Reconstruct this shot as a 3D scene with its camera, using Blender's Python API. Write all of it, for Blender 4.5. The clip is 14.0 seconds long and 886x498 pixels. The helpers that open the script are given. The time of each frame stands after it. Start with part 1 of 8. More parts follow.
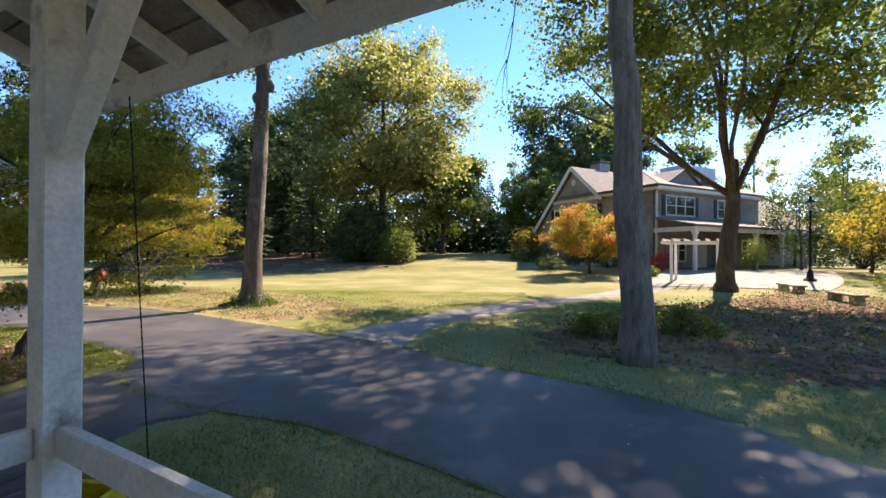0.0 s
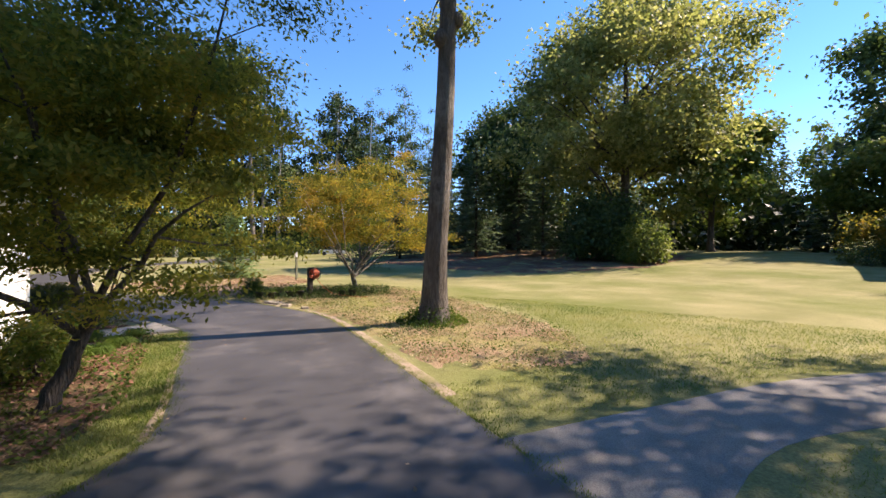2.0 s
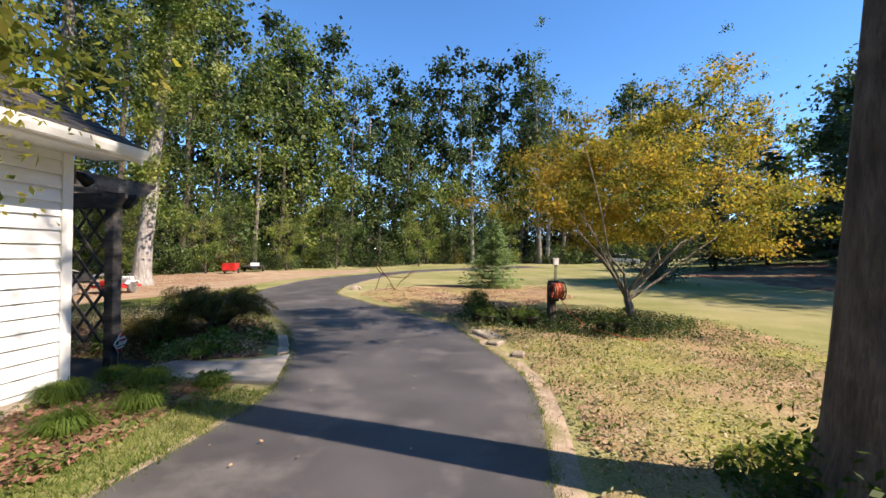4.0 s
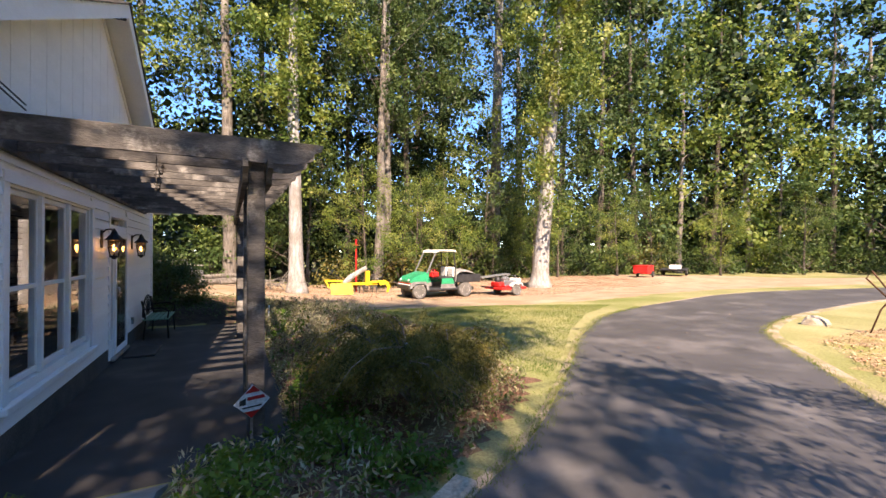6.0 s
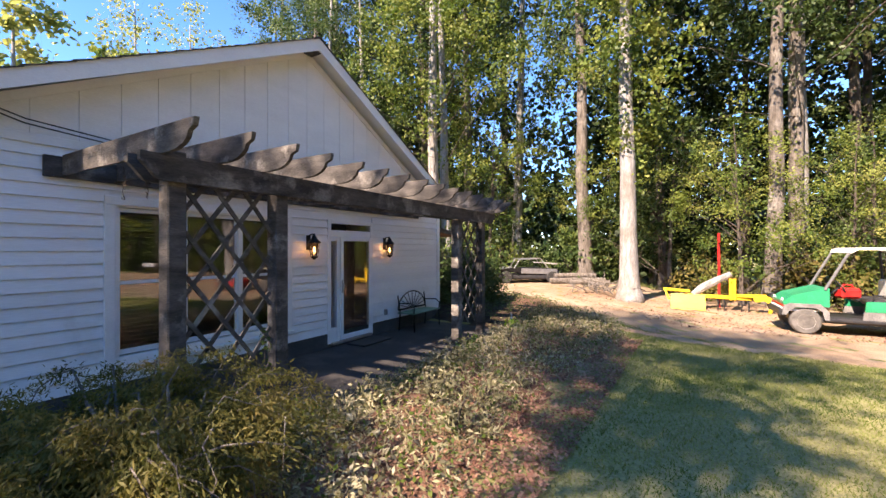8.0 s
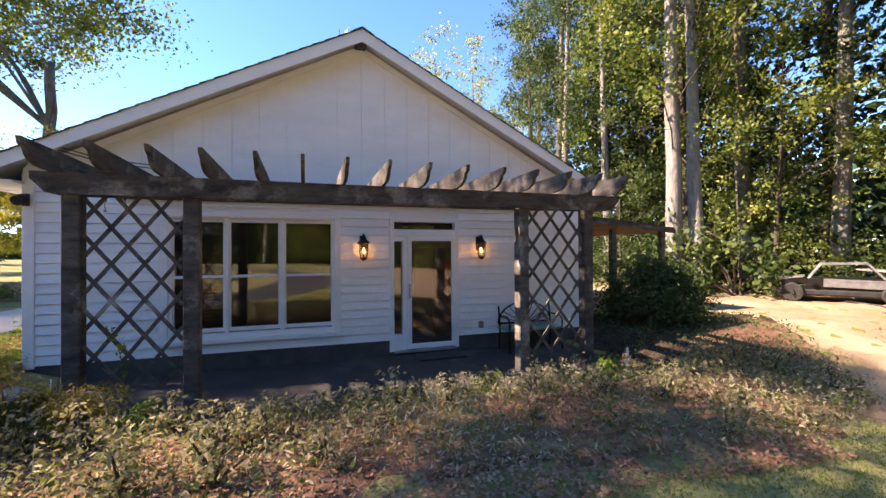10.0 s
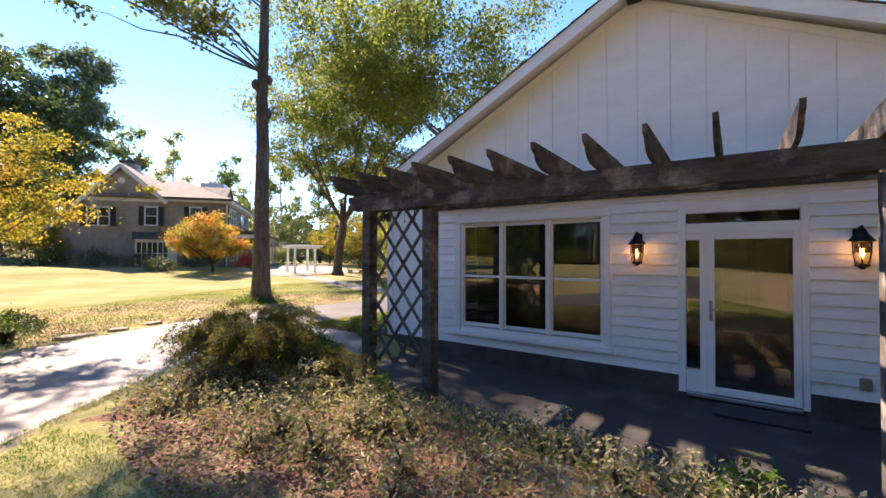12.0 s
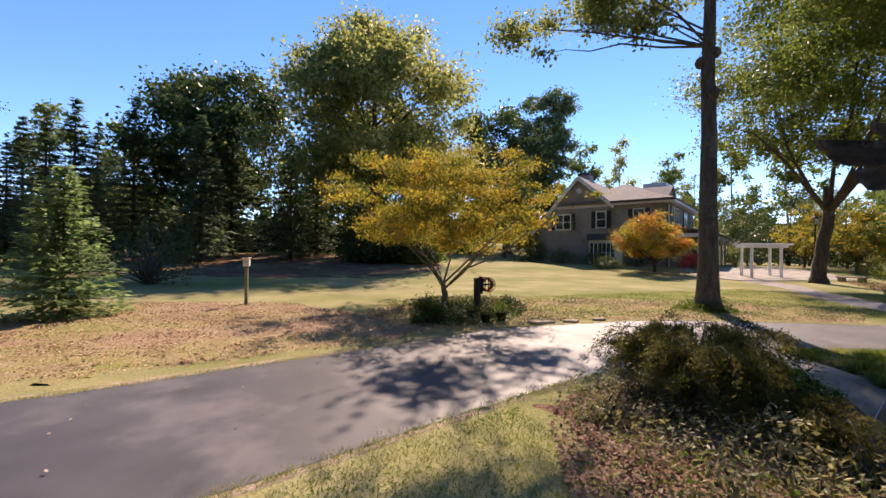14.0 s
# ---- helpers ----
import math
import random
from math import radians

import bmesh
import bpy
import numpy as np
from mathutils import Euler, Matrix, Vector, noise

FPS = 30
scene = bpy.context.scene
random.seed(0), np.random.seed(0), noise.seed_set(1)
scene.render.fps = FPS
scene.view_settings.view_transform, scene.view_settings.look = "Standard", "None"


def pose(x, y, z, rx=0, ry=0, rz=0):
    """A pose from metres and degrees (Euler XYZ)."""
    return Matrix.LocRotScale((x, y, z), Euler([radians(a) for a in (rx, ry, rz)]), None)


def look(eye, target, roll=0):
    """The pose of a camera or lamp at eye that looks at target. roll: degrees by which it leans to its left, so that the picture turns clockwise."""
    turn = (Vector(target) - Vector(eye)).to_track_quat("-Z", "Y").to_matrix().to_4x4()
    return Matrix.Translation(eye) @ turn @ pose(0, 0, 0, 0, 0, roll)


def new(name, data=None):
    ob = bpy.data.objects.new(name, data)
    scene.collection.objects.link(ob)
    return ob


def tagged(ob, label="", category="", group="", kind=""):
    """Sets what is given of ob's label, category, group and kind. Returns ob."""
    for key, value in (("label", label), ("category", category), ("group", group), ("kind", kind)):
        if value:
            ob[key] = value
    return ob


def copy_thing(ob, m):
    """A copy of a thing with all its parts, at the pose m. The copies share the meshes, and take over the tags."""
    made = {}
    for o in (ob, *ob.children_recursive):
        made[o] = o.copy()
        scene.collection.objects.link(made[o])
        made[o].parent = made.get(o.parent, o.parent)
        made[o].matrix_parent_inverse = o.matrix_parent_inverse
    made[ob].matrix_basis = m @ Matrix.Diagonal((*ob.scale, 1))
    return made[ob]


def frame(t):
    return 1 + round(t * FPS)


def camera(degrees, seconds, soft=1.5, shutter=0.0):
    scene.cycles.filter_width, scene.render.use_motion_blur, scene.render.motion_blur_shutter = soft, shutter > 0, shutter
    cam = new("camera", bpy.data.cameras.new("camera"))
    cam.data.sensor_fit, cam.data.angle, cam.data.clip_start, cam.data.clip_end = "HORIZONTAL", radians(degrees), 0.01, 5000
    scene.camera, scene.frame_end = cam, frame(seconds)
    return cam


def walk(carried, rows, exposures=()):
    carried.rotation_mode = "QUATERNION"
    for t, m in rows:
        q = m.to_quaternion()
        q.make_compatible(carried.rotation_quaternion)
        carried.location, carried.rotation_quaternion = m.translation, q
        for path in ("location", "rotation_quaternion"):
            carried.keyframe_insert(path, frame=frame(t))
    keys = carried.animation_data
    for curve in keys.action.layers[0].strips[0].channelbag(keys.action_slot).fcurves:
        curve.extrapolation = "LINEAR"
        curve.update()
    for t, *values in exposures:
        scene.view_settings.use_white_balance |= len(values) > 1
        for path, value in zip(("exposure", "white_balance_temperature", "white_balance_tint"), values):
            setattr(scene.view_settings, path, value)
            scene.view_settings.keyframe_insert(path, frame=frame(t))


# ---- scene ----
cam = camera(93.7, 14.0)
PATH = [
    (0, (-2.748, 12.359, 1.96), (-4.557, 11.505, 1.969), 0.3),
    (0.5, (-3.741, 11.814, 1.962), (-5.53, 10.918, 1.974), 0.4),
    (1, (-4.822, 11.248, 1.97), (-6.5, 10.161, 1.978), 0.4),
    (1.5, (-5.928, 10.463, 1.985), (-7.369, 9.076, 1.983), 0.4),
    (2, (-6.938, 9.528, 1.995), (-8.023, 7.848, 1.982), 0.3),
    (2.2, (-7.342, 9.093, 1.99), (-8.265, 7.319, 1.973), 0.3),
    (4.3, (-9.62, 3.127, 1.79), (-9.174, 1.178, 1.812), 0.4),
    (4.5, (-9.516, 2.412, 1.79), (-8.896, 0.511, 1.808), 0.3),
    (5, (-9.104, 0.75, 1.805), (-8.031, -0.938, 1.826), 0.3),
    (5.5, (-8.671, -0.65, 1.81), (-7.203, -2.009, 1.823), 0.0),
    (6, (-8.235, -1.814, 1.818), (-6.458, -2.731, 1.832), 0.0),
    (6.5, (-7.816, -2.927, 1.837), (-5.852, -3.308, 1.849), 0.1),
    (7, (-7.214, -4.074, 1.865), (-5.219, -3.924, 1.87), 0.1),
    (7.5, (-6.449, -5.171, 1.881), (-4.542, -4.568, 1.881), 0.0),
    (8, (-5.498, -6.218, 1.878), (-3.77, -5.211, 1.882), -0.1),
    (8.2, (-5.078, -6.56, 1.89), (-3.436, -5.418, 1.89), -0.1),
    (10.5, (-0.09, -7.758, 1.827), (0.155, -5.773, 1.855), -0.3),
    (11, (0.527, -7.437, 1.81), (0.324, -5.448, 1.845), -0.2),
    (11.5, (0.96, -7.053, 1.839), (0.274, -5.174, 1.871), -0.1),
    (12, (1.159, -6.648, 1.85), (0.014, -5.009, 1.879), 0.1),
    (12.5, (1.171, -6.303, 1.868), (-0.368, -5.026, 1.892), 0.1),
    (13, (1.024, -6.08, 1.86), (-0.794, -5.248, 1.885), 0.2),
    (13.5, (0.75, -6.108, 1.869), (-1.215, -5.737, 1.891), 0.3),
    (14, (0.481, -6.235, 1.885), (-1.519, -6.273, 1.9), 0.5),
]
EXPOSURES = [(0.0, 1.88, 8100, 20), (1.0, 1.66, 7600, 19), (2.0, 1.50, 7700, 19), (4.4, 1.42, 7500, 16), (5.0, 1.68, 8600, 20), (7.0, 2.10, 7800, 22), (11.0, 2.26, 8800, 28), (12.5, 1.96, 8250, 25), (14.0, 1.22, 8200, 27)]
walk(cam, [(t, look(eye, target, roll)) for t, eye, target, roll in PATH], EXPOSURES)

# ---- light ----
SUN = Vector((-0.971, 0.239, 0.0)).normalized() * math.cos(radians(43)) + Vector((0, 0, math.sin(radians(43))))
world = bpy.data.worlds.new("sky")
scene.world = world
world.use_nodes = True
wn = world.node_tree
sky = wn.nodes.new("ShaderNodeTexSky")
sky.sky_type, sky.sun_disc = "NISHITA", False
sky.sun_elevation, sky.sun_rotation = radians(43), radians(283.8)
sky.air_density, sky.dust_density, sky.ozone_density = 0.6, 0.0, 1.2
wn.nodes["Background"].inputs[1].default_value = 0.15
clear = wn.nodes.new("ShaderNodeMix")
clear.data_type, clear.blend_type = "RGBA", "MULTIPLY"
clear.inputs[0].default_value = 1.0
clear.inputs[7].default_value = (0.85, 0.94, 1.02, 1)
wn.links.new(sky.outputs[0], clear.inputs[6])
deep = wn.nodes.new("ShaderNodeHueSaturation")
deep.inputs["Saturation"].default_value = 1.2
wn.links.new(clear.outputs[2], deep.inputs["Color"])
wn.links.new(deep.outputs[0], wn.nodes["Background"].inputs[0])
sun = new("sun", bpy.data.lights.new("sun", "SUN"))
sun.data.energy, sun.data.angle, sun.data.color = 3.9, radians(0.55), (1.0, 0.94, 0.85)
sun.matrix_world = look(SUN * 60, (0, 0, 0))


# ---- mesh helpers ----
class Build:
    """Collects faces for one mesh."""

    def __init__(self):
        self.v, self.f = [], []

    def add(self, vs, fs):
        n = len(self.v)
        self.v += [tuple(p) for p in vs]
        self.f += [tuple(i + n for i in f) for f in fs]
        return self

    def box(self, x0, x1, y0, y1, z0, z1, b=0.0, m=None):
        """A box; b: bevelled edges along all twelve sides."""
        if b <= 0:
            vs = [(x, y, z) for z in (z0, z1) for y in (y0, y1) for x in (x0, x1)]
            fs = [(0, 2, 3, 1), (4, 5, 7, 6), (0, 1, 5, 4), (2, 6, 7, 3), (0, 4, 6, 2), (1, 3, 7, 5)]
        else:
            bm = bmesh.new()
            bmesh.ops.create_cube(bm, size=1)
            for p in bm.verts:
                p.co = ((x0 + x1) / 2 + p.co.x * (x1 - x0), (y0 + y1) / 2 + p.co.y * (y1 - y0), (z0 + z1) / 2 + p.co.z * (z1 - z0))
            bmesh.ops.bevel(bm, geom=bm.edges[:], offset=b, segments=1, affect="EDGES")
            bm.verts.index_update()
            vs, fs = [p.co.copy() for p in bm.verts], [[p.index for p in f.verts] for f in bm.faces]
            bm.free()
        if m is not None:
            vs = [m @ Vector(p) for p in vs]
        return self.add(vs, fs)

    def beam(self, a, c, w, h, b=0.004, up=(0, 0, 1)):
        """A square bar from a to c, w across and h deep."""
        a, c = Vector(a), Vector(c)
        d = (c - a).normalized()
        side = d.cross(Vector(up))
        side = side.normalized() if side.length > 1e-4 else Vector((1, 0, 0))
        top = side.cross(d)
        m = Matrix((side, d, top)).transposed().to_4x4()
        m.translation = (a + c) / 2
        return self.box(-w / 2, w / 2, -(c - a).length / 2, (c - a).length / 2, -h / 2, h / 2, b, m)

    def tube(self, pts, radii, n=8, caps=True):
        pts = [Vector([float(q) for q in p]) for p in pts]
        radii = [float(q) for q in radii] if hasattr(radii, "__len__") else [float(radii)] * len(pts)
        vs, fs = [], []
        ref = Vector((0.31, 0.95, 0.05))
        for i, p in enumerate(pts):
            d = (pts[min(i + 1, len(pts) - 1)] - pts[max(i - 1, 0)]).normalized()
            s = d.cross(ref)
            if s.length < 0.2:
                s = d.cross(Vector((1, 0, 0)))
            s.normalize()
            q = d.cross(s)
            vs += [p + radii[i] * (math.cos(k * math.tau / n) * s + math.sin(k * math.tau / n) * q) for k in range(n)]
        for i in range(len(pts) - 1):
            fs += [(i * n + k, i * n + (k + 1) % n, (i + 1) * n + (k + 1) % n, (i + 1) * n + k) for k in range(n)]
        if caps:
            fs += [tuple(range(n))[::-1], tuple((len(pts) - 1) * n + k for k in range(n))]
        return self.add(vs, fs)

    def prism(self, poly, lo, hi, axis="z", m=None):
        """A flat outline pushed out along an axis, from lo to hi."""
        put = {"z": lambda a, b, c: (a, b, c), "y": lambda a, b, c: (a, c, b), "x": lambda a, b, c: (c, a, b)}[axis]
        n = len(poly)
        vs = [Vector(put(a, b, lo)) for a, b in poly] + [Vector(put(a, b, hi)) for a, b in poly]
        if m is not None:
            vs = [m @ p for p in vs]
        fs = [tuple(range(n))[::-1], tuple(range(n, 2 * n))] + [(i, (i + 1) % n, n + (i + 1) % n, n + i) for i in range(n)]
        return self.add(vs, fs)

    def lathe(self, prof, n=14, at=(0, 0, 0), m=None):
        vs = [Vector((r * math.cos(k * math.tau / n), r * math.sin(k * math.tau / n), z)) + Vector(at) for r, z in prof for k in range(n)]
        if m is not None:
            vs = [m @ p for p in vs]
        fs = [(i * n + k, i * n + (k + 1) % n, (i + 1) * n + (k + 1) % n, (i + 1) * n + k) for i in range(len(prof) - 1) for k in range(n)]
        fs += [tuple(range(n))[::-1], tuple((len(prof) - 1) * n + k for k in range(n))]
        return self.add(vs, fs)

    def mesh(self, name, smooth=False):
        me = bpy.data.meshes.new(name)
        me.from_pydata([tuple(p) for p in self.v], [], self.f)
        bm = bmesh.new()
        bm.from_mesh(me)
        bmesh.ops.recalc_face_normals(bm, faces=bm.faces[:])
        bm.to_mesh(me)
        bm.free()
        if smooth:
            me.polygons.foreach_set("use_smooth", [True] * len(me.polygons))
        return me


def part(name, b, material, parent=None, label="", smooth=False):
    """One mesh object, under a thing or under a part."""
    me = b if isinstance(b, bpy.types.Mesh) else b.mesh(name, smooth)
    if not me.materials:
        me.materials.append(material)
    ob = new(name, me)
    if parent is not None:
        ob.parent = parent
    return tagged(ob, label)


def thing(name, label, category, at=(0, 0, 0), turn=0.0, group="", kind=""):
    ob = new(name)
    ob.matrix_world = pose(*at, 0, 0, turn)
    return tagged(ob, label, category, group, kind)


def quads_mesh(name, verts, per=4):
    """A mesh of loose faces of `per` corners from an array of corner places."""
    verts = np.ascontiguousarray(verts, dtype=np.float32).reshape(-1, 3)
    n = len(verts) // per
    me = bpy.data.meshes.new(name)
    me.vertices.add(len(verts))
    me.vertices.foreach_set("co", verts.ravel())
    me.loops.add(len(verts))
    me.loops.foreach_set("vertex_index", np.arange(len(verts), dtype=np.int32))
    me.polygons.add(n)
    me.polygons.foreach_set("loop_start", np.arange(0, len(verts), per, dtype=np.int32))
    me.polygons.foreach_set("loop_total", np.full(n, per, dtype=np.int32))
    me.update(calc_edges=True)
    return me


# ---- materials ----
def mat(name, a, b, scale=4.0, rough=0.8, bump=0.3, fine=60.0, metal=0.0, stretch=(1, 1, 1), c=None, c_scale=0.6, c_at=0.55, spec=0.4, per_object=0.0, depth=0.01, grain=0.55):
    """Two tones mixed by noise at one scale, grain at a finer one, and a third tone in broad stains."""
    m = bpy.data.materials.new(name)
    m.use_nodes = True
    t = m.node_tree
    n, l = t.nodes, t.links
    p = n["Principled BSDF"]
    pos = n.new("ShaderNodeNewGeometry").outputs["Position"]
    mp = n.new("ShaderNodeMapping")
    mp.inputs["Scale"].default_value = stretch
    l.new(pos, mp.inputs["Vector"])
    big, small = n.new("ShaderNodeTexNoise"), n.new("ShaderNodeTexNoise")
    big.inputs["Scale"].default_value, big.inputs["Detail"].default_value = scale, 5
    small.inputs["Scale"].default_value, small.inputs["Detail"].default_value = fine, 3
    for q in (big, small):
        l.new(mp.outputs[0], q.inputs["Vector"])
    ramp = n.new("ShaderNodeValToRGB")
    ramp.color_ramp.elements[0].position, ramp.color_ramp.elements[1].position = 0.32, 0.68
    ramp.color_ramp.elements[0].color, ramp.color_ramp.elements[1].color = (*a, 1), (*b, 1)
    l.new(big.outputs["Fac"], ramp.inputs[0])
    col = ramp.outputs[0]
    if c is not None:
        st = n.new("ShaderNodeTexNoise")
        st.inputs["Scale"].default_value, st.inputs["Detail"].default_value = c_scale, 6
        st.inputs["Roughness"].default_value = 0.65
        l.new(pos, st.inputs["Vector"])
        r2 = n.new("ShaderNodeValToRGB")
        r2.color_ramp.elements[0].position, r2.color_ramp.elements[1].position = c_at - 0.08, c_at + 0.1
        l.new(st.outputs["Fac"], r2.inputs[0])
        mx = n.new("ShaderNodeMix")
        mx.data_type = "RGBA"
        l.new(r2.outputs[0], mx.inputs[0])
        l.new(col, mx.inputs[6])
        mx.inputs[7].default_value = (*c, 1)
        col = mx.outputs[2]
    gr = n.new("ShaderNodeMix")
    gr.data_type, gr.blend_type = "RGBA", "MULTIPLY"
    gr.inputs[0].default_value = grain
    l.new(col, gr.inputs[6])
    r3 = n.new("ShaderNodeMapRange")
    r3.inputs[1].default_value, r3.inputs[2].default_value, r3.inputs[3].default_value, r3.inputs[4].default_value = 0.3, 0.7, 0.55, 1.35
    l.new(small.outputs["Fac"], r3.inputs[0])
    cc = n.new("ShaderNodeCombineColor")
    for k in range(3):
        l.new(r3.outputs[0], cc.inputs[k])
    l.new(cc.outputs[0], gr.inputs[7])
    col = gr.outputs[2]
    if per_object:
        hv = n.new("ShaderNodeHueSaturation")
        oi = n.new("ShaderNodeObjectInfo")
        mr = n.new("ShaderNodeMapRange")
        mr.inputs[3].default_value, mr.inputs[4].default_value = 1 - per_object, 1 + per_object
        l.new(oi.outputs["Random"], mr.inputs[0])
        l.new(mr.outputs[0], hv.inputs["Value"])
        l.new(col, hv.inputs["Color"])
        col = hv.outputs[0]
    l.new(col, p.inputs["Base Color"])
    p.inputs["Roughness"].default_value, p.inputs["Metallic"].default_value = rough, metal
    p.inputs["Specular IOR Level"].default_value = spec
    if bump:
        ad = n.new("ShaderNodeMath")
        ad.operation = "ADD"
        l.new(small.outputs["Fac"], ad.inputs[0])
        l.new(big.outputs["Fac"], ad.inputs[1])
        bp = n.new("ShaderNodeBump")
        bp.inputs["Strength"].default_value, bp.inputs["Distance"].default_value = bump, depth
        l.new(ad.outputs[0], bp.inputs["Height"])
        l.new(bp.outputs[0], p.inputs["Normal"])
    return m


def leaf_mat(name, tones, gloss=0.6, through_light=0.42, own=0.32, patch=0.8):
    """Leaves: each takes a tone of its own between those given; some light passes through."""
    m = bpy.data.materials.new(name)
    m.use_nodes = True
    t = m.node_tree
    n, l = t.nodes, t.links
    p, out = n["Principled BSDF"], n["Material Output"]
    geo = n.new("ShaderNodeNewGeometry")
    ramp = n.new("ShaderNodeValToRGB")
    while len(ramp.color_ramp.elements) < len(tones):
        ramp.color_ramp.elements.new(0.5)
    for k, tone in enumerate(tones):
        ramp.color_ramp.elements[k].position = k / (len(tones) - 1)
        ramp.color_ramp.elements[k].color = (*tone, 1)
    nz = n.new("ShaderNodeTexNoise")
    nz.inputs["Scale"].default_value, nz.inputs["Detail"].default_value = patch, 3
    l.new(geo.outputs["Position"], nz.inputs["Vector"])
    ad = n.new("ShaderNodeMath")
    ad.operation = "MULTIPLY_ADD"
    l.new(geo.outputs["Random Per Island"], ad.inputs[0])
    ad.inputs[1].default_value = own
    mr = n.new("ShaderNodeMapRange")
    mr.inputs[1].default_value, mr.inputs[2].default_value, mr.inputs[3].default_value, mr.inputs[4].default_value = 0.32, 0.68, 0.0, 1.0 - own
    l.new(nz.outputs["Fac"], mr.inputs[0])
    l.new(mr.outputs[0], ad.inputs[2])
    l.new(ad.outputs[0], ramp.inputs[0])
    l.new(ramp.outputs[0], p.inputs["Base Color"])
    p.inputs["Roughness"].default_value, p.inputs["Specular IOR Level"].default_value = gloss, 0.2
    tr = n.new("ShaderNodeBsdfTranslucent")
    gain = n.new("ShaderNodeMix")
    gain.data_type, gain.blend_type = "RGBA", "MULTIPLY"
    gain.inputs[0].default_value = 1.0
    gain.inputs[7].default_value = (1.55, 1.6, 1.1, 1)
    l.new(ramp.outputs[0], gain.inputs[6])
    l.new(gain.outputs[2], tr.inputs["Color"])
    mix = n.new("ShaderNodeMixShader")
    mix.inputs[0].default_value = through_light
    l.new(p.outputs[0], mix.inputs[1])
    l.new(tr.outputs[0], mix.inputs[2])
    l.new(mix.outputs[0], out.inputs["Surface"])
    return m


def glass_mat(name, tint, rough=0.0):
    m = bpy.data.materials.new(name)
    m.use_nodes = True
    p = m.node_tree.nodes["Principled BSDF"]
    p.inputs["Base Color"].default_value = (*tint, 1)
    p.inputs["Roughness"].default_value = rough
    p.inputs["Transmission Weight"].default_value = 1.0
    p.inputs["IOR"].default_value = 1.75
    return m


def glow_mat(name, colour, power):
    m = bpy.data.materials.new(name)
    m.use_nodes = True
    p = m.node_tree.nodes["Principled BSDF"]
    p.inputs["Base Color"].default_value = (*colour, 1)
    p.inputs["Emission Color"].default_value = (*colour, 1)
    p.inputs["Emission Strength"].default_value = power
    return m


ASPHALT = mat("asphalt", (0.058, 0.054, 0.055), (0.090, 0.084, 0.085), 1.2, 0.5, 0.30, 220, c=(0.150, 0.137, 0.133), c_scale=0.9, c_at=0.60, depth=0.005)
GRASS = mat("lawn_soil", (0.21, 0.20, 0.085), (0.32, 0.285, 0.145), 0.5, 0.95, 0.6, 38, c=(0.16, 0.175, 0.055), c_scale=0.14, c_at=0.53, spec=0.1, depth=0.03)
SAND = mat("sandy_soil", (0.27, 0.185, 0.12), (0.40, 0.305, 0.215), 0.9, 0.95, 0.4, 50, c=(0.30, 0.195, 0.125), c_scale=0.25, c_at=0.55, spec=0.1)
GRAVEL = mat("pale_gravel", (0.22, 0.205, 0.195), (0.34, 0.315, 0.30), 2.0, 0.95, 0.6, 90, c=(0.17, 0.15, 0.13), c_scale=0.5, spec=0.1)
MULCH = mat("leaf_mulch", (0.105, 0.055, 0.038), (0.22, 0.125, 0.085), 6.0, 0.95, 0.8, 45, c=(0.26, 0.20, 0.10), c_scale=0.5, c_at=0.56, spec=0.1, depth=0.03)
LITTER = mat("dry_litter", (0.26, 0.165, 0.10), (0.39, 0.28, 0.18), 3.0, 0.95, 0.8, 42, c=(0.25, 0.24, 0.08), c_scale=0.4, c_at=0.52, spec=0.1, depth=0.03)
CONCRETE = mat("concrete", (0.26, 0.235, 0.205), (0.37, 0.34, 0.30), 1.5, 0.9, 0.3, 80, c=(0.19, 0.165, 0.14), c_scale=0.9, c_at=0.58, spec=0.2, grain=0.22)
PATIO = mat("dark_patio", (0.034, 0.031, 0.030), (0.058, 0.053, 0.050), 1.6, 0.8, 0.3, 90, c=(0.10, 0.09, 0.08), c_scale=0.8, c_at=0.62)
STONE = mat("field_stone", (0.30, 0.24, 0.18), (0.48, 0.40, 0.31), 4.0, 0.9, 0.6, 40, c=(0.2, 0.17, 0.14), c_scale=2.0, per_object=0.2, depth=0.02)
WHITE = mat("white_paint", (0.80, 0.80, 0.79), (0.87, 0.87, 0.86), 1.3, 0.5, 0.08, 30, c=(0.68, 0.66, 0.61), c_scale=0.9, c_at=0.70, stretch=(1, 1, 3), depth=0.003, grain=0.10)
SIDING = mat("white_siding", (0.79, 0.80, 0.80), (0.87, 0.87, 0.87), 1.0, 0.5, 0.10, 24, c=(0.64, 0.61, 0.55), c_scale=0.8, c_at=0.70, per_object=0.05, stretch=(0.4, 0.4, 4), depth=0.003, grain=0.12)
DARKBASE = mat("dark_foundation", (0.05, 0.05, 0.048), (0.09, 0.085, 0.08), 3, 0.9, 0.5, 40)
SHINGLE = mat("dark_shingle", (0.035, 0.034, 0.036), (0.07, 0.066, 0.064), 5, 0.9, 0.5, 60, c=(0.10, 0.08, 0.06), c_scale=1.0, c_at=0.62)
GREYWOOD = mat("weathered_timber", (0.042, 0.036, 0.033), (0.125, 0.111, 0.099), 4, 0.85, 0.7, 34, c=(0.36, 0.33, 0.295), c_scale=2.2, c_at=0.62, stretch=(0.7, 0.7, 2.4), per_object=0.22, depth=0.010)
BLACKIRON = mat("black_iron", (0.012, 0.012, 0.013), (0.03, 0.027, 0.025), 9, 0.5, 0.2, 60, metal=0.7)
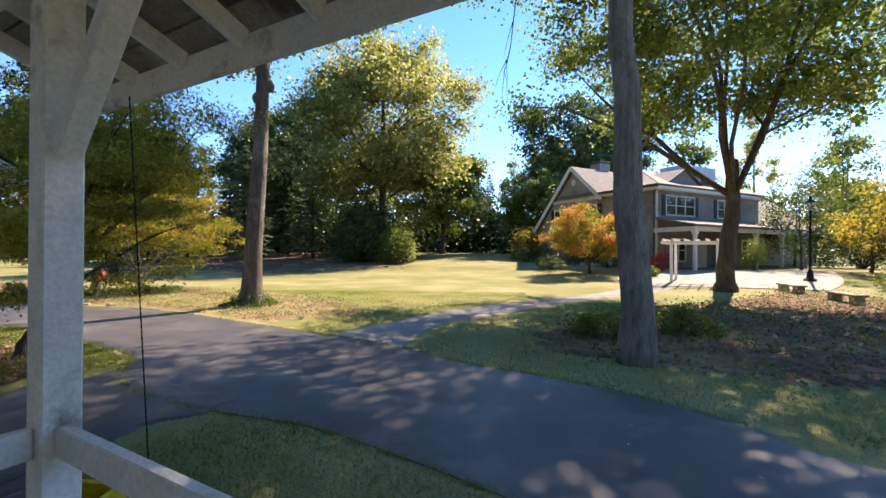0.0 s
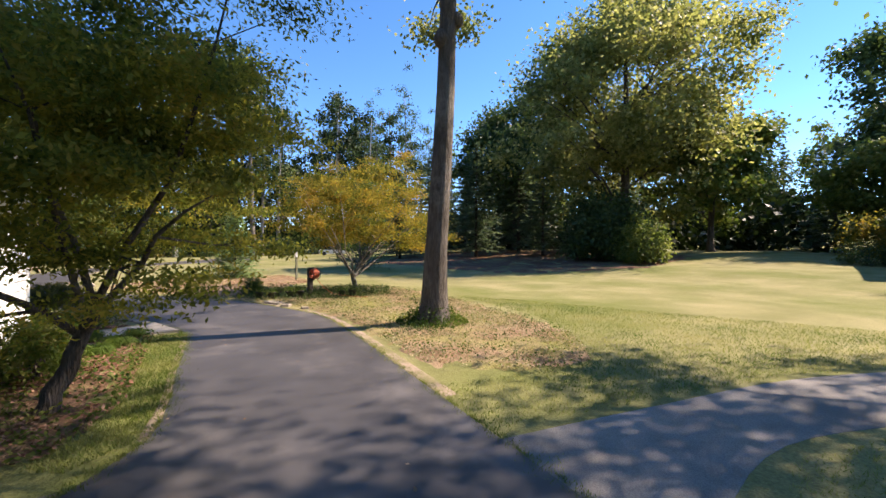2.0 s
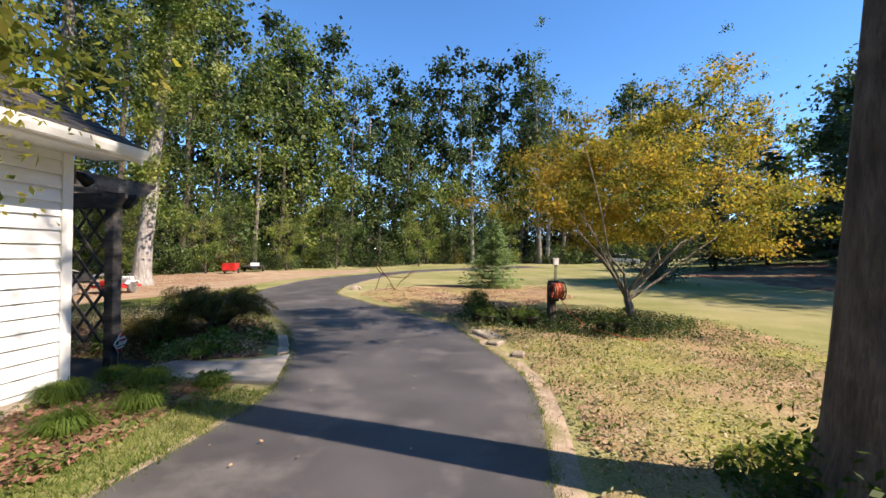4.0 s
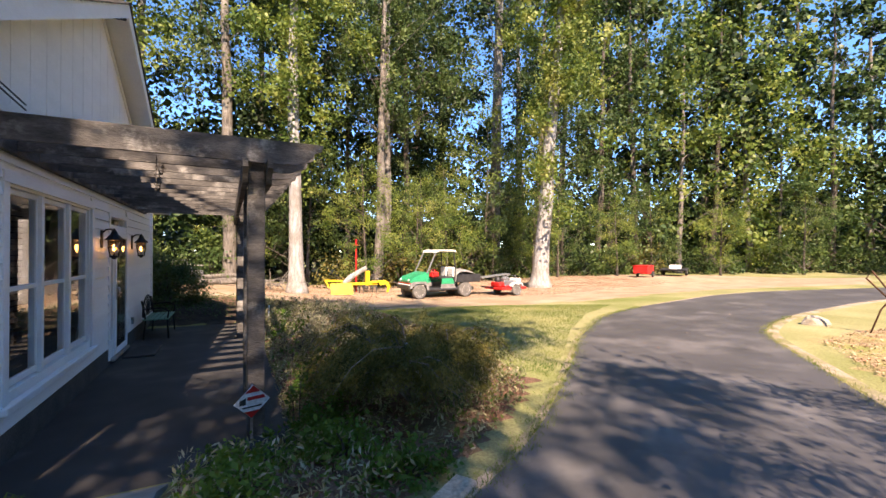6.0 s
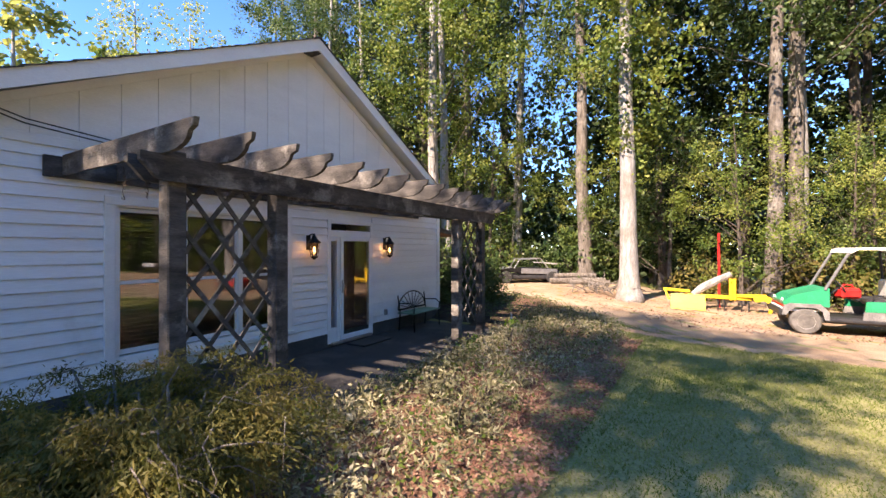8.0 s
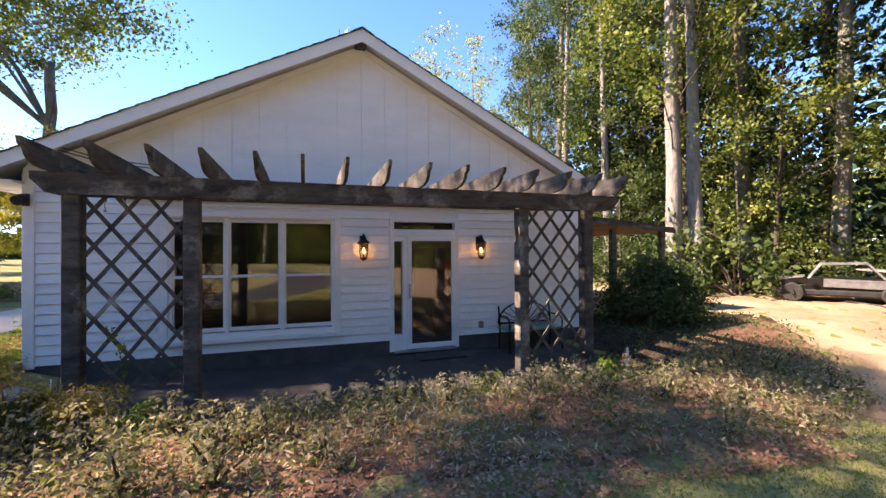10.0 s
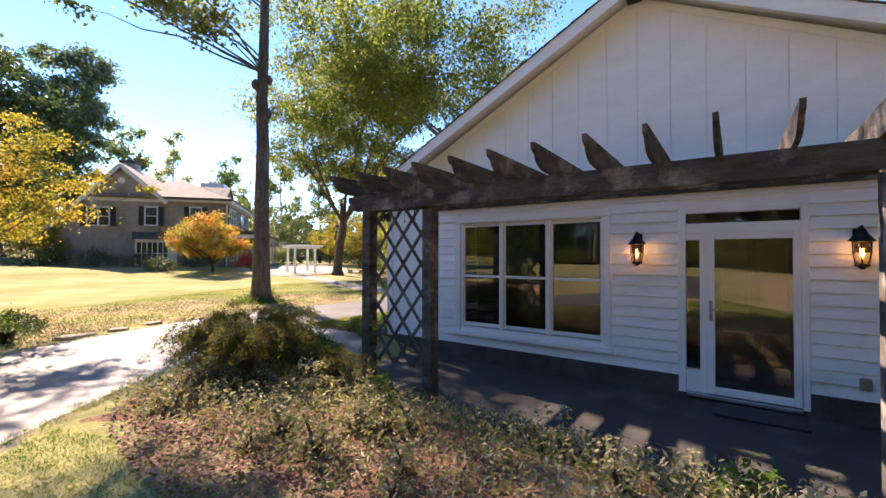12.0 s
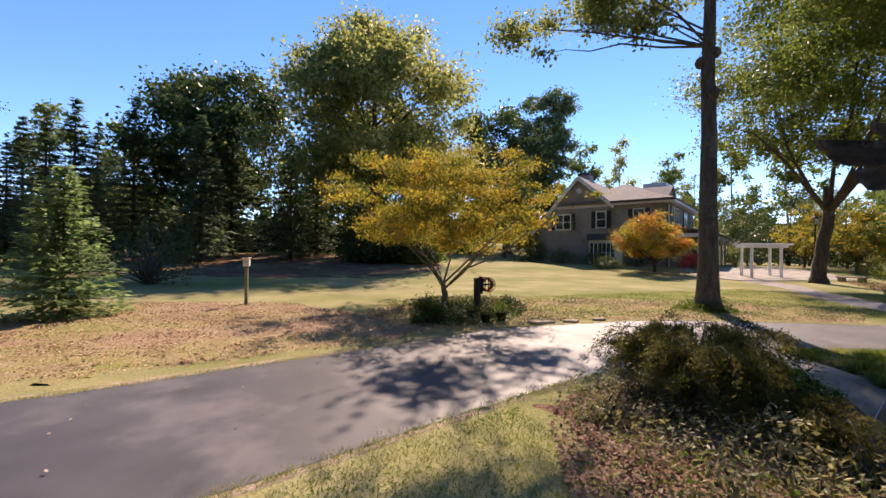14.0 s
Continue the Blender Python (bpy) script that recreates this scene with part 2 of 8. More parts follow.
BLACKPLASTIC = mat("black_plastic", (0.016, 0.016, 0.018), (0.035, 0.034, 0.035), 4, 0.5, 0.1, 60)
RUBBER = mat("rubber", (0.02, 0.02, 0.021), (0.05, 0.047, 0.044), 6, 0.9, 0.3, 60)
RED = mat("red_paint", (0.45, 0.015, 0.015), (0.58, 0.03, 0.025), 3, 0.4, 0.05, 60, c=(0.28, 0.02, 0.015), c_scale=2.5, c_at=0.62)
GREENPAINT = mat("green_paint", (0.004, 0.22, 0.10), (0.008, 0.30, 0.14), 3, 0.32, 0.03, 60)
YELLOW = mat("yellow_paint", (0.66, 0.42, 0.02), (0.78, 0.52, 0.03), 3, 0.5, 0.1, 60, c=(0.30, 0.17, 0.03), c_scale=3.0, c_at=0.63)
STEEL = mat("dull_steel", (0.28, 0.28, 0.28), (0.42, 0.42, 0.42), 5, 0.45, 0.1, 60, metal=0.8)
CREAM = mat("cream_plastic", (0.66, 0.64, 0.58), (0.76, 0.74, 0.70), 2, 0.5, 0.05, 60)
BENCHGREEN = mat("faded_green_paint", (0.10, 0.24, 0.17), (0.17, 0.33, 0.25), 4, 0.6, 0.2, 60)
TAUPE = mat("taupe_shingle_siding", (0.30, 0.25, 0.21), (0.39, 0.33, 0.28), 3.5, 0.85, 0.5, 14, stretch=(1, 1, 3), c=(0.20, 0.165, 0.14), c_scale=0.4)
HOUSEROOF = mat("grey_brown_roof", (0.14, 0.128, 0.122), (0.21, 0.19, 0.18), 2, 0.9, 0.4, 12, c=(0.16, 0.14, 0.13), c_scale=0.3)
TRIM = mat("cream_trim", (0.70, 0.67, 0.60), (0.78, 0.75, 0.69), 2, 0.6, 0.05, 40)
BRICKSTACK = mat("chimney_grey", (0.24, 0.23, 0.23), (0.36, 0.35, 0.35), 3, 0.8, 0.3, 30)
SHUTTER = mat("black_shutter", (0.012, 0.013, 0.015), (0.025, 0.026, 0.03), 3, 0.5, 0.1, 40)
MAROON = mat("maroon_door", (0.055, 0.016, 0.011), (0.085, 0.026, 0.018), 2, 0.4, 0.05, 40)
# indoor dimness put into the colour
DIM_INTERIOR = mat("interior_shade_tone", (0.05, 0.045, 0.04), (0.08, 0.07, 0.06), 1, 0.9, 0, 20)
BARK = mat("grey_bark", (0.105, 0.087, 0.072), (0.225, 0.193, 0.165), 7, 0.95, 1.0, 30, stretch=(1.6, 1.6, 0.28), c=(0.36, 0.33, 0.29), c_scale=0.9, c_at=0.60, depth=0.05)
DARKBARK = mat("dark_bark", (0.055, 0.042, 0.034), (0.13, 0.105, 0.085), 7, 0.95, 1.0, 30, stretch=(1.6, 1.6, 0.28), c=(0.22, 0.2, 0.18), c_scale=0.8, c_at=0.64, depth=0.05)
TALLBARK = mat("grey_brown_bark", (0.075, 0.061, 0.050), (0.165, 0.140, 0.118), 7, 0.95, 1.0, 30, stretch=(1.6, 1.6, 0.28), c=(0.27, 0.245, 0.215), c_scale=0.9, c_at=0.62, depth=0.05)
PALEBARK = mat("pale_bark", (0.22, 0.20, 0.185), (0.40, 0.375, 0.355), 6, 0.95, 0.9, 26, stretch=(1.6, 1.6, 0.3), c=(0.20, 0.17, 0.14), c_scale=0.7, c_at=0.60, depth=0.04)
GLASS = glass_mat("window_glass", (0.92, 0.95, 0.95))
LAMPGLASS = glass_mat("lamp_glass", (1.0, 0.93, 0.82), 0.05)
FLAME = glow_mat("warm_bulb", (1.0, 0.45, 0.12), 7.0)
PALEBLUE = mat("hazy_panel", (0.45, 0.52, 0.58), (0.55, 0.62, 0.68), 2, 0.3, 0, 30)
ORANGEHOSE = mat("orange_hose", (0.42, 0.08, 0.035), (0.55, 0.13, 0.06), 4, 0.5, 0.1, 40)
TERRACOTTA = mat("nursery_pot", (0.02, 0.02, 0.02), (0.05, 0.04, 0.035), 4, 0.7, 0.1, 40)
SIGNWHITE = mat("sign_white", (0.72, 0.70, 0.68), (0.80, 0.78, 0.76), 3, 0.4, 0, 40)

L_FOREST = leaf_mat("forest_leaf", [(0.010, 0.022, 0.008), (0.032, 0.060, 0.018), (0.085, 0.125, 0.038), (0.19, 0.215, 0.08)], 0.45, 0.24, own=0.22)
L_DARK = leaf_mat("dark_leaf", [(0.025, 0.048, 0.018), (0.060, 0.095, 0.032), (0.12, 0.155, 0.055)], 0.45, 0.3)
L_YELLOWGREEN = leaf_mat("yellow_green_leaf", [(0.024, 0.050, 0.011), (0.080, 0.125, 0.026), (0.185, 0.22, 0.052), (0.31, 0.295, 0.10)], 0.5, 0.30, own=0.24)
L_OAK = leaf_mat("oak_leaf", [(0.045, 0.075, 0.020), (0.10, 0.14, 0.035), (0.18, 0.21, 0.06), (0.27, 0.27, 0.09)], 0.5, 0.48)
L_HICKORY = leaf_mat("hickory_leaf", [(0.08, 0.10, 0.035), (0.17, 0.18, 0.06), (0.28, 0.27, 0.11), (0.46, 0.42, 0.23)], 0.5, 0.6)
L_GOLD = leaf_mat("golden_leaf", [(0.045, 0.068, 0.014), (0.13, 0.135, 0.028), (0.29, 0.215, 0.042), (0.37, 0.195, 0.05)], 0.6, 0.60, patch=1.3)
L_ORANGE = leaf_mat("orange_leaf", [(0.12, 0.15, 0.03), (0.26, 0.24, 0.045), (0.42, 0.22, 0.05), (0.42, 0.13, 0.05)])
L_PURPLE = leaf_mat("bronze_leaf", [(0.040, 0.058, 0.015), (0.13, 0.15, 0.034), (0.28, 0.255, 0.055), (0.36, 0.23, 0.06)], 0.6, 0.66, patch=1.6)
L_LACE = leaf_mat("lace_leaf", [(0.026, 0.034, 0.011), (0.075, 0.080, 0.022), (0.18, 0.155, 0.048), (0.30, 0.215, 0.085)], 0.6, 0.38, patch=3.0)
L_SPRUCE = leaf_mat("spruce_needle", [(0.095, 0.155, 0.075), (0.185, 0.26, 0.13), (0.31, 0.38, 0.21)], 0.6, 0.5)
L_CONIFER = leaf_mat("conifer_needle", [(0.050, 0.080, 0.050), (0.105, 0.15, 0.095), (0.18, 0.22, 0.15)], 0.6, 0.35)
L_IVY = leaf_mat("ivy_leaf", [(0.025, 0.055, 0.012), (0.06, 0.10, 0.02), (0.12, 0.16, 0.03), (0.24, 0.20, 0.08)])
L_BLADE = leaf_mat("grass_blade", [(0.060, 0.105, 0.020), (0.13, 0.17, 0.042), (0.24, 0.245, 0.09), (0.34, 0.30, 0.15)], 0.6)
L_FALLEN = leaf_mat("fallen_leaf", [(0.17, 0.080, 0.05), (0.31, 0.18, 0.105), (0.45, 0.31, 0.195), (0.56, 0.44, 0.30)], 0.7, 0.1, own=0.6)
L_CRIMSON = leaf_mat("crimson_leaf", [(0.25, 0.02, 0.03), (0.48, 0.05, 0.07), (0.55, 0.16, 0.09)])
L_WEED = leaf_mat("dry_weed_leaf", [(0.085, 0.095, 0.042), (0.20, 0.19, 0.10), (0.34, 0.30, 0.19), (0.48, 0.42, 0.30)], 0.6, 0.25, own=0.6)
WORN = mat("worn_white_paint", (0.80, 0.77, 0.71), (0.88, 0.86, 0.82), 5, 0.75, 0.4, 50, c=(0.20, 0.14, 0.10), c_scale=3.2, c_at=0.66, grain=0.25)
WORNBOARD = mat("stained_ceiling_board", (0.34, 0.27, 0.21), (0.58, 0.52, 0.45), 3, 0.85, 0.4, 40, c=(0.13, 0.085, 0.06), c_scale=1.5, c_at=0.52, per_object=0.2)
L_TUFT = leaf_mat("green_grass_blade", [(0.040, 0.080, 0.014), (0.095, 0.15, 0.026), (0.19, 0.24, 0.055)], 0.5)
# leaf greens cut to near-black: the wood's inner shade put into the colour
L_DEEP_SHADE = leaf_mat("deep_shade_leaf", [(0.008, 0.017, 0.006), (0.022, 0.040, 0.012), (0.050, 0.072, 0.022)], 0.5, 0.15)
DUSTY = mat("dusty_tyre", (0.09, 0.083, 0.075), (0.17, 0.155, 0.14), 6, 0.95, 0.4, 50)
L_TALL = leaf_mat("tall_tree_leaf", [(0.065, 0.09, 0.033), (0.14, 0.165, 0.065), (0.23, 0.245, 0.115), (0.35, 0.33, 0.17)], 0.5, 0.5)
L_REDLEAF = leaf_mat("reddish_fallen_leaf", [(0.10, 0.040, 0.028), (0.20, 0.092, 0.062), (0.31, 0.17, 0.115), (0.42, 0.29, 0.20)], 0.7, 0.1, own=0.6)
# soil darkened to stand for the deep shade beside the patio
SHADE_SOIL = mat("shade_toned_soil", (0.035, 0.024, 0.018), (0.075, 0.052, 0.038), 5, 0.95, 0.7, 45, spec=0.1, depth=0.03)
OAKBARK = mat("oak_bark", (0.15, 0.13, 0.112), (0.30, 0.27, 0.24), 7, 0.95, 1.0, 30, stretch=(1.6, 1.6, 0.28), c=(0.38, 0.36, 0.33), c_scale=0.9, c_at=0.60, depth=0.05)


# ---- the lie of the land ----
def ramp01(a, b, x):
    t = np.clip((np.asarray(x, float) - a) / (b - a), 0, 1)
    return t * t * (3 - 2 * t)


def ground_z(x, y):
    """The height of the ground: almost flat, sunk at the patio, rising to the west."""
    x, y = np.asarray(x, float), np.asarray(y, float)
    off = np.maximum(np.abs(x - 0.1) - 4.0, -y - 2.35)
    z = 0.2 - 0.33 * (1 - ramp01(0.0, 1.3, off))
    z = z - 0.30 * ramp01(0.5, 6.5, x) * (1 - ramp01(-6.5, -1.5, y))
    south = 1 - ramp01(-6, 8, y)
    z = z + 1.5 * ramp01(-22, -56, x) * south + 0.55 * ramp01(-24, -38, x) * (1 - south) + 3.4 * ramp01(-56, -105, x)
    return z + 0.05 * np.sin(x * 0.31 + 1.0) * np.sin(y * 0.27) * ramp01(12, 22, np.hypot(x + 4, y - 2))


def gz(x, y):
    return float(ground_z(x, y))


def inside(poly, x, y):
    """Which of the points lie within the outline."""
    hit = np.zeros(np.shape(x), bool)
    for (x0, y0), (x1, y1) in zip(poly, poly[1:] + poly[:1]):
        if y0 != y1:
            hit ^= ((y0 > y) != (y1 > y)) & (x < (x1 - x0) * (y - y0) / (y1 - y0) + x0)
    return hit


def bent(pts, step=0.5):
    """A smooth line through the points."""
    p = [Vector((*q, 0)) for q in pts]
    out = []
    for i in range(len(p) - 1):
        a, b, c, d = p[max(i - 1, 0)], p[i], p[i + 1], p[min(i + 2, len(p) - 1)]
        n = max(1, int((c - b).length / step))
        for k in range(n):
            t = k / n
            q = 0.5 * ((2 * b) + (c - a) * t + (2 * a - 5 * b + 4 * c - d) * t * t + (3 * b - a - 3 * c + d) * t ** 3)
            out.append((q.x, q.y))
    return out + [tuple(pts[-1])]


def resample(pts, n):
    p = np.array(pts)
    s = np.r_[0, np.cumsum(np.hypot(*np.diff(p, axis=0).T))]
    q = np.linspace(0, s[-1], n)
    return np.stack([np.interp(q, s, p[:, 0]), np.interp(q, s, p[:, 1])], 1)


def grid_mesh(name, xs, ys, zs):
    me = bpy.data.meshes.new(name)
    nx, ny = len(xs), len(ys)
    gx, gy = np.meshgrid(xs, ys)
    i = np.arange(nx * ny).reshape(ny, nx)
    faces = np.stack([i[:-1, :-1], i[:-1, 1:], i[1:, 1:], i[1:, :-1]], -1).reshape(-1, 4)
    me.from_pydata(np.stack([gx.ravel(), gy.ravel(), zs.ravel()], 1).tolist(), [], faces.tolist())
    me.polygons.foreach_set("use_smooth", [True] * len(me.polygons))
    return me


def spaced(lo, hi, fine, far):
    near = np.arange(lo, hi + fine / 2, fine)
    step, out = fine, []
    a = lo
    while a > -far:
        step *= 1.35
        a -= step
        out.append(a)
    low = out[::-1]
    step, out, a = fine, [], hi
    while a < far:
        step *= 1.35
        a += step
        out.append(a)
    return np.r_[low, near, out]


gx_, gy_ = spaced(-60, 22, 0.5, 900), spaced(-36, 26, 0.5, 900)
ground = part("ground", grid_mesh("ground", gx_, gy_, ground_z(*np.meshgrid(gx_, gy_))), GRASS)
tagged(ground, "dry yellow-green autumn lawn stretching across the grounds", "ground", kind="structure")


def ribbon(name, left, right, lift, material, label, category, step=0.4, across=8, thick=0.014):
    """A strip of paving between two edge lines, with a lip at both edges."""
    a, b = bent(left, step), bent(right, step)
    n = max(len(a), len(b))
    a, b = resample(a, n), resample(b, n)
    k = np.linspace(0, 1, across + 1)[None, :, None]
    p = a[:, None] * (1 - k) + b[:, None] * k
    z = ground_z(p[..., 0], p[..., 1]) + lift
    z[:, 0] -= thick
    z[:, -1] -= thick
    if thick > 0.012:
        p[:, 1] = p[:, 0] * 0.995 + p[:, -1] * 0.005
        p[:, -2] = p[:, -1] * 0.995 + p[:, 0] * 0.005
    v = np.concatenate([p, z[..., None]], -1)
    i = np.arange(n * (across + 1)).reshape(n, across + 1)
    f = np.stack([i[:-1, :-1], i[:-1, 1:], i[1:, 1:], i[1:, :-1]], -1).reshape(-1, 4)
    me = bpy.data.meshes.new(name)
    me.from_pydata(v.reshape(-1, 3).tolist(), [], f.tolist())
    bm = bmesh.new()
    bm.from_mesh(me)
    bmesh.ops.recalc_face_normals(bm, faces=bm.faces[:])
    if sum(q.normal.z for q in bm.faces) < 0:
        bmesh.ops.reverse_faces(bm, faces=bm.faces[:])
    bm.to_mesh(me)
    bm.free()
    return tagged(part(name, me, material), label, category, kind="structure")


def bed(name, poly, lift, material, label, category, step=0.15, rough=0.02):
    """A patch laid over the ground within an outline, with an uneven surface and a ragged rim."""
    p = np.array(poly)
    xs = np.arange(p[:, 0].min() - step, p[:, 0].max() + step, step)
    ys = np.arange(p[:, 1].min() - step, p[:, 1].max() + step, step)
    gx, gy = np.meshgrid(xs, ys)
    wob = 0.12 * np.sin(gx * 7 + 1.3 * np.sin(gy * 5)) + 0.1 * np.sin(gy * 9 + gx * 3)
    keep = inside(poly, gx + wob, gy + 0.8 * wob)
    hump = rough * (np.sin(gx * 5.1 + 2 * np.sin(gy * 3.3)) * np.sin(gy * 4.7 + np.sin(gx * 2.9)) + 0.6 * np.sin(gx * 13.0) * np.sin(gy * 11.0))
    inner = keep.copy()
    inner[1:-1, 1:-1] = keep[1:-1, 1:-1] & keep[:-2, 1:-1] & keep[2:, 1:-1] & keep[1:-1, :-2] & keep[1:-1, 2:]
    zz = ground_z(gx, gy) + np.where(inner, lift + hump, -0.03)
    nx, ny = len(xs), len(ys)
    i = np.arange(nx * ny).reshape(ny, nx)
    cell = keep[:-1, :-1] | keep[:-1, 1:] | keep[1:, :-1] | keep[1:, 1:]
    f = np.stack([i[:-1, :-1], i[:-1, 1:], i[1:, 1:], i[1:, :-1]], -1)[cell]
    used, inv = np.unique(f, return_inverse=True)
    v = np.stack([gx.ravel(), gy.ravel(), zz.ravel()], 1)[used]
    me = bpy.data.meshes.new(name)
    me.from_pydata(v.tolist(), [], inv.reshape(-1, 4).tolist())
    me.polygons.foreach_set("use_smooth", [True] * len(me.polygons))
    return tagged(part(name, me, material), label, category, kind="structure")


DRIVE_L = [(-4.3, 26), (-4.9, 15), (-5.4, 12.5), (-5.75, 10.8), (-5.92, 9.3), (-5.75, 8.2), (-5.75, 7.0), (-5.95, 6.0), (-6.35, 5.45), (-6.72, 4.9), (-6.88, 3.8), (-6.95, 2.4), (-7.1, 0.7), (-7.1, -0.3), (-6.82, -1.2), (-6.4, -2.2),
           (-5.9, -3.2), (-5.3, -4.25), (-4.4, -5.4), (-3.4, -6.6), (-2.4, -7.75), (-1.5, -9.1), (-0.75, -10.3), (-0.05, -12.5), (0.4, -15.5), (0.65, -18), (0.4, -23), (-1.2, -31), (-6, -42), (-14, -54)]
DRIVE_R = [(-7.3, 26), (-7.2, 15), (-7.9, 13.4), (-8.4, 12.2), (-8.65, 11.0), (-8.75, 10.0), (-9.1, 9.0), (-9.35, 8.0), (-9.5, 6.6), (-9.62, 5.4), (-9.8, 3.6), (-10.0, 1.6), (-10.12, -0.5), (-10.0, -1.6), (-9.65, -2.7), (-9.25, -3.8), (-8.7, -5.2),
           (-6.9, -7.4), (-5.45, -9.2), (-4.1, -10.9), (-3.5, -12.1), (-2.95, -14.3), (-2.7, -17.2), (-2.6, -21.5), (-3.2, -29), (-8, -38), (-17, -49)]
road = ribbon("road", DRIVE_L, DRIVE_R, 0.010, ASPHALT, "dark asphalt driveway curving past the white cottage", "road")
def beside(line, off):
    """A line moved sideways."""
    p = np.array(line, float)
    d = np.gradient(p, axis=0)
    d /= np.linalg.norm(d, axis=1, keepdims=True)
    return [tuple(q) for q in (p + np.stack([-d[:, 1], d[:, 0]], 1) * off)]


VERGE = mat("sandy_verge", (0.27, 0.205, 0.15), (0.40, 0.31, 0.235), 5, 0.95, 0.5, 60, c=(0.20, 0.18, 0.09), c_scale=1.6, c_at=0.52, spec=0.1)
ribbon("verge", beside(DRIVE_R[9:], 0.05), beside(DRIVE_R[9:], -0.24), 0.007, VERGE, "thin pale sandy strip along the asphalt edge", "verge", 0.4, 4, 0.012)
ribbon("verge", beside(DRIVE_L[9:], -0.05), beside(DRIVE_L[9:], 0.10), 0.007, VERGE, "thin sandy strip at the asphalt's inner edge", "verge", 0.4, 4, 0.012)
bed("pavement", [(-6.2, 5.5), (-4.0, 5.3), (-3.9, 7.3), (-5.0, 7.9), (-6.2, 8.3)], 0.015, ASPHALT, "small asphalt parking spot beside the cottage", "pavement", 0.05, 0.0)
ribbon("garden_path", [(-9.3, 6.55), (-11.2, 6.85), (-14.3, 7.45), (-17.7, 8.95), (-21.1, 10.7), (-25, 11.8), (-30, 12.8)], [(-9.1, 8.5), (-11.4, 8.05), (-13.7, 8.75), (-18, 10.45), (-22, 12.6), (-26, 14.0), (-31, 15.4)],
       0.004, GRAVEL, "worn pale gravel path leading to the big house", "path")
ribbon("terrace", [(-26, 11.8), (-30, 11.2), (-36, 13.6)], [(-26.5, 20), (-31, 22), (-39, 24)], 0.035, CONCRETE, "pale paved terrace in front of the big house", "pavement", 1.0, 8, 0.06)
bed("soil_yard", [(18, 9), (9, 9), (6.6, 2.6), (6.4, -2.2), (4.6, -4.6), (3.6, -6.9), (2.3, -10.2), (1.6, -13), (2.2, -18), (2.0, -24), (0.4, -31), (3, -40), (12, -38), (16.5, -28), (17, -18), (15.5, -9), (20, 1)], 0.012, SAND, "bare sandy reddish soil yard by the wood", "ground", 0.3, 0.02)
bed("leaf_bed", [(-10.0, 4.2), (-10.7, 4.9), (-11.5, 5.5), (-12.5, 5.4), (-13.0, 5.0), (-13.95, 3.7), (-14.5, 1.8), (-15.2, -2.9), (-15.0, -6.5), (-13.6, -8.2), (-10.5, -8.6), (-8.3, -6.0), (-9.45, -4.1), (-10.1, -2.2), (-10.35, 0.2), (-10.15, 3)],
    0.03, LITTER, "tree island covered in dry leaf litter and ivy", "flower bed")
bed("mulch_bed", [(-4.6, -11.2), (-4.6, -13.8), (-7.5, -17.5), (-12.5, -17), (-12.8, -11.5), (-10.5, -8.4), (-8.4, -6.2), (-6.9, -7.9)], 0.025, LITTER, "mulched bed strewn with fallen leaves beside the drive", "flower bed")
bed("side_bed", [(-6.6, -0.5), (-4.95, -0.6), (-4.95, 5.0), (-6.0, 5.0), (-6.4, 3.9), (-6.45, 1.5)], 0.03, MULCH, "brown mulch bed along the cottage side wall", "flower bed")
bed("front_bed", [(-6.2, -2.0), (-5.95, -1.6), (-5.4, -1.42), (-4.45, -1.42), (-4.4, -2.3), (3.6, -2.45), (5.0, -2.2), (9, 0.4), (9.5, -1.0), (7.2, -3.3), (5.6, -4.8), (3.4, -5.4), (0.9, -5.1), (-1.4, -4.9), (-2.7, -4.95), (-4.0, -5.35), (-4.85, -4.5), (-5.55, -3.4)], 0.03, MULCH, "front planting bed of reddish mulch and ivy", "flower bed")
# this bed's shade is put into its soil colour
bed("shade_bed", [(3.9, -2.7), (4.1, 0.1), (5.0, 1.2), (9.0, 1.6), (10.0, -0.6), (8.0, -2.6), (5.6, -3.6), (4.6, -3.2)], 0.022, SHADE_SOIL, "bed of mulch and ivy beside the patio, soil darkened for shade", "flower bed")
bed("oak_bed", [(-10.0, 10.6), (-12, 10.2), (-16, 11.6), (-21, 15.2), (-26, 18), (-24, 22), (-18, 20.5), (-12, 17.5), (-9.6, 15)], 0.03, MULCH, "shaded mulch bed under the oak trees", "flower bed", 0.25)
bed("far_bed", [(-25, -10), (-34, -6), (-44, -8), (-50, -16), (-48, -40), (-34, -44), (-24, -30)], 0.03, MULCH, "dark mulch ground beneath the evergreen grove", "flower bed", 0.6, 0.05)
ribbon("walkway", [(-7.02, -0.62), (-6.5, -0.60), (-5.6, -0.62), (-4.32, -0.72)], [(-6.55, -1.95), (-6.2, -1.55), (-5.5, -1.36), (-4.32, -1.40)], 0.04, CONCRETE, "pale concrete walkway from the drive to the patio", "path", 0.4, 8, 0.07)
patio = part("patio", Build().box(-4.3, 4.4, -2.45, -0.02, -0.35, -0.09, 0.01), PATIO)
tagged(patio, "dark grey concrete patio slab under the pergola", "patio", kind="structure")


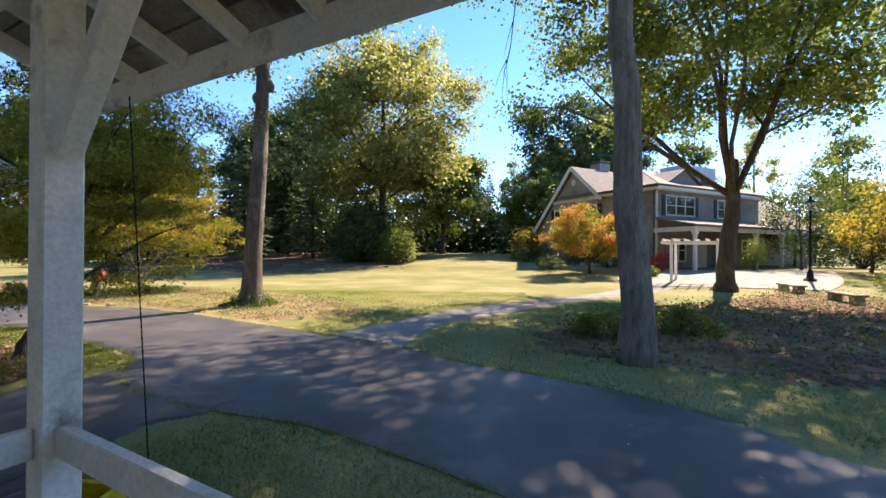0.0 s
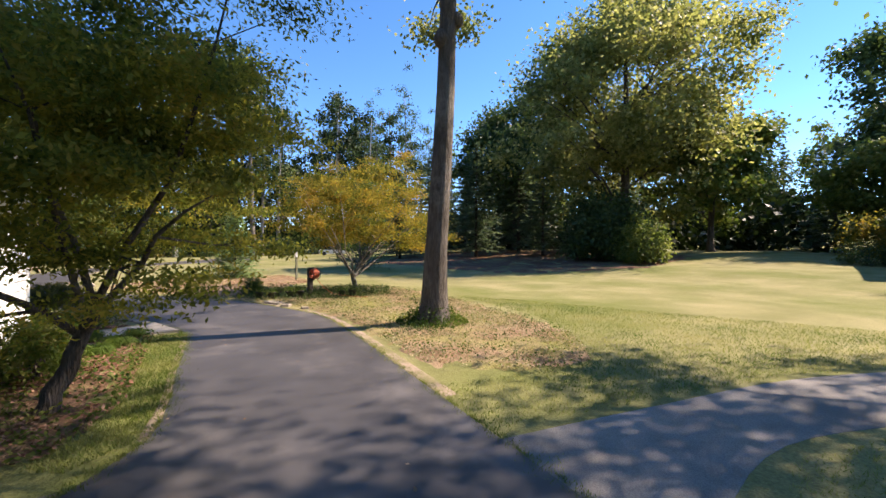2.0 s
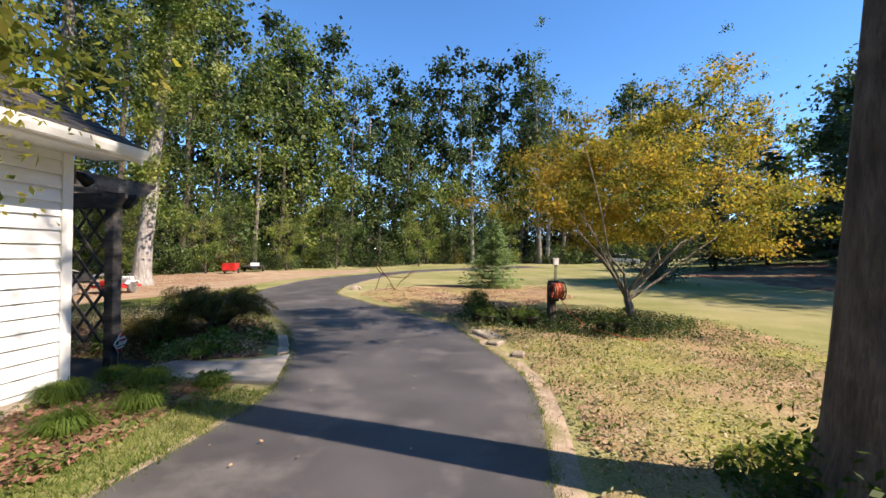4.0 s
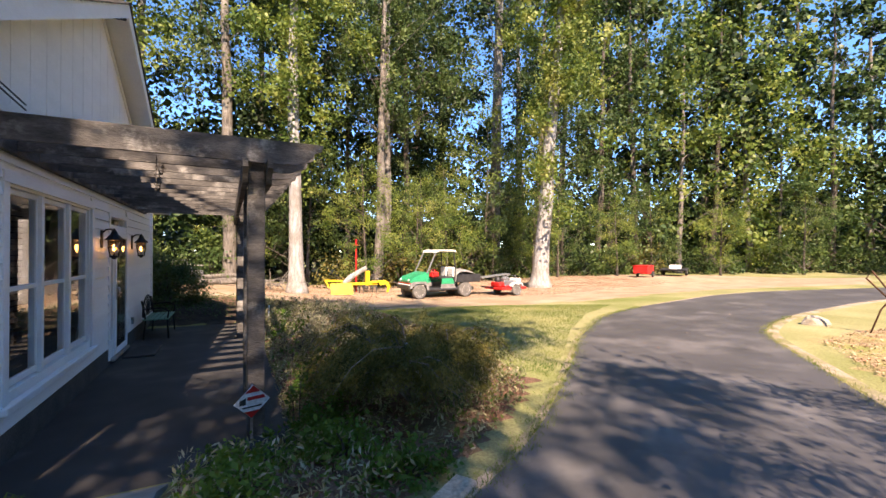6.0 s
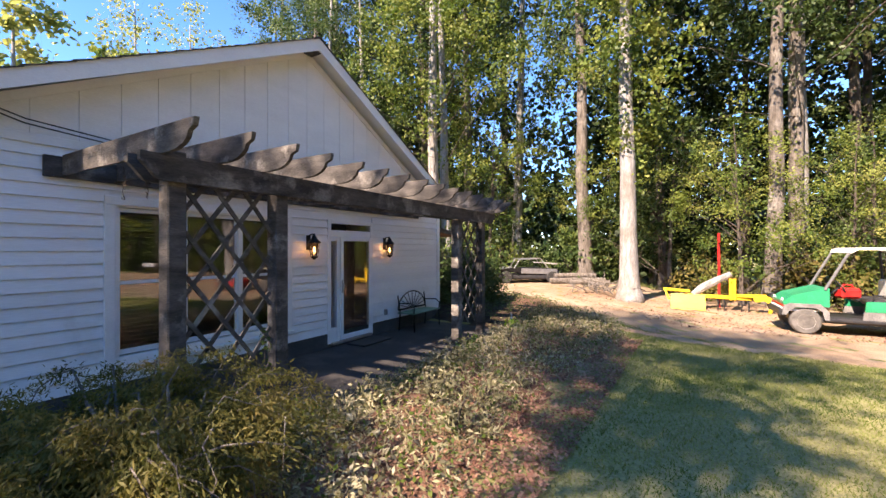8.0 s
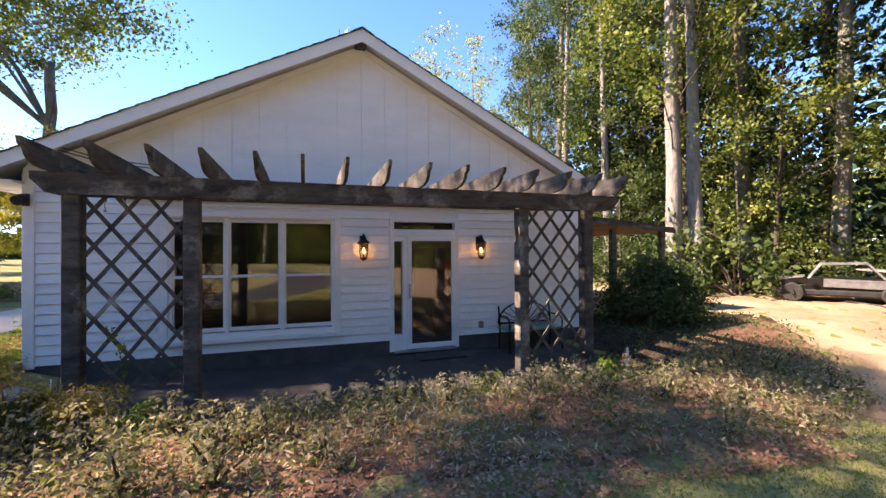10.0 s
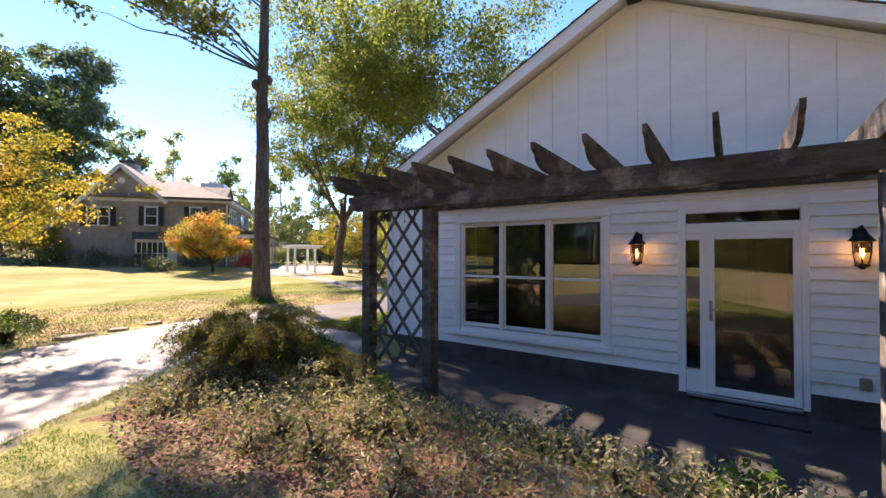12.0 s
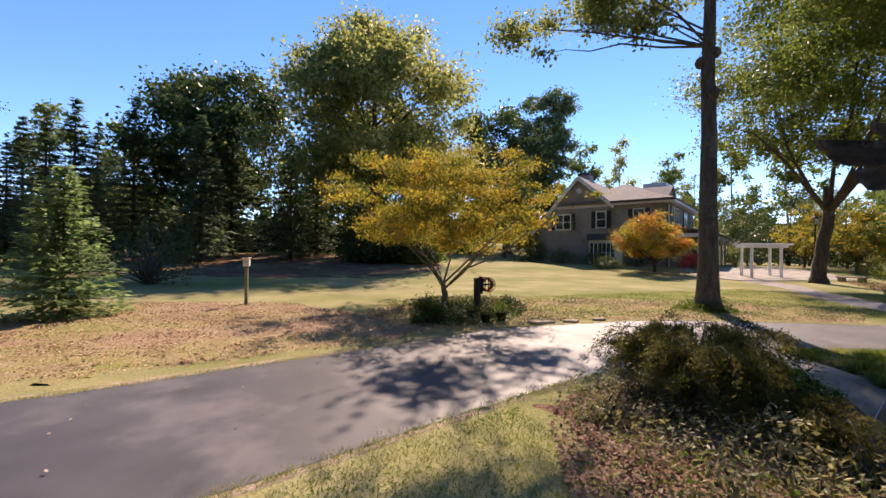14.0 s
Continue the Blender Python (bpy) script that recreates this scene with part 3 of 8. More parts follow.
# ---- trees ----
def leaf_quads(rng, c, size, up=0.5, out=None, slim=0.5):
    """Diamond-shaped leaves at the places c."""
    n = len(c)
    nrm = rng.normal(size=(n, 3)) + np.array([0, 0, up])
    if out is not None:
        nrm += out
    nrm /= np.linalg.norm(nrm, axis=1, keepdims=True)
    a = np.cross(nrm, rng.normal(size=(n, 3)))
    a /= np.linalg.norm(a, axis=1, keepdims=True) + 1e-9
    b = np.cross(nrm, a)
    s = (size * rng.uniform(0.6, 1.3, n))[:, None]
    k = rng.uniform(-0.12, 0.12, (n, 1)) * s * nrm
    return np.stack([c - a * s * 0.5, c + b * s * slim * 0.5 + k, c + a * s * 0.5, c - b * s * slim * 0.5 + k], 1)


def grow(seed, h, crown_lo, r, trunk_r, limbs, leaves, size, shape="round", lean=(0, 0), clumps=70, puff=0.17, flat=0.7, sides=9, split=None, hollow=0.45, slim=0.55, rise=0.7, heavy=0.0, arm=1.0, drift=(0, 0), first=0.0, flare=0.7, bow=None, fork=False, wide=(1, 1), swing=0.0):
    """The wood and the leaves of a broadleaf tree that stands at the origin: a trunk, limbs that bend out to clumps of leaves."""
    rng = np.random.default_rng(seed)
    w, limb = Build(), Build()
    top = h * (0.9 if split is None else split)
    ts = np.linspace(0, 1, 11)
    wob = np.cumsum(rng.normal(0, 0.010 * h ** 0.5, (11, 2)), 0)
    if bow is not None:
        wob = np.cumsum(np.random.default_rng(bow).normal(0, 0.010 * h ** 0.5, (11, 2)), 0)
    spine = [Vector((lean[0] * t + wob[i, 0], lean[1] * t + wob[i, 1], -0.15 + (top + 0.15) * t)) for i, t in enumerate(ts)]
    rad = [trunk_r * (1 + 0.9 * flare if i == 0 else 1.0) * (1 - 0.86 * t ** 1.1 if split is None else 1 - 0.40 * t) for i, t in enumerate(ts)]
    reach = spine[1] - spine[0]
    for z, k in ((0.95, 1.08), (0.5, 1.24), (0.22, 1.52)):
        if z + 0.15 < reach.z * 0.8:
            spine.insert(1, spine[0] + reach * ((z + 0.15) / reach.z))
            rad.insert(1, trunk_r * (1 + (k - 1) * flare))
    w.tube(spine, rad, sides)
    # clumps fill a lumpy envelope, thicker towards its outside
    u = rng.normal(size=(clumps, 3))
    u /= np.linalg.norm(u, axis=1, keepdims=True)
    k = rng.uniform(hollow ** 2, 1.0, clumps) ** 0.5 * (1 + 0.18 * np.sin(3.1 * u[:, 0] + 4.0 * u[:, 2] + seed) + rng.normal(0, 0.10, clumps))
    mid, half = (crown_lo + h) / 2, (h - crown_lo) / 2
    cent = u * k[:, None] * np.array([r, r, half])
    t = cent[:, 2] / half
    if shape == "vase":
        cent[:, :2] *= (0.78 + 0.34 * t)[:, None]
    elif shape == "tall":
        cent[:, :2] *= (0.85 - 0.25 * t + 0.25 * rng.uniform(-1, 1, clumps))[:, None]
    elif shape == "dome":
        low = t < -0.15
        cent[low, 2] = (-0.15 - 0.55 * (-t[low] - 0.15)) * half
    cent[:, :2] *= np.array(wide)
    cs, sn = math.cos(radians(swing)), math.sin(radians(swing))
    cent[:, :2] = cent[:, :2] @ np.array([[cs, sn], [-sn, cs]])
    cent[:, 2] += mid
    cent[:, :2] += np.array(lean) * (cent[:, 2:] / h).clip(0, 1) + np.array(drift)

    def on_spine(z):
        for a, b in zip(spine, spine[1:]):
            if b.z >= z:
                return a.lerp(b, (z - a.z) / max(b.z - a.z, 1e-6))
        return spine[-1]

    order = np.argsort(-np.hypot(cent[:, 0], cent[:, 1]) * rng.uniform(0.6, 1.0, clumps))
    if fork:
        later = order[limbs:]
        order = np.concatenate([order[:limbs], later[np.argsort(np.linalg.norm(cent[later] - np.array([0, 0, top]), axis=1))]])
    tips = []
    for n, i in enumerate(order):
        c = Vector(cent[i].tolist())
        if n < limbs:
            flatd = math.hypot(c.x, c.y)
            z0 = min(max(c.z - rise * flatd * rng.uniform(0.8, 1.3), (first or crown_lo * 0.82) if split is None else top * 0.72), top)
            start = on_spine(z0)
            bend = start.lerp(c, 0.5) + Vector((0, 0, 0.10 * (c - start).length)) + Vector(rng.normal(0, 0.05 * (c - start).length, 3).tolist())
            pts = [start * (1 - q) ** 2 + bend * 2 * q * (1 - q) + c * q * q for q in (0, 0.2, 0.4, 0.6, 0.8, 1.0)]
            pts = [p + Vector(rng.normal(0, 0.012 * (c - start).length, 3).tolist()) * (0 < m < 5) for m, p in enumerate(pts)]
            r0 = arm * trunk_r * (0.34 if split is None else 0.5) * rng.uniform(0.7, 1.1) * (1 - 0.5 * max(0.0, (z0 - crown_lo) / (h - crown_lo)))
            limb.tube(pts, [r0 * q for q in (1.0, 0.8, 0.62, 0.45, 0.28, 0.1)], 6, caps=False)
            tips += [(p, r0 * q) for p, q in zip(pts[1:5], (0.8, 0.62, 0.45, 0.28))]
        else:
            p, r0 = min(tips, key=lambda q: (q[0] - c).length + 0.8 * max(0.0, q[0].z - c.z))
            m = p.lerp(c, 0.5) + Vector(rng.normal(0, 0.07 * (c - p).length, 3).tolist()) + Vector((0, 0, 0.06 * (c - p).length))
            limb.tube([p, m, c], [r0 * 0.62, r0 * 0.40, r0 * 0.1], 4, caps=False)
            if fork:
                tips += [(m, r0 * 0.42), (p.lerp(m, 0.5), r0 * 0.52)]
    rc = puff * r * rng.uniform(0.6, 1.25, clumps) * (1 + heavy * ((cent[:, 2] - mid) / half).clip(-0.6, 1))
    share = rc ** 2 / (rc ** 2).sum()
    pick = rng.choice(clumps, leaves, p=share)
    off = rng.normal(size=(leaves, 3))
    off *= (rng.uniform(0, 1, (leaves, 1)) ** 0.45) / np.linalg.norm(off, axis=1, keepdims=True)
    c = cent[pick] + off * rc[pick][:, None] * np.array([1.35, 1.35, flat * 1.3]) * (1 + 0.35 * rng.normal(size=(leaves, 1)))
    c = c[c[:, 2] > 0.3]
    out = (c - np.array([0, 0, mid])) * np.array([1 / r, 1 / r, 0.6 / half]) * 0.6
    return w.mesh("trunk", True), quads_mesh("crown", leaf_quads(rng, c, size, 0.6, out, slim)), limb.mesh("branchwork", True)


def tree(name, label, at, meshes, bark, leaf, turn=0.0, group="", category="tree"):
    t = thing(name, label, category, (at[0], at[1], gz(*at)), turn, group)
    part("trunk", meshes[0], bark, t)
    part("crown", meshes[1], leaf, t)
    if len(meshes) > 2:
        tagged(part("branchwork", meshes[2], DARKBARK if bark == PALEBARK else bark, t), kind="stuff")
    return t


def needle_tree(seed, h, r, base, tiers, per, size, trunk_r, droop=0.25, sprays=26):
    """A conifer: whorls of drooping boughs with flat sprays."""
    rng = np.random.default_rng(seed)
    w = Build()
    w.tube([(0, 0, -0.1), (0, 0, h * 0.5), (0, 0, h)], [trunk_r, trunk_r * 0.6, 0.01], 7)
    quads = []
    for k in range(tiers):
        t = (k + 0.4) / tiers
        z = base + (h - base) * t
        for j in range(per):
            az = rng.uniform(0, math.tau)
            ln = r * (1.03 - t) ** 0.85 * rng.uniform(0.7, 1.12) + 0.05
            d = np.array([math.cos(az), math.sin(az), 0])
            s = np.array([-math.sin(az), math.cos(az), 0])
            up = 0.35 * (t - 0.2)
            n = max(5, int(sprays * ln / r))
            q = rng.uniform(0.08, 1.0, n)
            lat = rng.normal(0, 0.16, n) * ln * (1.1 - q)
            c = np.outer(q * ln, d) + np.outer(lat, s)
            c[:, 2] += z + ln * (up * q - droop * q * q) + rng.normal(0, 0.03 * r, n)
            if j % 2 == 0:
                w.tube([(0, 0, z), tuple(d * ln * 0.6 + np.array([0, 0, z + ln * (up * 0.6 - droop * 0.36)]))], [trunk_r * 0.25, trunk_r * 0.08], 4, caps=False)
            a = d[None] + rng.normal(0, 0.45, (n, 1)) * s[None] + rng.normal(0, 0.18, (n, 3))
            a /= np.linalg.norm(a, axis=1, keepdims=True)
            b = np.cross(a, np.array([0, 0, 1.0]) + rng.normal(0, 0.35, (n, 3)))
            b /= np.linalg.norm(b, axis=1, keepdims=True) + 1e-9
            sz = (size * rng.uniform(0.6, 1.3, n))[:, None]
            quads.append(np.stack([c - a * sz * 0.4, c + b * sz * 0.2, c + a * sz * 0.6, c - b * sz * 0.2], 1))
    return w.mesh("trunk", True), quads_mesh("crown", np.concatenate(quads))


def shrub_mesh(seed, rx, ry, h, leaves, size, stems=14, clumps=60, slim=0.55, up=0.4, lo=0.1, shell=0.6):
    """A bush: stems from one foot and clumps of leaves over a lumpy dome."""
    rng = np.random.default_rng(seed)
    w = Build()
    th, ph = rng.uniform(0, math.tau, clumps), np.arccos(rng.uniform(0.0, 1.0, clumps))
    k = rng.uniform(shell, 1.0, clumps)
    cent = np.stack([rx * k * np.sin(ph) * np.cos(th), ry * k * np.sin(ph) * np.sin(th), lo * h + (1 - lo) * h * 0.92 * k * np.cos(ph)], 1)
    for c in cent[:stems]:
        w.tube([(rng.normal(0, 0.05), rng.normal(0, 0.05), -0.05), (c[0] * 0.4, c[1] * 0.4, c[2] * 0.6), tuple(c)], [0.028 * h ** 0.5, 0.018 * h ** 0.5, 0.005], 5, caps=False)
    pick = rng.integers(0, clumps, leaves)
    sig = (rx + ry + h) / 3 * 0.15 * rng.uniform(0.5, 1.3, clumps)[pick]
    c = cent[pick] + rng.normal(size=(leaves, 3)) * sig[:, None]
    c = c[c[:, 2] > 0.02]
    out = c * np.array([1 / rx, 1 / ry, 0.6 / h])
    return w.mesh("branchwork", True), quads_mesh("foliage", leaf_quads(rng, c, size, up, out, slim))


def shrub(name, label, at, meshes, leaf, turn=0.0, group="", bark=None):
    t = thing(name, label, "shrub", (at[0], at[1], gz(*at)), turn, group)
    tagged(part("branchwork", meshes[0], bark or DARKBARK, t), kind="stuff")
    part("foliage", meshes[1], leaf, t)
    return t


# the tall tree by the drive, with its burl
wood, crown, boughs = grow(72, 20.0, 5.8, 5.6, 0.28, 14, 24000, 0.17, "dome", (-0.9, 0.7), 40, 0.158, 0.6, 12, hollow=0.28, slim=0.7, heavy=0.55, arm=0.5, rise=0.6, wide=(1.3, 0.62), swing=-29, drift=(-2.4, -2.4), first=8.0, bow=11, fork=True)
tall = tree("tall_tree", "tall grey-barked tree with a burl and sparse yellowing crown", (-11.96, 1.30), (wood, crown, boughs), TALLBARK, L_TALL)
rngb = np.random.default_rng(4)
burl = Build()
for side, c, s in ((0.2, 6.5, 0.17), (2.6, 7.0, 0.15), (-1.8, 7.5, 0.14), (1.0, 7.75, 0.13)):
    ring = [v.co for v in wood.vertices if abs(v.co.z - c) < 0.9 and math.hypot(v.co.x + 0.3, v.co.y) < 0.9]
    mid = sum(ring, Vector()) / max(len(ring), 1)
    c = (mid.x + 0.22 * math.cos(side), mid.y + 0.22 * math.sin(side), c)
    burl.lathe([(0.02, -s * 1.3), (s * 0.7, -s * 0.9), (s, -s * 0.1), (s * 0.9, s * 0.5), (s * 0.4, s * 1.2), (0.02, s * 1.4)], 9, c)
part("burl", burl, TALLBARK, tall, "knobbly burl on the trunk", True)
ivy = leaf_quads(rngb, np.stack([0.40 * np.cos(a := rngb.uniform(0, 6.28, 1800)) * (b := rngb.uniform(0.8, 2.1, 1800)), 0.40 * np.sin(a) * b, np.abs(rngb.normal(0, 0.16, 1800)) * (2.2 - b) + 0.05], 1), 0.075, 0.8)
part("ivy_collar", quads_mesh("ivy_collar", ivy), L_IVY, tall, "pale ivy round the foot of the trunk")

# oaks
oak = tree("oak_tree", "large grey oak beside the driveway", (-10.05, 12.25), grow(21, 20.0, 7.4, 8.2, 0.262, 8, 62000, 0.17, "dome", (-0.2, -0.4), 110, 0.15, 0.7, 12, split=0.45, hollow=0.3, slim=0.7, arm=0.7, rise=0.9, drift=(-4.6, 0.5), flare=0.3, fork=True), OAKBARK, L_OAK)
twig = Build()
for path, r in (([(0.6, -1.5, 7.4), (0.52, -1.72, 6.4), (0.50, -1.80, 5.75), (0.51, -1.86, 5.2), (0.53, -1.96, 4.8), (0.54, -2.0, 4.35)], 0.014), ([(0.51, -1.86, 5.2), (0.5, -1.93, 4.9), (0.54, -1.89, 4.5)], 0.008),
                ([(0.52, -1.92, 5.0), (0.54, -2.05, 4.75), (0.53, -2.12, 4.55)], 0.007), ([(0.50, -1.80, 5.7), (0.48, -1.92, 5.35), (0.5, -1.98, 5.05)], 0.008), ([(0.53, -1.96, 4.8), (0.58, -1.9, 4.6), (0.6, -1.9, 4.4)], 0.006)):
    twig.tube(path, [r * (1 - 0.75 * k / (len(path) - 1)) for k in range(len(path))], 5)
part("hanging_twig", twig, DARKBARK, oak, "bare drooping twig")
tree("oak_tree", "spreading dark-trunked oak by the white arbor", (-24.8, 15.9), grow(22, 18.0, 3.4, 7.8, 0.39, 8, 68000, 0.18, "dome", (0.3, 0.3), 135, 0.145, 0.65, 12, split=0.32, hollow=0.34, slim=0.7, heavy=0.2, arm=0.8, rise=1.7, drift=(1.5, -0.6), flare=0.4, fork=True), DARKBARK, L_OAK)
# golden maple and the dark maple by the wall
tree("golden_maple", "small golden-yellow maple with low spreading grey limbs", (-13.15, -6.42), grow(31, 5.2, 0.9, 3.7, 0.13, 9, 52000, 0.075, "dome", (0.1, 0), 190, 0.105, 0.42, 9, split=0.13, hollow=0.22, rise=0.75, slim=0.62, arm=0.55, fork=True), OAKBARK, L_GOLD)
tree("bronze_maple", "dark bronze-green Japanese maple beside the cottage", (-5.75, 3.6), grow(32, 4.6, 1.05, 2.25, 0.11, 5, 96000, 0.058, "round", (-0.45, 0.0), 170, 0.19, 0.26, 9, split=0.24, hollow=0.05, rise=0.7, slim=0.42, arm=0.8, drift=(-0.3, 0.75), fork=True), DARKBARK, L_PURPLE)
tree("orange_maple", "round Japanese maple with orange and green leaves", (-31.7, 9.4), grow(33, 4.4, 0.3, 2.65, 0.13, 14, 21000, 0.14, "dome", (0, 0), 90, 0.19, 0.6, 8, split=0.16, hollow=0.5, rise=0.6, slim=0.6), DARKBARK, L_ORANGE)
# young spruce
sp = needle_tree(41, 3.8, 1.55, 0.08, 23, 15, 0.17, 0.05, -0.02, 48)
tree("spruce_tree", "young blue-green spruce in the leaf-strewn bed", (-9.75, -15.95), sp, DARKBARK, L_SPRUCE)

# grove on the west lawn
tree("hickory_tree", "very large hickory with pale yellowing leaves", (-43.0, -14.5), grow(51, 27.0, 3.0, 10.2, 0.5, 16, 62000, 0.38, "round", (0, 0), 170, 0.175, 0.75, 9, hollow=0.45, slim=0.7), DARKBARK, L_HICKORY)
tree("broad_tree", "lower yellow-green tree beside the large hickory", (-50, -10), grow(52, 14.0, 2.0, 5.5, 0.3, 14, 16000, 0.40, "round", (0, 0), 60, 0.2, slim=0.7), DARKBARK, L_YELLOWGREEN)
shrub("magnolia_shrub", "big dark evergreen magnolia shrub at the lawn's edge", (-39.0, -13.2), shrub_mesh(53, 3.6, 3.6, 6.2, 13000, 0.34, 14, 110), L_DARK)
shrub("holly_shrub", "lighter green holly bush beside the magnolia", (-37.0, -8.9), shrub_mesh(54, 2.0, 2.0, 3.8, 6000, 0.26, 12, 60), L_OAK)
con = needle_tree(55, 17, 4.4, 1.2, 24, 10, 0.62, 0.25, 0.16, 36)
first = tree("conifer_tree", "tall dark conifer in the evergreen grove", (-43, -40), con, DARKBARK, L_CONIFER, 0, "grove conifers")
for x, y, s, a in ((-50, -50, 0.95, 40), (-36, -28.5, 0.78, 80), (-44, -30, 1.0, 130), (-40, -22, 0.7, 200), (-52, -36, 1.1, 260), (-56, -24, 0.95, 300), (-58, -3, 0.6, 10), (-72, -8, 0.7, 95), (-80, -14, 0.8, 170), (-48, -22, 0.9, 222), (-30.7, -37.3, 0.72, 60), (-38.2, -42, 0.9, 15), (-33.2, -43.1, 0.6, 200), (-41, -50, 0.85, 110)):
    copy_thing(first, pose(x, y, gz(x, y), 0, 0, a) @ Matrix.Scale(s, 4))
tree("magnolia_tree", "broad dark rounded evergreen tree in the grove", (-47, -34), grow(56, 21, 2.5, 8.5, 0.4, 16, 30000, 0.44, "dome", (0, 0), 100, 0.2, slim=0.7), DARKBARK, L_DARK)
shrub("bare_shrub", "grey twiggy shrub with thin leaves beside the spruce", (-19.0, -20.5), shrub_mesh(57, 2.3, 2.3, 3.4, 1500, 0.16, 60, 70), L_DARK, bark=BARK)

# behind the big house
dk = grow(61, 24, 3, 9.5, 0.5, 16, 34000, 0.52, "round", (0, 0), 100, 0.19, slim=0.7)
tree("evergreen_oak", "huge dark rounded evergreen behind the big house", (-70.5, 3.5), dk, DARKBARK, L_DARK)
tree("pine_tree", "tall pine rising behind the big house", (-76, 11), grow(62, 30, 15, 5.5, 0.4, 12, 13000, 0.55, "round", (0, 0), 45, 0.22, 0.6, slim=0.6), DARKBARK, L_CONIFER)
tree("round_tree", "mid-sized round green tree beside the big house", (-55.5, 0.8), grow(63, 11, 1.4, 5.0, 0.25, 14, 17000, 0.38, "dome", (0, 0), 75, 0.2, slim=0.6), DARKBARK, L_OAK)
shrub("yellow_shrub", "yellow-leaved shrub at the corner of the big house", (-45.6, 2.4), shrub_mesh(64, 2.2, 2.2, 3.6, 5000, 0.2, 12, 60), L_GOLD)

# ---- the wood round the yard ----
forest_a = grow(71, 27, 5.0, 4.6, 0.30, 12, 4200, 0.30, "tall", (0.6, 0.3), 60, 0.19, 0.9, 8, slim=0.7, arm=0.4)
forest_b = grow(72, 30, 8.0, 4.4, 0.34, 12, 4200, 0.30, "tall", (-0.7, 0.2), 56, 0.19, 0.9, 8, slim=0.7, arm=0.4)
forest_c = grow(73, 22, 1.5, 4.4, 0.22, 12, 4200, 0.30, "tall", (0.3, -0.6), 64, 0.19, 0.9, 8, slim=0.7, arm=0.4)
forest_d = grow(74, 12, 0.8, 3.8, 0.14, 12, 4800, 0.26, "round", (0.2, 0.2), 56, 0.23, 0.8, 7, slim=0.7)
near_a = grow(71, 27, 5.0, 4.6, 0.30, 12, 13000, 0.165, "tall", (0.6, 0.3), 78, 0.145, 0.9, 8, slim=0.65, arm=0.35)
near_b = grow(72, 30, 8.0, 4.4, 0.34, 12, 13000, 0.165, "tall", (-0.7, 0.2), 74, 0.145, 0.9, 8, slim=0.65, arm=0.35)
near_c = grow(73, 22, 1.5, 4.4, 0.22, 12, 13000, 0.165, "tall", (0.3, -0.6), 80, 0.145, 0.9, 8, slim=0.65, arm=0.35)
near_d = grow(74, 12, 0.8, 3.8, 0.14, 12, 9000, 0.15, "round", (0.2, 0.2), 80, 0.15, 0.8, 7, slim=0.65)
kinds = []
for meshes, bark, leaf, label in ((forest_a, PALEBARK, L_FOREST, "tall pale-trunked woodland tree with green leaves"), (forest_b, BARK, L_FOREST, "very tall grey woodland tree with high crown"),
                                  (forest_c, DARKBARK, L_FOREST, "leafy dark woodland tree"), (forest_c, BARK, L_YELLOWGREEN, "woodland tree turning yellow-green"),
                                  (forest_d, DARKBARK, L_YELLOWGREEN, "low bright yellow-green understory tree"), (forest_d, DARKBARK, L_FOREST, "low green understory tree"), (forest_a, PALEBARK, L_HICKORY, "tall woodland tree with pale yellowing leaves")):
    kinds.append((meshes, bark, leaf, label))
low_a = grow(171, 27, 5.0, 4.4, 0.30, 8, 2600, 0.52, "tall", (0.6, 0.3), 24, 0.24, 0.9, 7, slim=0.8, arm=0.5)
low_b = grow(172, 30, 7.0, 4.2, 0.34, 8, 2600, 0.52, "tall", (-0.7, 0.2), 24, 0.24, 0.9, 7, slim=0.8, arm=0.5)
low_c = grow(173, 22, 1.5, 4.2, 0.22, 8, 2600, 0.52, "tall", (0.3, -0.6), 26, 0.24, 0.9, 7, slim=0.8, arm=0.5)
mid_a = grow(271, 27, 5.0, 4.4, 0.30, 8, 5600, 0.32, "tall", (0.6, 0.3), 44, 0.2, 0.9, 7, slim=0.8, arm=0.5)
mid_b = grow(272, 30, 7.0, 4.2, 0.34, 8, 5600, 0.32, "tall", (-0.7, 0.2), 44, 0.2, 0.9, 7, slim=0.8, arm=0.5)
mid_c = grow(273, 22, 1.5, 4.2, 0.22, 8, 5600, 0.32, "tall", (0.3, -0.6), 46, 0.2, 0.9, 7, slim=0.8, arm=0.5)
# inner trees carry the wood's shade in their leaf tones
for meshes, bark, leaf, label in ((low_a, DARKBARK, L_DEEP_SHADE, "tall tree deep in the wood, leaves toned near-black for shade"), (low_b, BARK, L_DEEP_SHADE, "very tall grey tree deep in the wood"), (low_c, DARKBARK, L_DEEP_SHADE, "leafy tree deep in the wood, leaves toned near-black for shade"),
                                  (low_c, BARK, L_YELLOWGREEN, "yellowing tree deep in the wood"), (low_a, PALEBARK, L_HICKORY, "tall pale yellowing tree deep in the wood")):
    kinds.append((meshes, bark, leaf, label))
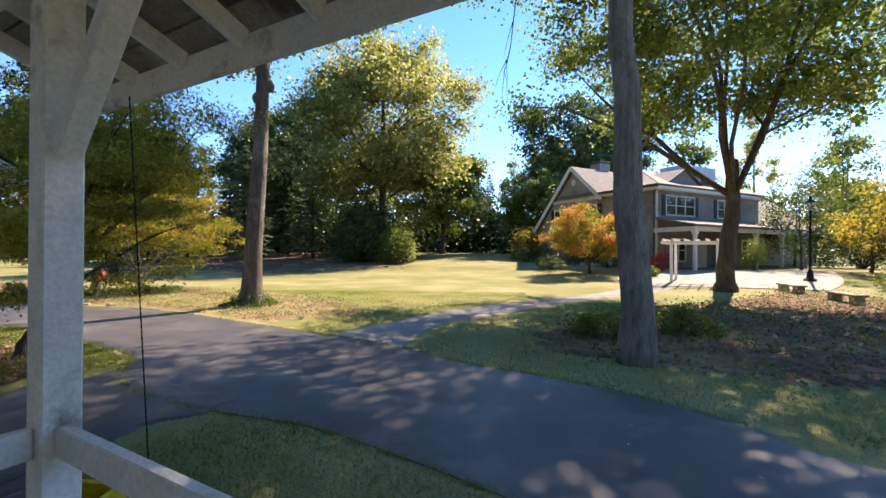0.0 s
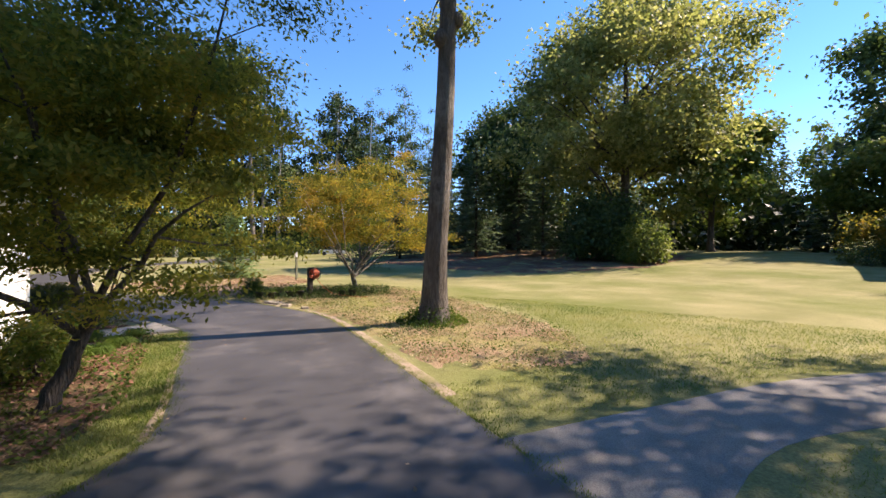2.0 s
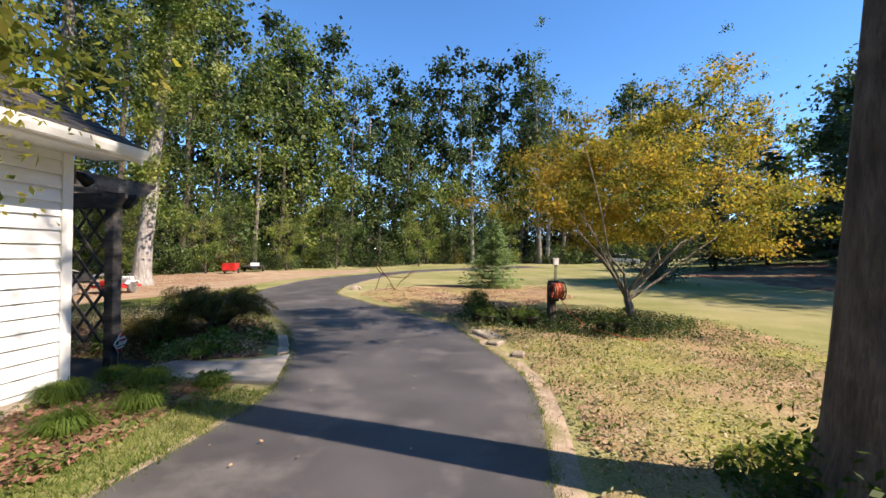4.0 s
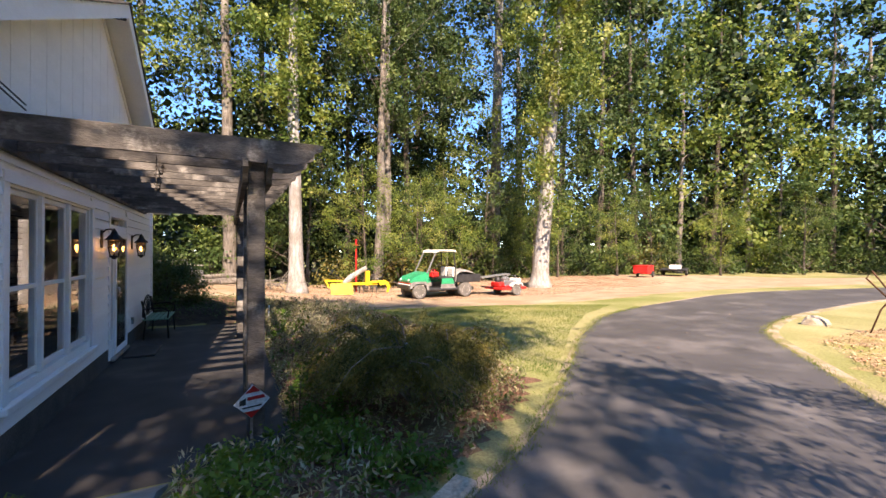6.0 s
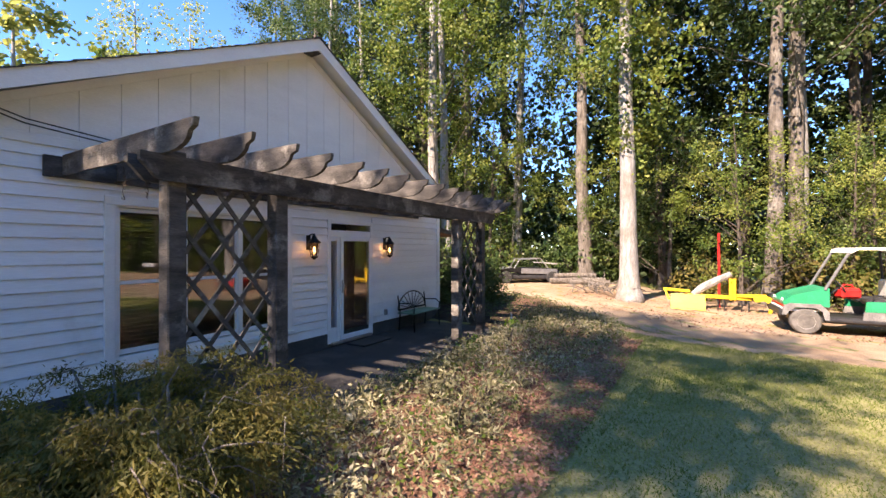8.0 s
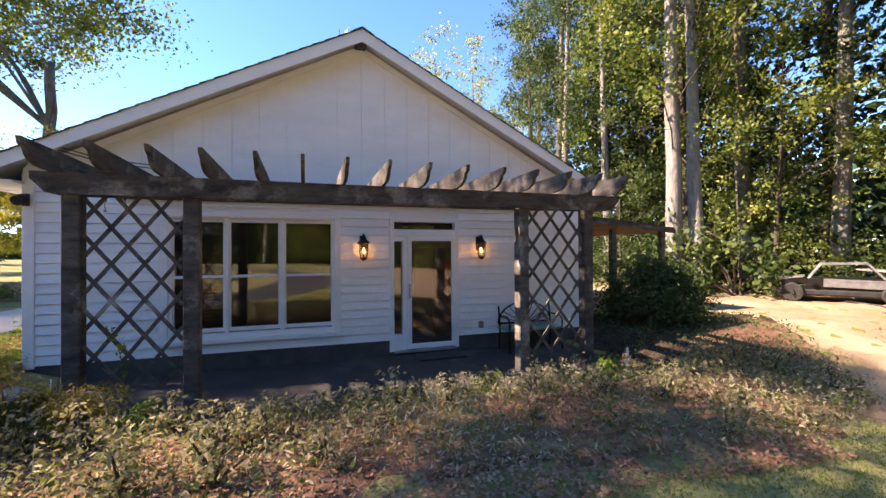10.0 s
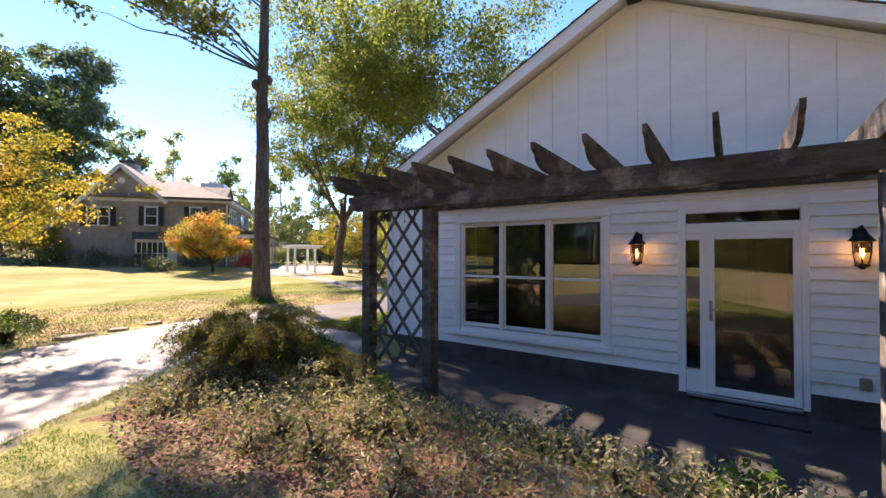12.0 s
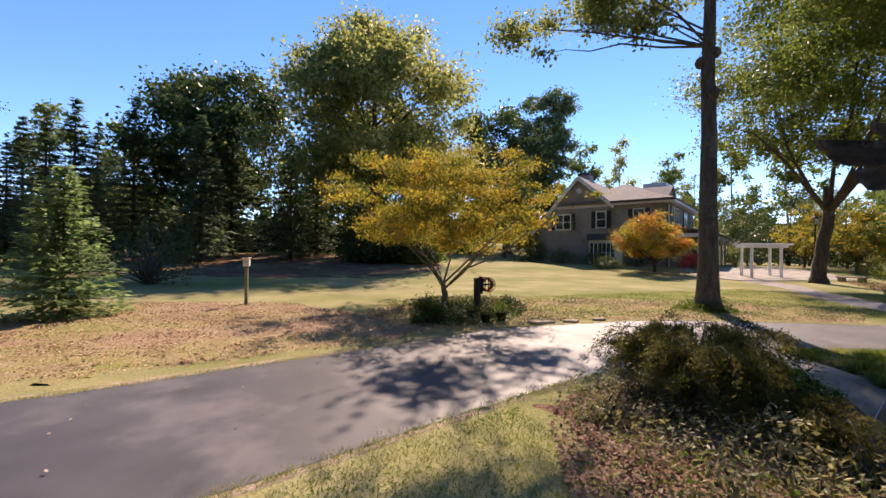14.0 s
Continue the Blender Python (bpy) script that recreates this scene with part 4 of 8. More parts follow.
# the mid_ kinds at the end also wear the shade-toned leaf
for meshes, bark, leaf, label in ((near_d, DARKBARK, L_YELLOWGREEN, "bright yellow-green understory tree at the wood's edge"), (near_d, DARKBARK, L_FOREST, "green understory tree at the wood's edge"), (near_c, BARK, L_YELLOWGREEN, "yellow-green tree at the wood's edge"),
                                  (near_c, DARKBARK, L_FOREST, "leafy dark tree at the wood's edge"), (near_a, PALEBARK, L_FOREST, "tall pale-trunked tree at the wood's edge"), (near_b, BARK, L_FOREST, "very tall grey tree at the wood's edge"), (near_a, PALEBARK, L_YELLOWGREEN, "tall pale trunk clothed in yellow-green leaves"),
                                  (mid_a, DARKBARK, L_DEEP_SHADE, "tall tree behind the wood's edge, leaves toned near-black for shade"), (mid_b, BARK, L_DEEP_SHADE, "very tall grey tree behind the wood's edge"), (mid_c, DARKBARK, L_DEEP_SHADE, "leafy tree behind the wood's edge, leaves toned near-black for shade")):
    kinds.append((meshes, bark, leaf, label))
made = {}


def woodland(kind, x, y, s=1.0, a=0.0):
    meshes, bark, leaf, label = kinds[kind]
    if kind not in made:
        own = tuple(m.copy() for m in meshes)
        made[kind] = tree("woodland_tree", label, (x, y), own, bark, leaf, a, "woodland trees")
        made[kind].matrix_world = pose(x, y, gz(x, y), 0, 0, a) @ Matrix.Scale(s, 4)
        return
    t = copy_thing(made[kind], pose(x, y, gz(x, y), 0, 0, a))
    t.matrix_basis = pose(x, y, gz(x, y), 0, 0, a) @ Matrix.Scale(s, 4)


EDGE = [(16, 26), (13.5, 14), (14.5, 5), (13.0, -1.5), (13.5, -8), (15.5, -15), (17, -23), (16.5, -32), (13, -42), (7, -52), (-3, -60), (-14, -65), (-28, -70), (-44, -76), (-62, -82)]
edge = resample(bent(EDGE, 1.0), 44)
away = np.gradient(edge, axis=0)
away = np.stack([-away[:, 1], away[:, 0]], 1)
away = away / np.linalg.norm(away, axis=1, keepdims=True)
away *= np.sign((away * (edge - np.array([-8.0, -5.0]))).sum(1, keepdims=True))
rngf = np.random.default_rng(77)


def in_gap(x, y, room=1.9):
    """The open strip of soil that leads to the scrap car and the logs."""
    for ax, ay, bx, by in ((7.0, -2.0, 15.8, 0.9), (8.0, -3.4, 15.4, -1.8)):
        t = min(1.0, max(0.0, ((x - ax) * (bx - ax) + (y - ay) * (by - ay)) / ((bx - ax) ** 2 + (by - ay) ** 2)))
        if math.hypot(x - ax - t * (bx - ax), y - ay - t * (by - ay)) < room:
            return True
    return False


# the two white trunks that stand out before the wood
def vine(trunk, lo, hi, n, seed):
    """Climbing leaves in uneven bunches round a trunk."""
    rng = np.random.default_rng(seed)
    mids = sorted({round(v.co.z, 2) for v in trunk.vertices})
    rings = [(z, sum((v.co for v in trunk.vertices if abs(v.co.z - z) < 0.05), Vector()) / max(1, sum(abs(v.co.z - z) < 0.05 for v in trunk.vertices))) for z in mids]
    bunch = rng.uniform(lo, hi, 46)
    turn = rng.uniform(0, 6.28, 46)
    k = rng.integers(0, 46, n)
    z = bunch[k] + rng.normal(0, 0.45, n)
    a = turn[k] + rng.normal(0, 0.7, n)
    d = 0.34 + np.abs(rng.normal(0, 0.30, n)) * (0.5 + rng.uniform(0, 1, 46)[k])
    x = np.interp(z, [q[0] for q in rings], [q[1].x for q in rings]) + d * np.cos(a)
    y = np.interp(z, [q[0] for q in rings], [q[1].y for q in rings]) + d * np.sin(a)
    return quads_mesh("vine", leaf_quads(rng, np.stack([x, y, z], 1), 0.15, 0.4, None, 0.7))


upright = tree("pale_trunk_tree", "thick white-trunked tree standing before the wood", (11.0, -4.5), white := grow(75, 28, 5.0, 3.0, 0.31, 16, 20000, 0.17, "tall", (0.3, 0.2), 90, 0.2, 0.9, 12, slim=0.7, arm=0.16, flare=0.9, hollow=0.05), PALEBARK, L_YELLOWGREEN)
slanting = tree("pale_trunk_tree", "thick leaning pale-trunked tree draped in leaves", (9.8, -17.2), bowed := grow(76, 28, 4.2, 3.0, 0.43, 14, 18000, 0.18, "tall", (-2.2, -0.9), 85, 0.2, 0.9, 12, slim=0.7, arm=0.16, flare=0.9, hollow=0.05), PALEBARK, L_YELLOWGREEN)
part("vine", vine(white[0], 4.6, 20, 5500, 3), L_YELLOWGREEN, upright, "yellow-green climbing leaves")
part("vine", vine(bowed[0], 3.4, 20, 6000, 4), L_YELLOWGREEN, slanting, "yellow-green climbing leaves")
woodland(18, 13.3, 5.4, 1.1, 200)
woodland(18, 14.1, 4.9, 1.0, 70)
woodland(17, 12.9, -8.8, 0.8, 40)
woodland(17, 13.8, -9.8, 0.78, 190)
woodland(6, 12.5, 36.5, 1.0, 20)
woodland(6, 17.0, 34.0, 0.95, 120)
woodland(6, 19.0, 26.5, 0.85, 250)
woodland(17, 16.5, 4.6, 0.9, 270)
woodland(12, 11.9, -7.9, 0.58, 30)
woodland(12, 12.4, -10.8, 0.5, 150)
woodland(4, -0.6, -49, 0.66, 30)
# leafy young trees that clothe the wood's edge down to the ground
for x, y, s, a, k in ((12.6, 7.6, 0.5, 10, 13), (17.4, 4.2, 0.6, 60, 13), (17.6, -2.0, 0.62, 130, 12), (15.2, -5.6, 0.72, 220, 13), (13.4, -11.6, 0.58, 300, 13), (14.4, -13.8, 0.66, 20, 12), (15.0, -17.6, 0.60, 95, 13), (14.6, -20.6, 0.52, 160, 12),
                      (15.8, -24.0, 0.62, 250, 13), (14.2, -28.6, 0.55, 320, 12), (14.8, -33.5, 0.66, 45, 13), (11.8, -38.0, 0.58, 110, 12), (9.0, -45.0, 0.66, 190, 13)):
    woodland(k, x, y, s, a)
for i in range(44):
    for row, lo, hi in ((0, 0.5, 3.0), (1, 5.0, 9.0)):
        if row == 1 and i % 7 == 0:
            continue
        d = rngf.uniform(lo, hi)
        x, y = edge[i] + away[i] * d + rngf.uniform(-1.2, 1.2, 2)
        if in_gap(x, y):
            x, y = x + 3.2, y + 1.2
        k = rngf.choice([[12, 13, 15, 15, 16, 17] if i < 17 else [4, 5, 3, 2, 0, 1], [19, 20, 21, 21, 20, 19] if i < 17 else [7, 8, 9, 9, 8, 7]][row])
        woodland(int(k), float(x), float(y), float(rngf.uniform(0.85, 1.15)) * (1.25 if i > 27 else 1.28 if i > 12 else 1.0), float(rngf.uniform(0, 360)))
# undergrowth along its edge
under = [shrub_mesh(81, 2.0, 1.6, 2.6, 1300, 0.23, 10, 50), shrub_mesh(82, 1.5, 2.0, 3.4, 1500, 0.25, 10, 50)]
roots = []
for k, (meshes, leaf) in enumerate(((under[0], L_FOREST), (under[1], L_YELLOWGREEN), (under[1], L_FOREST), (under[0], L_LACE))):
    roots.append((tuple(m.copy() for m in meshes), leaf))
firsts = {}
for i in range(66):
    j = i * 2 // 3
    x, y = edge[j] + away[j] * rngf.uniform(-0.8, 1.5) + rngf.uniform(-1.2, 1.2, 2)
    if in_gap(x, y, 2.4):
        x, y = x + 3.6, y + 0.6
    k = int(rngf.choice([0, 1, 2, 2, 0, 3]))
    s, a = float(rngf.uniform(0.7, 1.25)), float(rngf.uniform(0, 360))
    m = pose(x, y, gz(x, y), 0, 0, a) @ Matrix.Scale(s, 4)
    if k not in firsts:
        firsts[k] = shrub("undergrowth_bush", ["green woodland-edge bush", "yellow-green woodland-edge bush", "tall green woodland-edge bush", "brownish woodland-edge bush"][k] + " beside the sandy yard", (x, y), roots[k][0], roots[k][1], a, "woodland bushes")
        firsts[k].matrix_world = m
    else:
        copy_thing(firsts[k], Matrix()).matrix_basis = m
# far trees all round, north and west
for x, y, k, s in ((-62, 44, 3, 1.0), (-72, 36, 4, 1.2), (-80, 48, 3, 1.1), (-58, 56, 2, 0.9), (-90, 30, 6, 0.9), (-96, 44, 2, 1.1), (-66, 62, 6, 1.0), (-44, 58, 3, 0.8), (-30, 62, 4, 1.1), (-52, 40, 4, 0.8), (-40, 46, 4, 0.7),
                   (-95, 8, 2, 1.0), (-100, -4, 6, 0.9), (-105, -16, 2, 1.0), (-98, -30, 3, 1.0), (-92, -42, 2, 1.0), (-80, -52, 3, 1.0), (-70, -62, 2, 1.1), (-84, 20, 2, 1.1), (-88, -22, 5, 1.2), (-96, 16, 5, 1.3),
                   (-20, 58, 2, 1.0), (-8, 52, 0, 0.9), (4, 46, 3, 1.0), (14, 40, 2, 1.1), (-14, 44, 5, 1.0), (-36, 28, 4, 0.6), (-41, 23, 5, 0.55), (-30, 33, 4, 0.65), (-25, 35, 5, 0.75), (-20, 38, 4, 0.75), (-46, 31, 5, 0.8), (-50, 25, 4, 0.7), (-14, 36, 5, 0.8), (-62, -30, 5, 1.4), (-66, -41, 2, 0.9), (-58, -50, 5, 1.5), (-70, -20, 2, 0.8), (-64, -12, 5, 1.1), (-54, -60, 2, 1.0), (-76, -34, 2, 1.0), (-50, -44, 5, 1.0), (-34, 40, 3, 0.6), (-62, 30, 4, 0.7), (-74, 22, 4, 1.0), (3, 30, 0, 0.8), (10, 26, 1, 0.8), (-2, 36, 2, 0.8)):
    woodland({0: 11, 1: 10, 2: 10, 3: 10, 6: 11}.get(k, k), x, y, s, (x * 37 + y * 91) % 360)

# undergrowth that closes the wood, and the woods far off
rngu = np.random.default_rng(88)
n = 74000
i = rngu.integers(0, 34, n)
q = edge[i] + away[i] * rngu.uniform(5.0, 19.0, (n, 1)) + rngu.normal(0, 1.4, (n, 2))
lump = 0.5 + 0.5 * np.sin(q[:, 0] * 0.9 + 1.6 * np.sin(q[:, 1] * 0.7))
c = np.stack([q[:, 0], q[:, 1], 0.2 + rngu.uniform(0, 1, n) * (8.5 + 5.0 * lump)], 1)
# thicket in the shade-toned leaf, so the wood looks dark inside
tagged(part("thicket", quads_mesh("thicket", leaf_quads(rngu, c, 0.45, 0.5, None, 0.8)), L_DEEP_SHADE), "dense undergrowth inside the wood, toned near-black for its shade", "undergrowth", kind="stuff")
# added leaf mass, near-black, in place of the shaded ground under the grove
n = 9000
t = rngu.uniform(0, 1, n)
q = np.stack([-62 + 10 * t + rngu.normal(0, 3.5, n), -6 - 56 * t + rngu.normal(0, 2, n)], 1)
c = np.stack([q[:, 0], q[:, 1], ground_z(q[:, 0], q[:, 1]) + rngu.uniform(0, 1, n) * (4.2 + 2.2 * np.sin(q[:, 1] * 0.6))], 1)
tagged(part("grove_undergrowth", quads_mesh("grove_undergrowth", leaf_quads(rngu, c, 0.85, 0.5, None, 0.8)), L_DEEP_SHADE), "added near-black leaf mass standing for the shade beneath the grove", "undergrowth", kind="stuff")
n = 26000
az, d = rngu.uniform(0, math.tau, n), rngu.uniform(118, 150, n)
x, y = -22 + d * np.cos(az), -4 + d * np.sin(az)
hgt = 9 + 4.5 * np.sin(az * 23 + 2 * np.sin(az * 9)) + 3.0 * np.sin(az * 57 + 1.0) + 1.6 * np.sin(az * 131)
c = np.stack([x, y, ground_z(x, y) + rngu.uniform(0, 1, n) ** 0.8 * (np.maximum(hgt, 5) + 5 * np.maximum(0, np.cos(az)))], 1)
tagged(part("far_woods", quads_mesh("far_woods", leaf_quads(rngu, c, 3.4, 0.4, None, 0.8)), L_FOREST), "distant line of green and yellowing woods", "woods", kind="stuff")

# ---- the white cottage ----
cottage = thing("cottage", "white clapboard cottage with a board-and-batten gable", "house")
LEFT, RIGHT, BACK, EAVE, RIDGE = -4.86, 4.86, 4.5, 3.02, 5.72
WIN, DOOR = (-3.12, -0.42, 0.43, 2.50), (0.53, 1.91, -0.02, 2.50)


def cut(lo, hi, z0, z1, holes):
    """The stretches of a wall course that no opening takes."""
    spans = [(lo, hi)]
    for a, b, c, d in holes:
        if z1 > c + 0.004 and z0 < d - 0.004:
            spans = [s for p, q in spans for s in ((p, min(q, a)), (max(p, b), q)) if s[1] - s[0] > 0.01]
    return spans


wall = Build()
for x0, x1, z0, z1 in ((LEFT, WIN[0], -0.3, 3.3), (WIN[1], DOOR[0], -0.3, 3.3), (DOOR[1], RIGHT, -0.3, 3.3), (WIN[0], WIN[1], -0.3, WIN[2]), (WIN[0], WIN[1], WIN[3], 3.3), (DOOR[0], DOOR[1], DOOR[3], 3.3), (DOOR[0], DOOR[1], -0.3, DOOR[2])):
    wall.box(x0, x1, 0.0, 0.16, z0, z1)
part("front_wall", wall, SIDING, cottage)
part("left_wall", Build().box(LEFT, LEFT + 0.16, 0.161, BACK, -0.3, EAVE + 0.05), SIDING, cottage)
part("right_wall", Build().box(RIGHT - 0.16, RIGHT, 0.161, BACK, -0.3, EAVE + 0.05), SIDING, cottage)
part("rear_wall", Build().box(LEFT + 0.161, RIGHT - 0.161, BACK - 0.16, BACK, -0.3, EAVE + 0.05), SIDING, cottage)
# room surfaces toned near-black so the interior looks dim through the glass
part("room_floor", Build().box(LEFT + 0.17, RIGHT - 0.17, 0.17, BACK - 0.17, -0.2, 0.0), DIM_INTERIOR, cottage)
part("room_partition", Build().box(LEFT + 0.17, RIGHT - 0.17, 3.4, 3.5, 0.004, 2.9), DIM_INTERIOR, cottage)
part("room_ceiling", Build().box(LEFT + 0.17, RIGHT - 0.17, 0.17, BACK - 0.17, 2.9, 3.0), DIM_INTERIOR, cottage)
gab = Build().prism([(LEFT, EAVE + 0.1), (RIGHT, EAVE + 0.1), (0, RIDGE - 0.06)], 0.002, 0.12, "y")
part("gable_panel", gab, SIDING, cottage, "shadowed backing behind the gable boards")
part("rear_gable", Build().prism([(LEFT, EAVE + 0.06), (RIGHT, EAVE + 0.06), (0, RIDGE - 0.08)], BACK - 0.12, BACK - 0.01, "y"), WHITE, cottage)
for i in range(-12, 12):
    x0, x1 = i * 0.43 + 0.026, (i + 1) * 0.43 + 0.014
    top = lambda x: RIDGE - 0.10 - abs(x) * (RIDGE - EAVE - 0.1) / 4.86
    x0, x1 = max(x0, LEFT + 0.1), min(x1, RIGHT - 0.1)
    if x1 - x0 > 0.05 and max(top(x0), top(x1)) > 3.25:
        mid = [(0.0, top(0.0))] if x0 < 0 < x1 else []
        part("gable_board", Build().prism([(x0, 3.15), (x1, 3.15), (x1, max(3.16, top(x1))), *mid, (x0, max(3.16, top(x0)))], -0.012, 0.0, "y"), WHITE, cottage)
part("band_board", Build().box(LEFT, RIGHT, -0.045, -0.002, 3.06, 3.165, 0.004), WHITE, cottage)
# clapboards
COURSE = 0.152
z = 0.20
while z < 3.0:
    for a, b in cut(LEFT + 0.10, RIGHT - 0.10, z, z + COURSE, (WIN, DOOR)):
        part("clapboard", Build().prism([(0.0, z), (-0.036, z), (-0.013, z + COURSE - 0.011), (0.0, z + COURSE - 0.011)], a, b, "x"), SIDING, cottage)
    part("clapboard", Build().prism([(LEFT, z), (LEFT - 0.036, z), (LEFT - 0.013, z + COURSE - 0.011), (LEFT, z + COURSE - 0.011)], 0.075, BACK, "y"), SIDING, cottage)
    z += COURSE
for x in (LEFT, RIGHT):
    part("corner_board", Build().box(x - 0.045, x + 0.10, -0.048, 0.07, 0.16, 3.05, 0.005) if x < 0 else Build().box(x - 0.10, x + 0.045, -0.048, 0.07, 0.16, 3.05, 0.005), WHITE, cottage)
part("foundation", Build().box(LEFT + 0.02, RIGHT - 0.02, -0.022, 0.0, -0.3, 0.195), DARKBASE, cottage)
part("foundation", Build().box(LEFT - 0.022, LEFT, 0.0, BACK, -0.3, 0.195), DARKBASE, cottage)
# stone footing at the side
rngs = np.random.default_rng(5)
y = -0.15
while y < 4.0:
    ln = float(rngs.uniform(0.28, 0.55))
    for zz in (0.10, 0.20):
        part("stone", Build().box(LEFT - 0.16 - float(rngs.uniform(0, 0.10)), LEFT - 0.03, y + float(rngs.uniform(-0.02, 0.02)), y + ln - 0.015, zz, zz + 0.09, 0.012), STONE, cottage)
    y += ln
# roof
for s in (-1, 1):
    e = Vector((s * 5.42, 0, EAVE - 0.02))
    r0 = Vector((0, 0, RIDGE + 0.06))
    roof = Build()
    pl = [(s * 5.44, EAVE - 0.02), (0, RIDGE + 0.07), (0, RIDGE - 0.02), (s * 5.44, EAVE - 0.11)]
    roof.prism(pl, -0.34, BACK + 0.3, "y")
    part("roof_deck", roof, WHITE, cottage)
    cover = Build()
    n = 26
    for k in range(n):
        a, b = k / n, (k + 1) / n + 0.006
        xa, za, xb, zb = s * 5.50 * (1 - a), EAVE - 0.035 + (RIDGE + 0.075 - EAVE + 0.035) * a, s * 5.50 * (1 - b), EAVE - 0.035 + (RIDGE + 0.075 - EAVE + 0.035) * b
        cover.prism([(xa, za + 0.012), (xb, zb + 0.002), (xb, zb + 0.012), (xa, za + 0.03)], -0.40, BACK + 0.34, "y")
    part("roof_shingles", cover, SHINGLE, cottage, "dark grey shingle courses")
    rake = Build().prism([(s * 5.46, EAVE + 0.0), (0, RIDGE + 0.078), (0, RIDGE - 0.14), (s * 5.46, EAVE - 0.20)], -0.375, -0.341, "y")
    part("rake_board", rake, WHITE, cottage)
    frieze = Build().prism([(s * 4.9, EAVE + 0.10), (0, RIDGE - 0.06), (0, RIDGE - 0.17), (s * 4.9, EAVE - 0.02)], -0.03, 0.0, "y")
    part("frieze_board", frieze, WHITE, cottage)
    fascia = Build().box(s * 5.44 - 0.012, s * 5.44 + 0.012, -0.34, BACK + 0.3, EAVE - 0.18, EAVE - 0.035)
    part("fascia", fascia, WHITE, cottage)
    gut = Build().prism([(s * 5.455, EAVE - 0.15), (s * 5.455, EAVE - 0.055), (s * 5.475, EAVE - 0.055), (s * 5.475, EAVE - 0.135), (s * 5.53, EAVE - 0.135), (s * 5.555, EAVE - 0.045), (s * 5.585, EAVE - 0.045), (s * 5.575, EAVE - 0.09), (s * 5.545, EAVE - 0.15)], -0.33, BACK + 0.3, "y")
    part("gutter", gut, WHITE, cottage, "white metal gutter")
    part("soffit", Build().box(min(s * 4.87, s * 5.42), max(s * 4.87, s * 5.42), -0.33, BACK + 0.3, EAVE - 0.14, EAVE - 0.115), WHITE, cottage)
part("ridge_cap", Build().prism([(-0.16, RIDGE + 0.03), (0, RIDGE + 0.115), (0.16, RIDGE + 0.03), (0, RIDGE + 0.09)], -0.40, BACK + 0.34, "y"), SHINGLE, cottage)
# solid dark box that stands for the open gap at the peak
part("peak_gap_block", Build().box(-0.10, 0.10, -0.33, -0.05, RIDGE - 0.16, RIDGE - 0.03, 0.01), DARKBASE, cottage, "dark block in place of the gap under the gable peak")

# window: three tall double-hung sashes in one white frame
window = part("window", Build().box(WIN[0], WIN[1], -0.012, 0.10, WIN[2], WIN[2] + 0.09, 0.004).box(WIN[0], WIN[1], -0.012, 0.10, WIN[3] - 0.075, WIN[3], 0.004).box(WIN[0], WIN[0] + 0.11, -0.011, 0.10, WIN[2] + 0.09, WIN[3] - 0.075).box(WIN[1] - 0.09, WIN[1], -0.011, 0.10, WIN[2] + 0.09, WIN[3] - 0.075), WHITE, cottage, "white triple window frame")
for a, b, c, d in ((WIN[0] - 0.06, WIN[1] + 0.06, WIN[3] - 0.05, WIN[3] + 0.06), (WIN[0] - 0.06, WIN[0] + 0.055, WIN[2] + 0.001, WIN[3] - 0.051), (WIN[1] - 0.05, WIN[1] + 0.06, WIN[2] + 0.001, WIN[3] - 0.051)):
    part("casing", Build().box(a, b, -0.045, -0.013, c, d, 0.005), WHITE, window)
part("window_sill", Build().box(WIN[0] - 0.09, WIN[1] + 0.09, -0.085, -0.013, WIN[2] - 0.07, WIN[2], 0.008), WHITE, window)
for x0, x1 in ((-2.99, -2.275), (-2.155, -1.415), (-1.285, -0.53)):
    sash = Build()
    for a, b, c, d, yy in ((x0 - 0.03, x0, 0.54, 2.42, 0.02), (x1, x1 + 0.03, 0.54, 2.42, 0.02), (x0, x1, 1.44, 1.485, 0.015), (x0, x1, 0.54, 0.605, 0.02), (x0, x1, 2.37, 2.42, 0.02)):
        sash.box(a, b, yy, yy + 0.045, c, d, 0.003)
    sh = part("sash", sash, WHITE, window)
    part("pane", Build().box(x0, x1, 0.036, 0.042, 0.6, 1.445), GLASS, sh).visible_shadow = False
    part("pane", Build().box(x0, x1, 0.036, 0.042, 1.48, 2.375), GLASS, sh).visible_shadow = False
for x0, x1 in ((-2.245, -2.185), (-1.385, -1.315)):
    part("mullion", Build().box(x0 - 0.002, x1 + 0.002, -0.02, 0.10, WIN[2] + 0.091, WIN[3] - 0.076, 0.006), WHITE, window)
blind = Build()
for k in range(30):
    zz = 0.62 + k * 0.058
    blind.box(-2.98, -2.285, 0.13, 0.165, zz, zz + 0.006)
part("window_blind", blind, DIM_INTERIOR, window, "half-closed dark slatted blind")

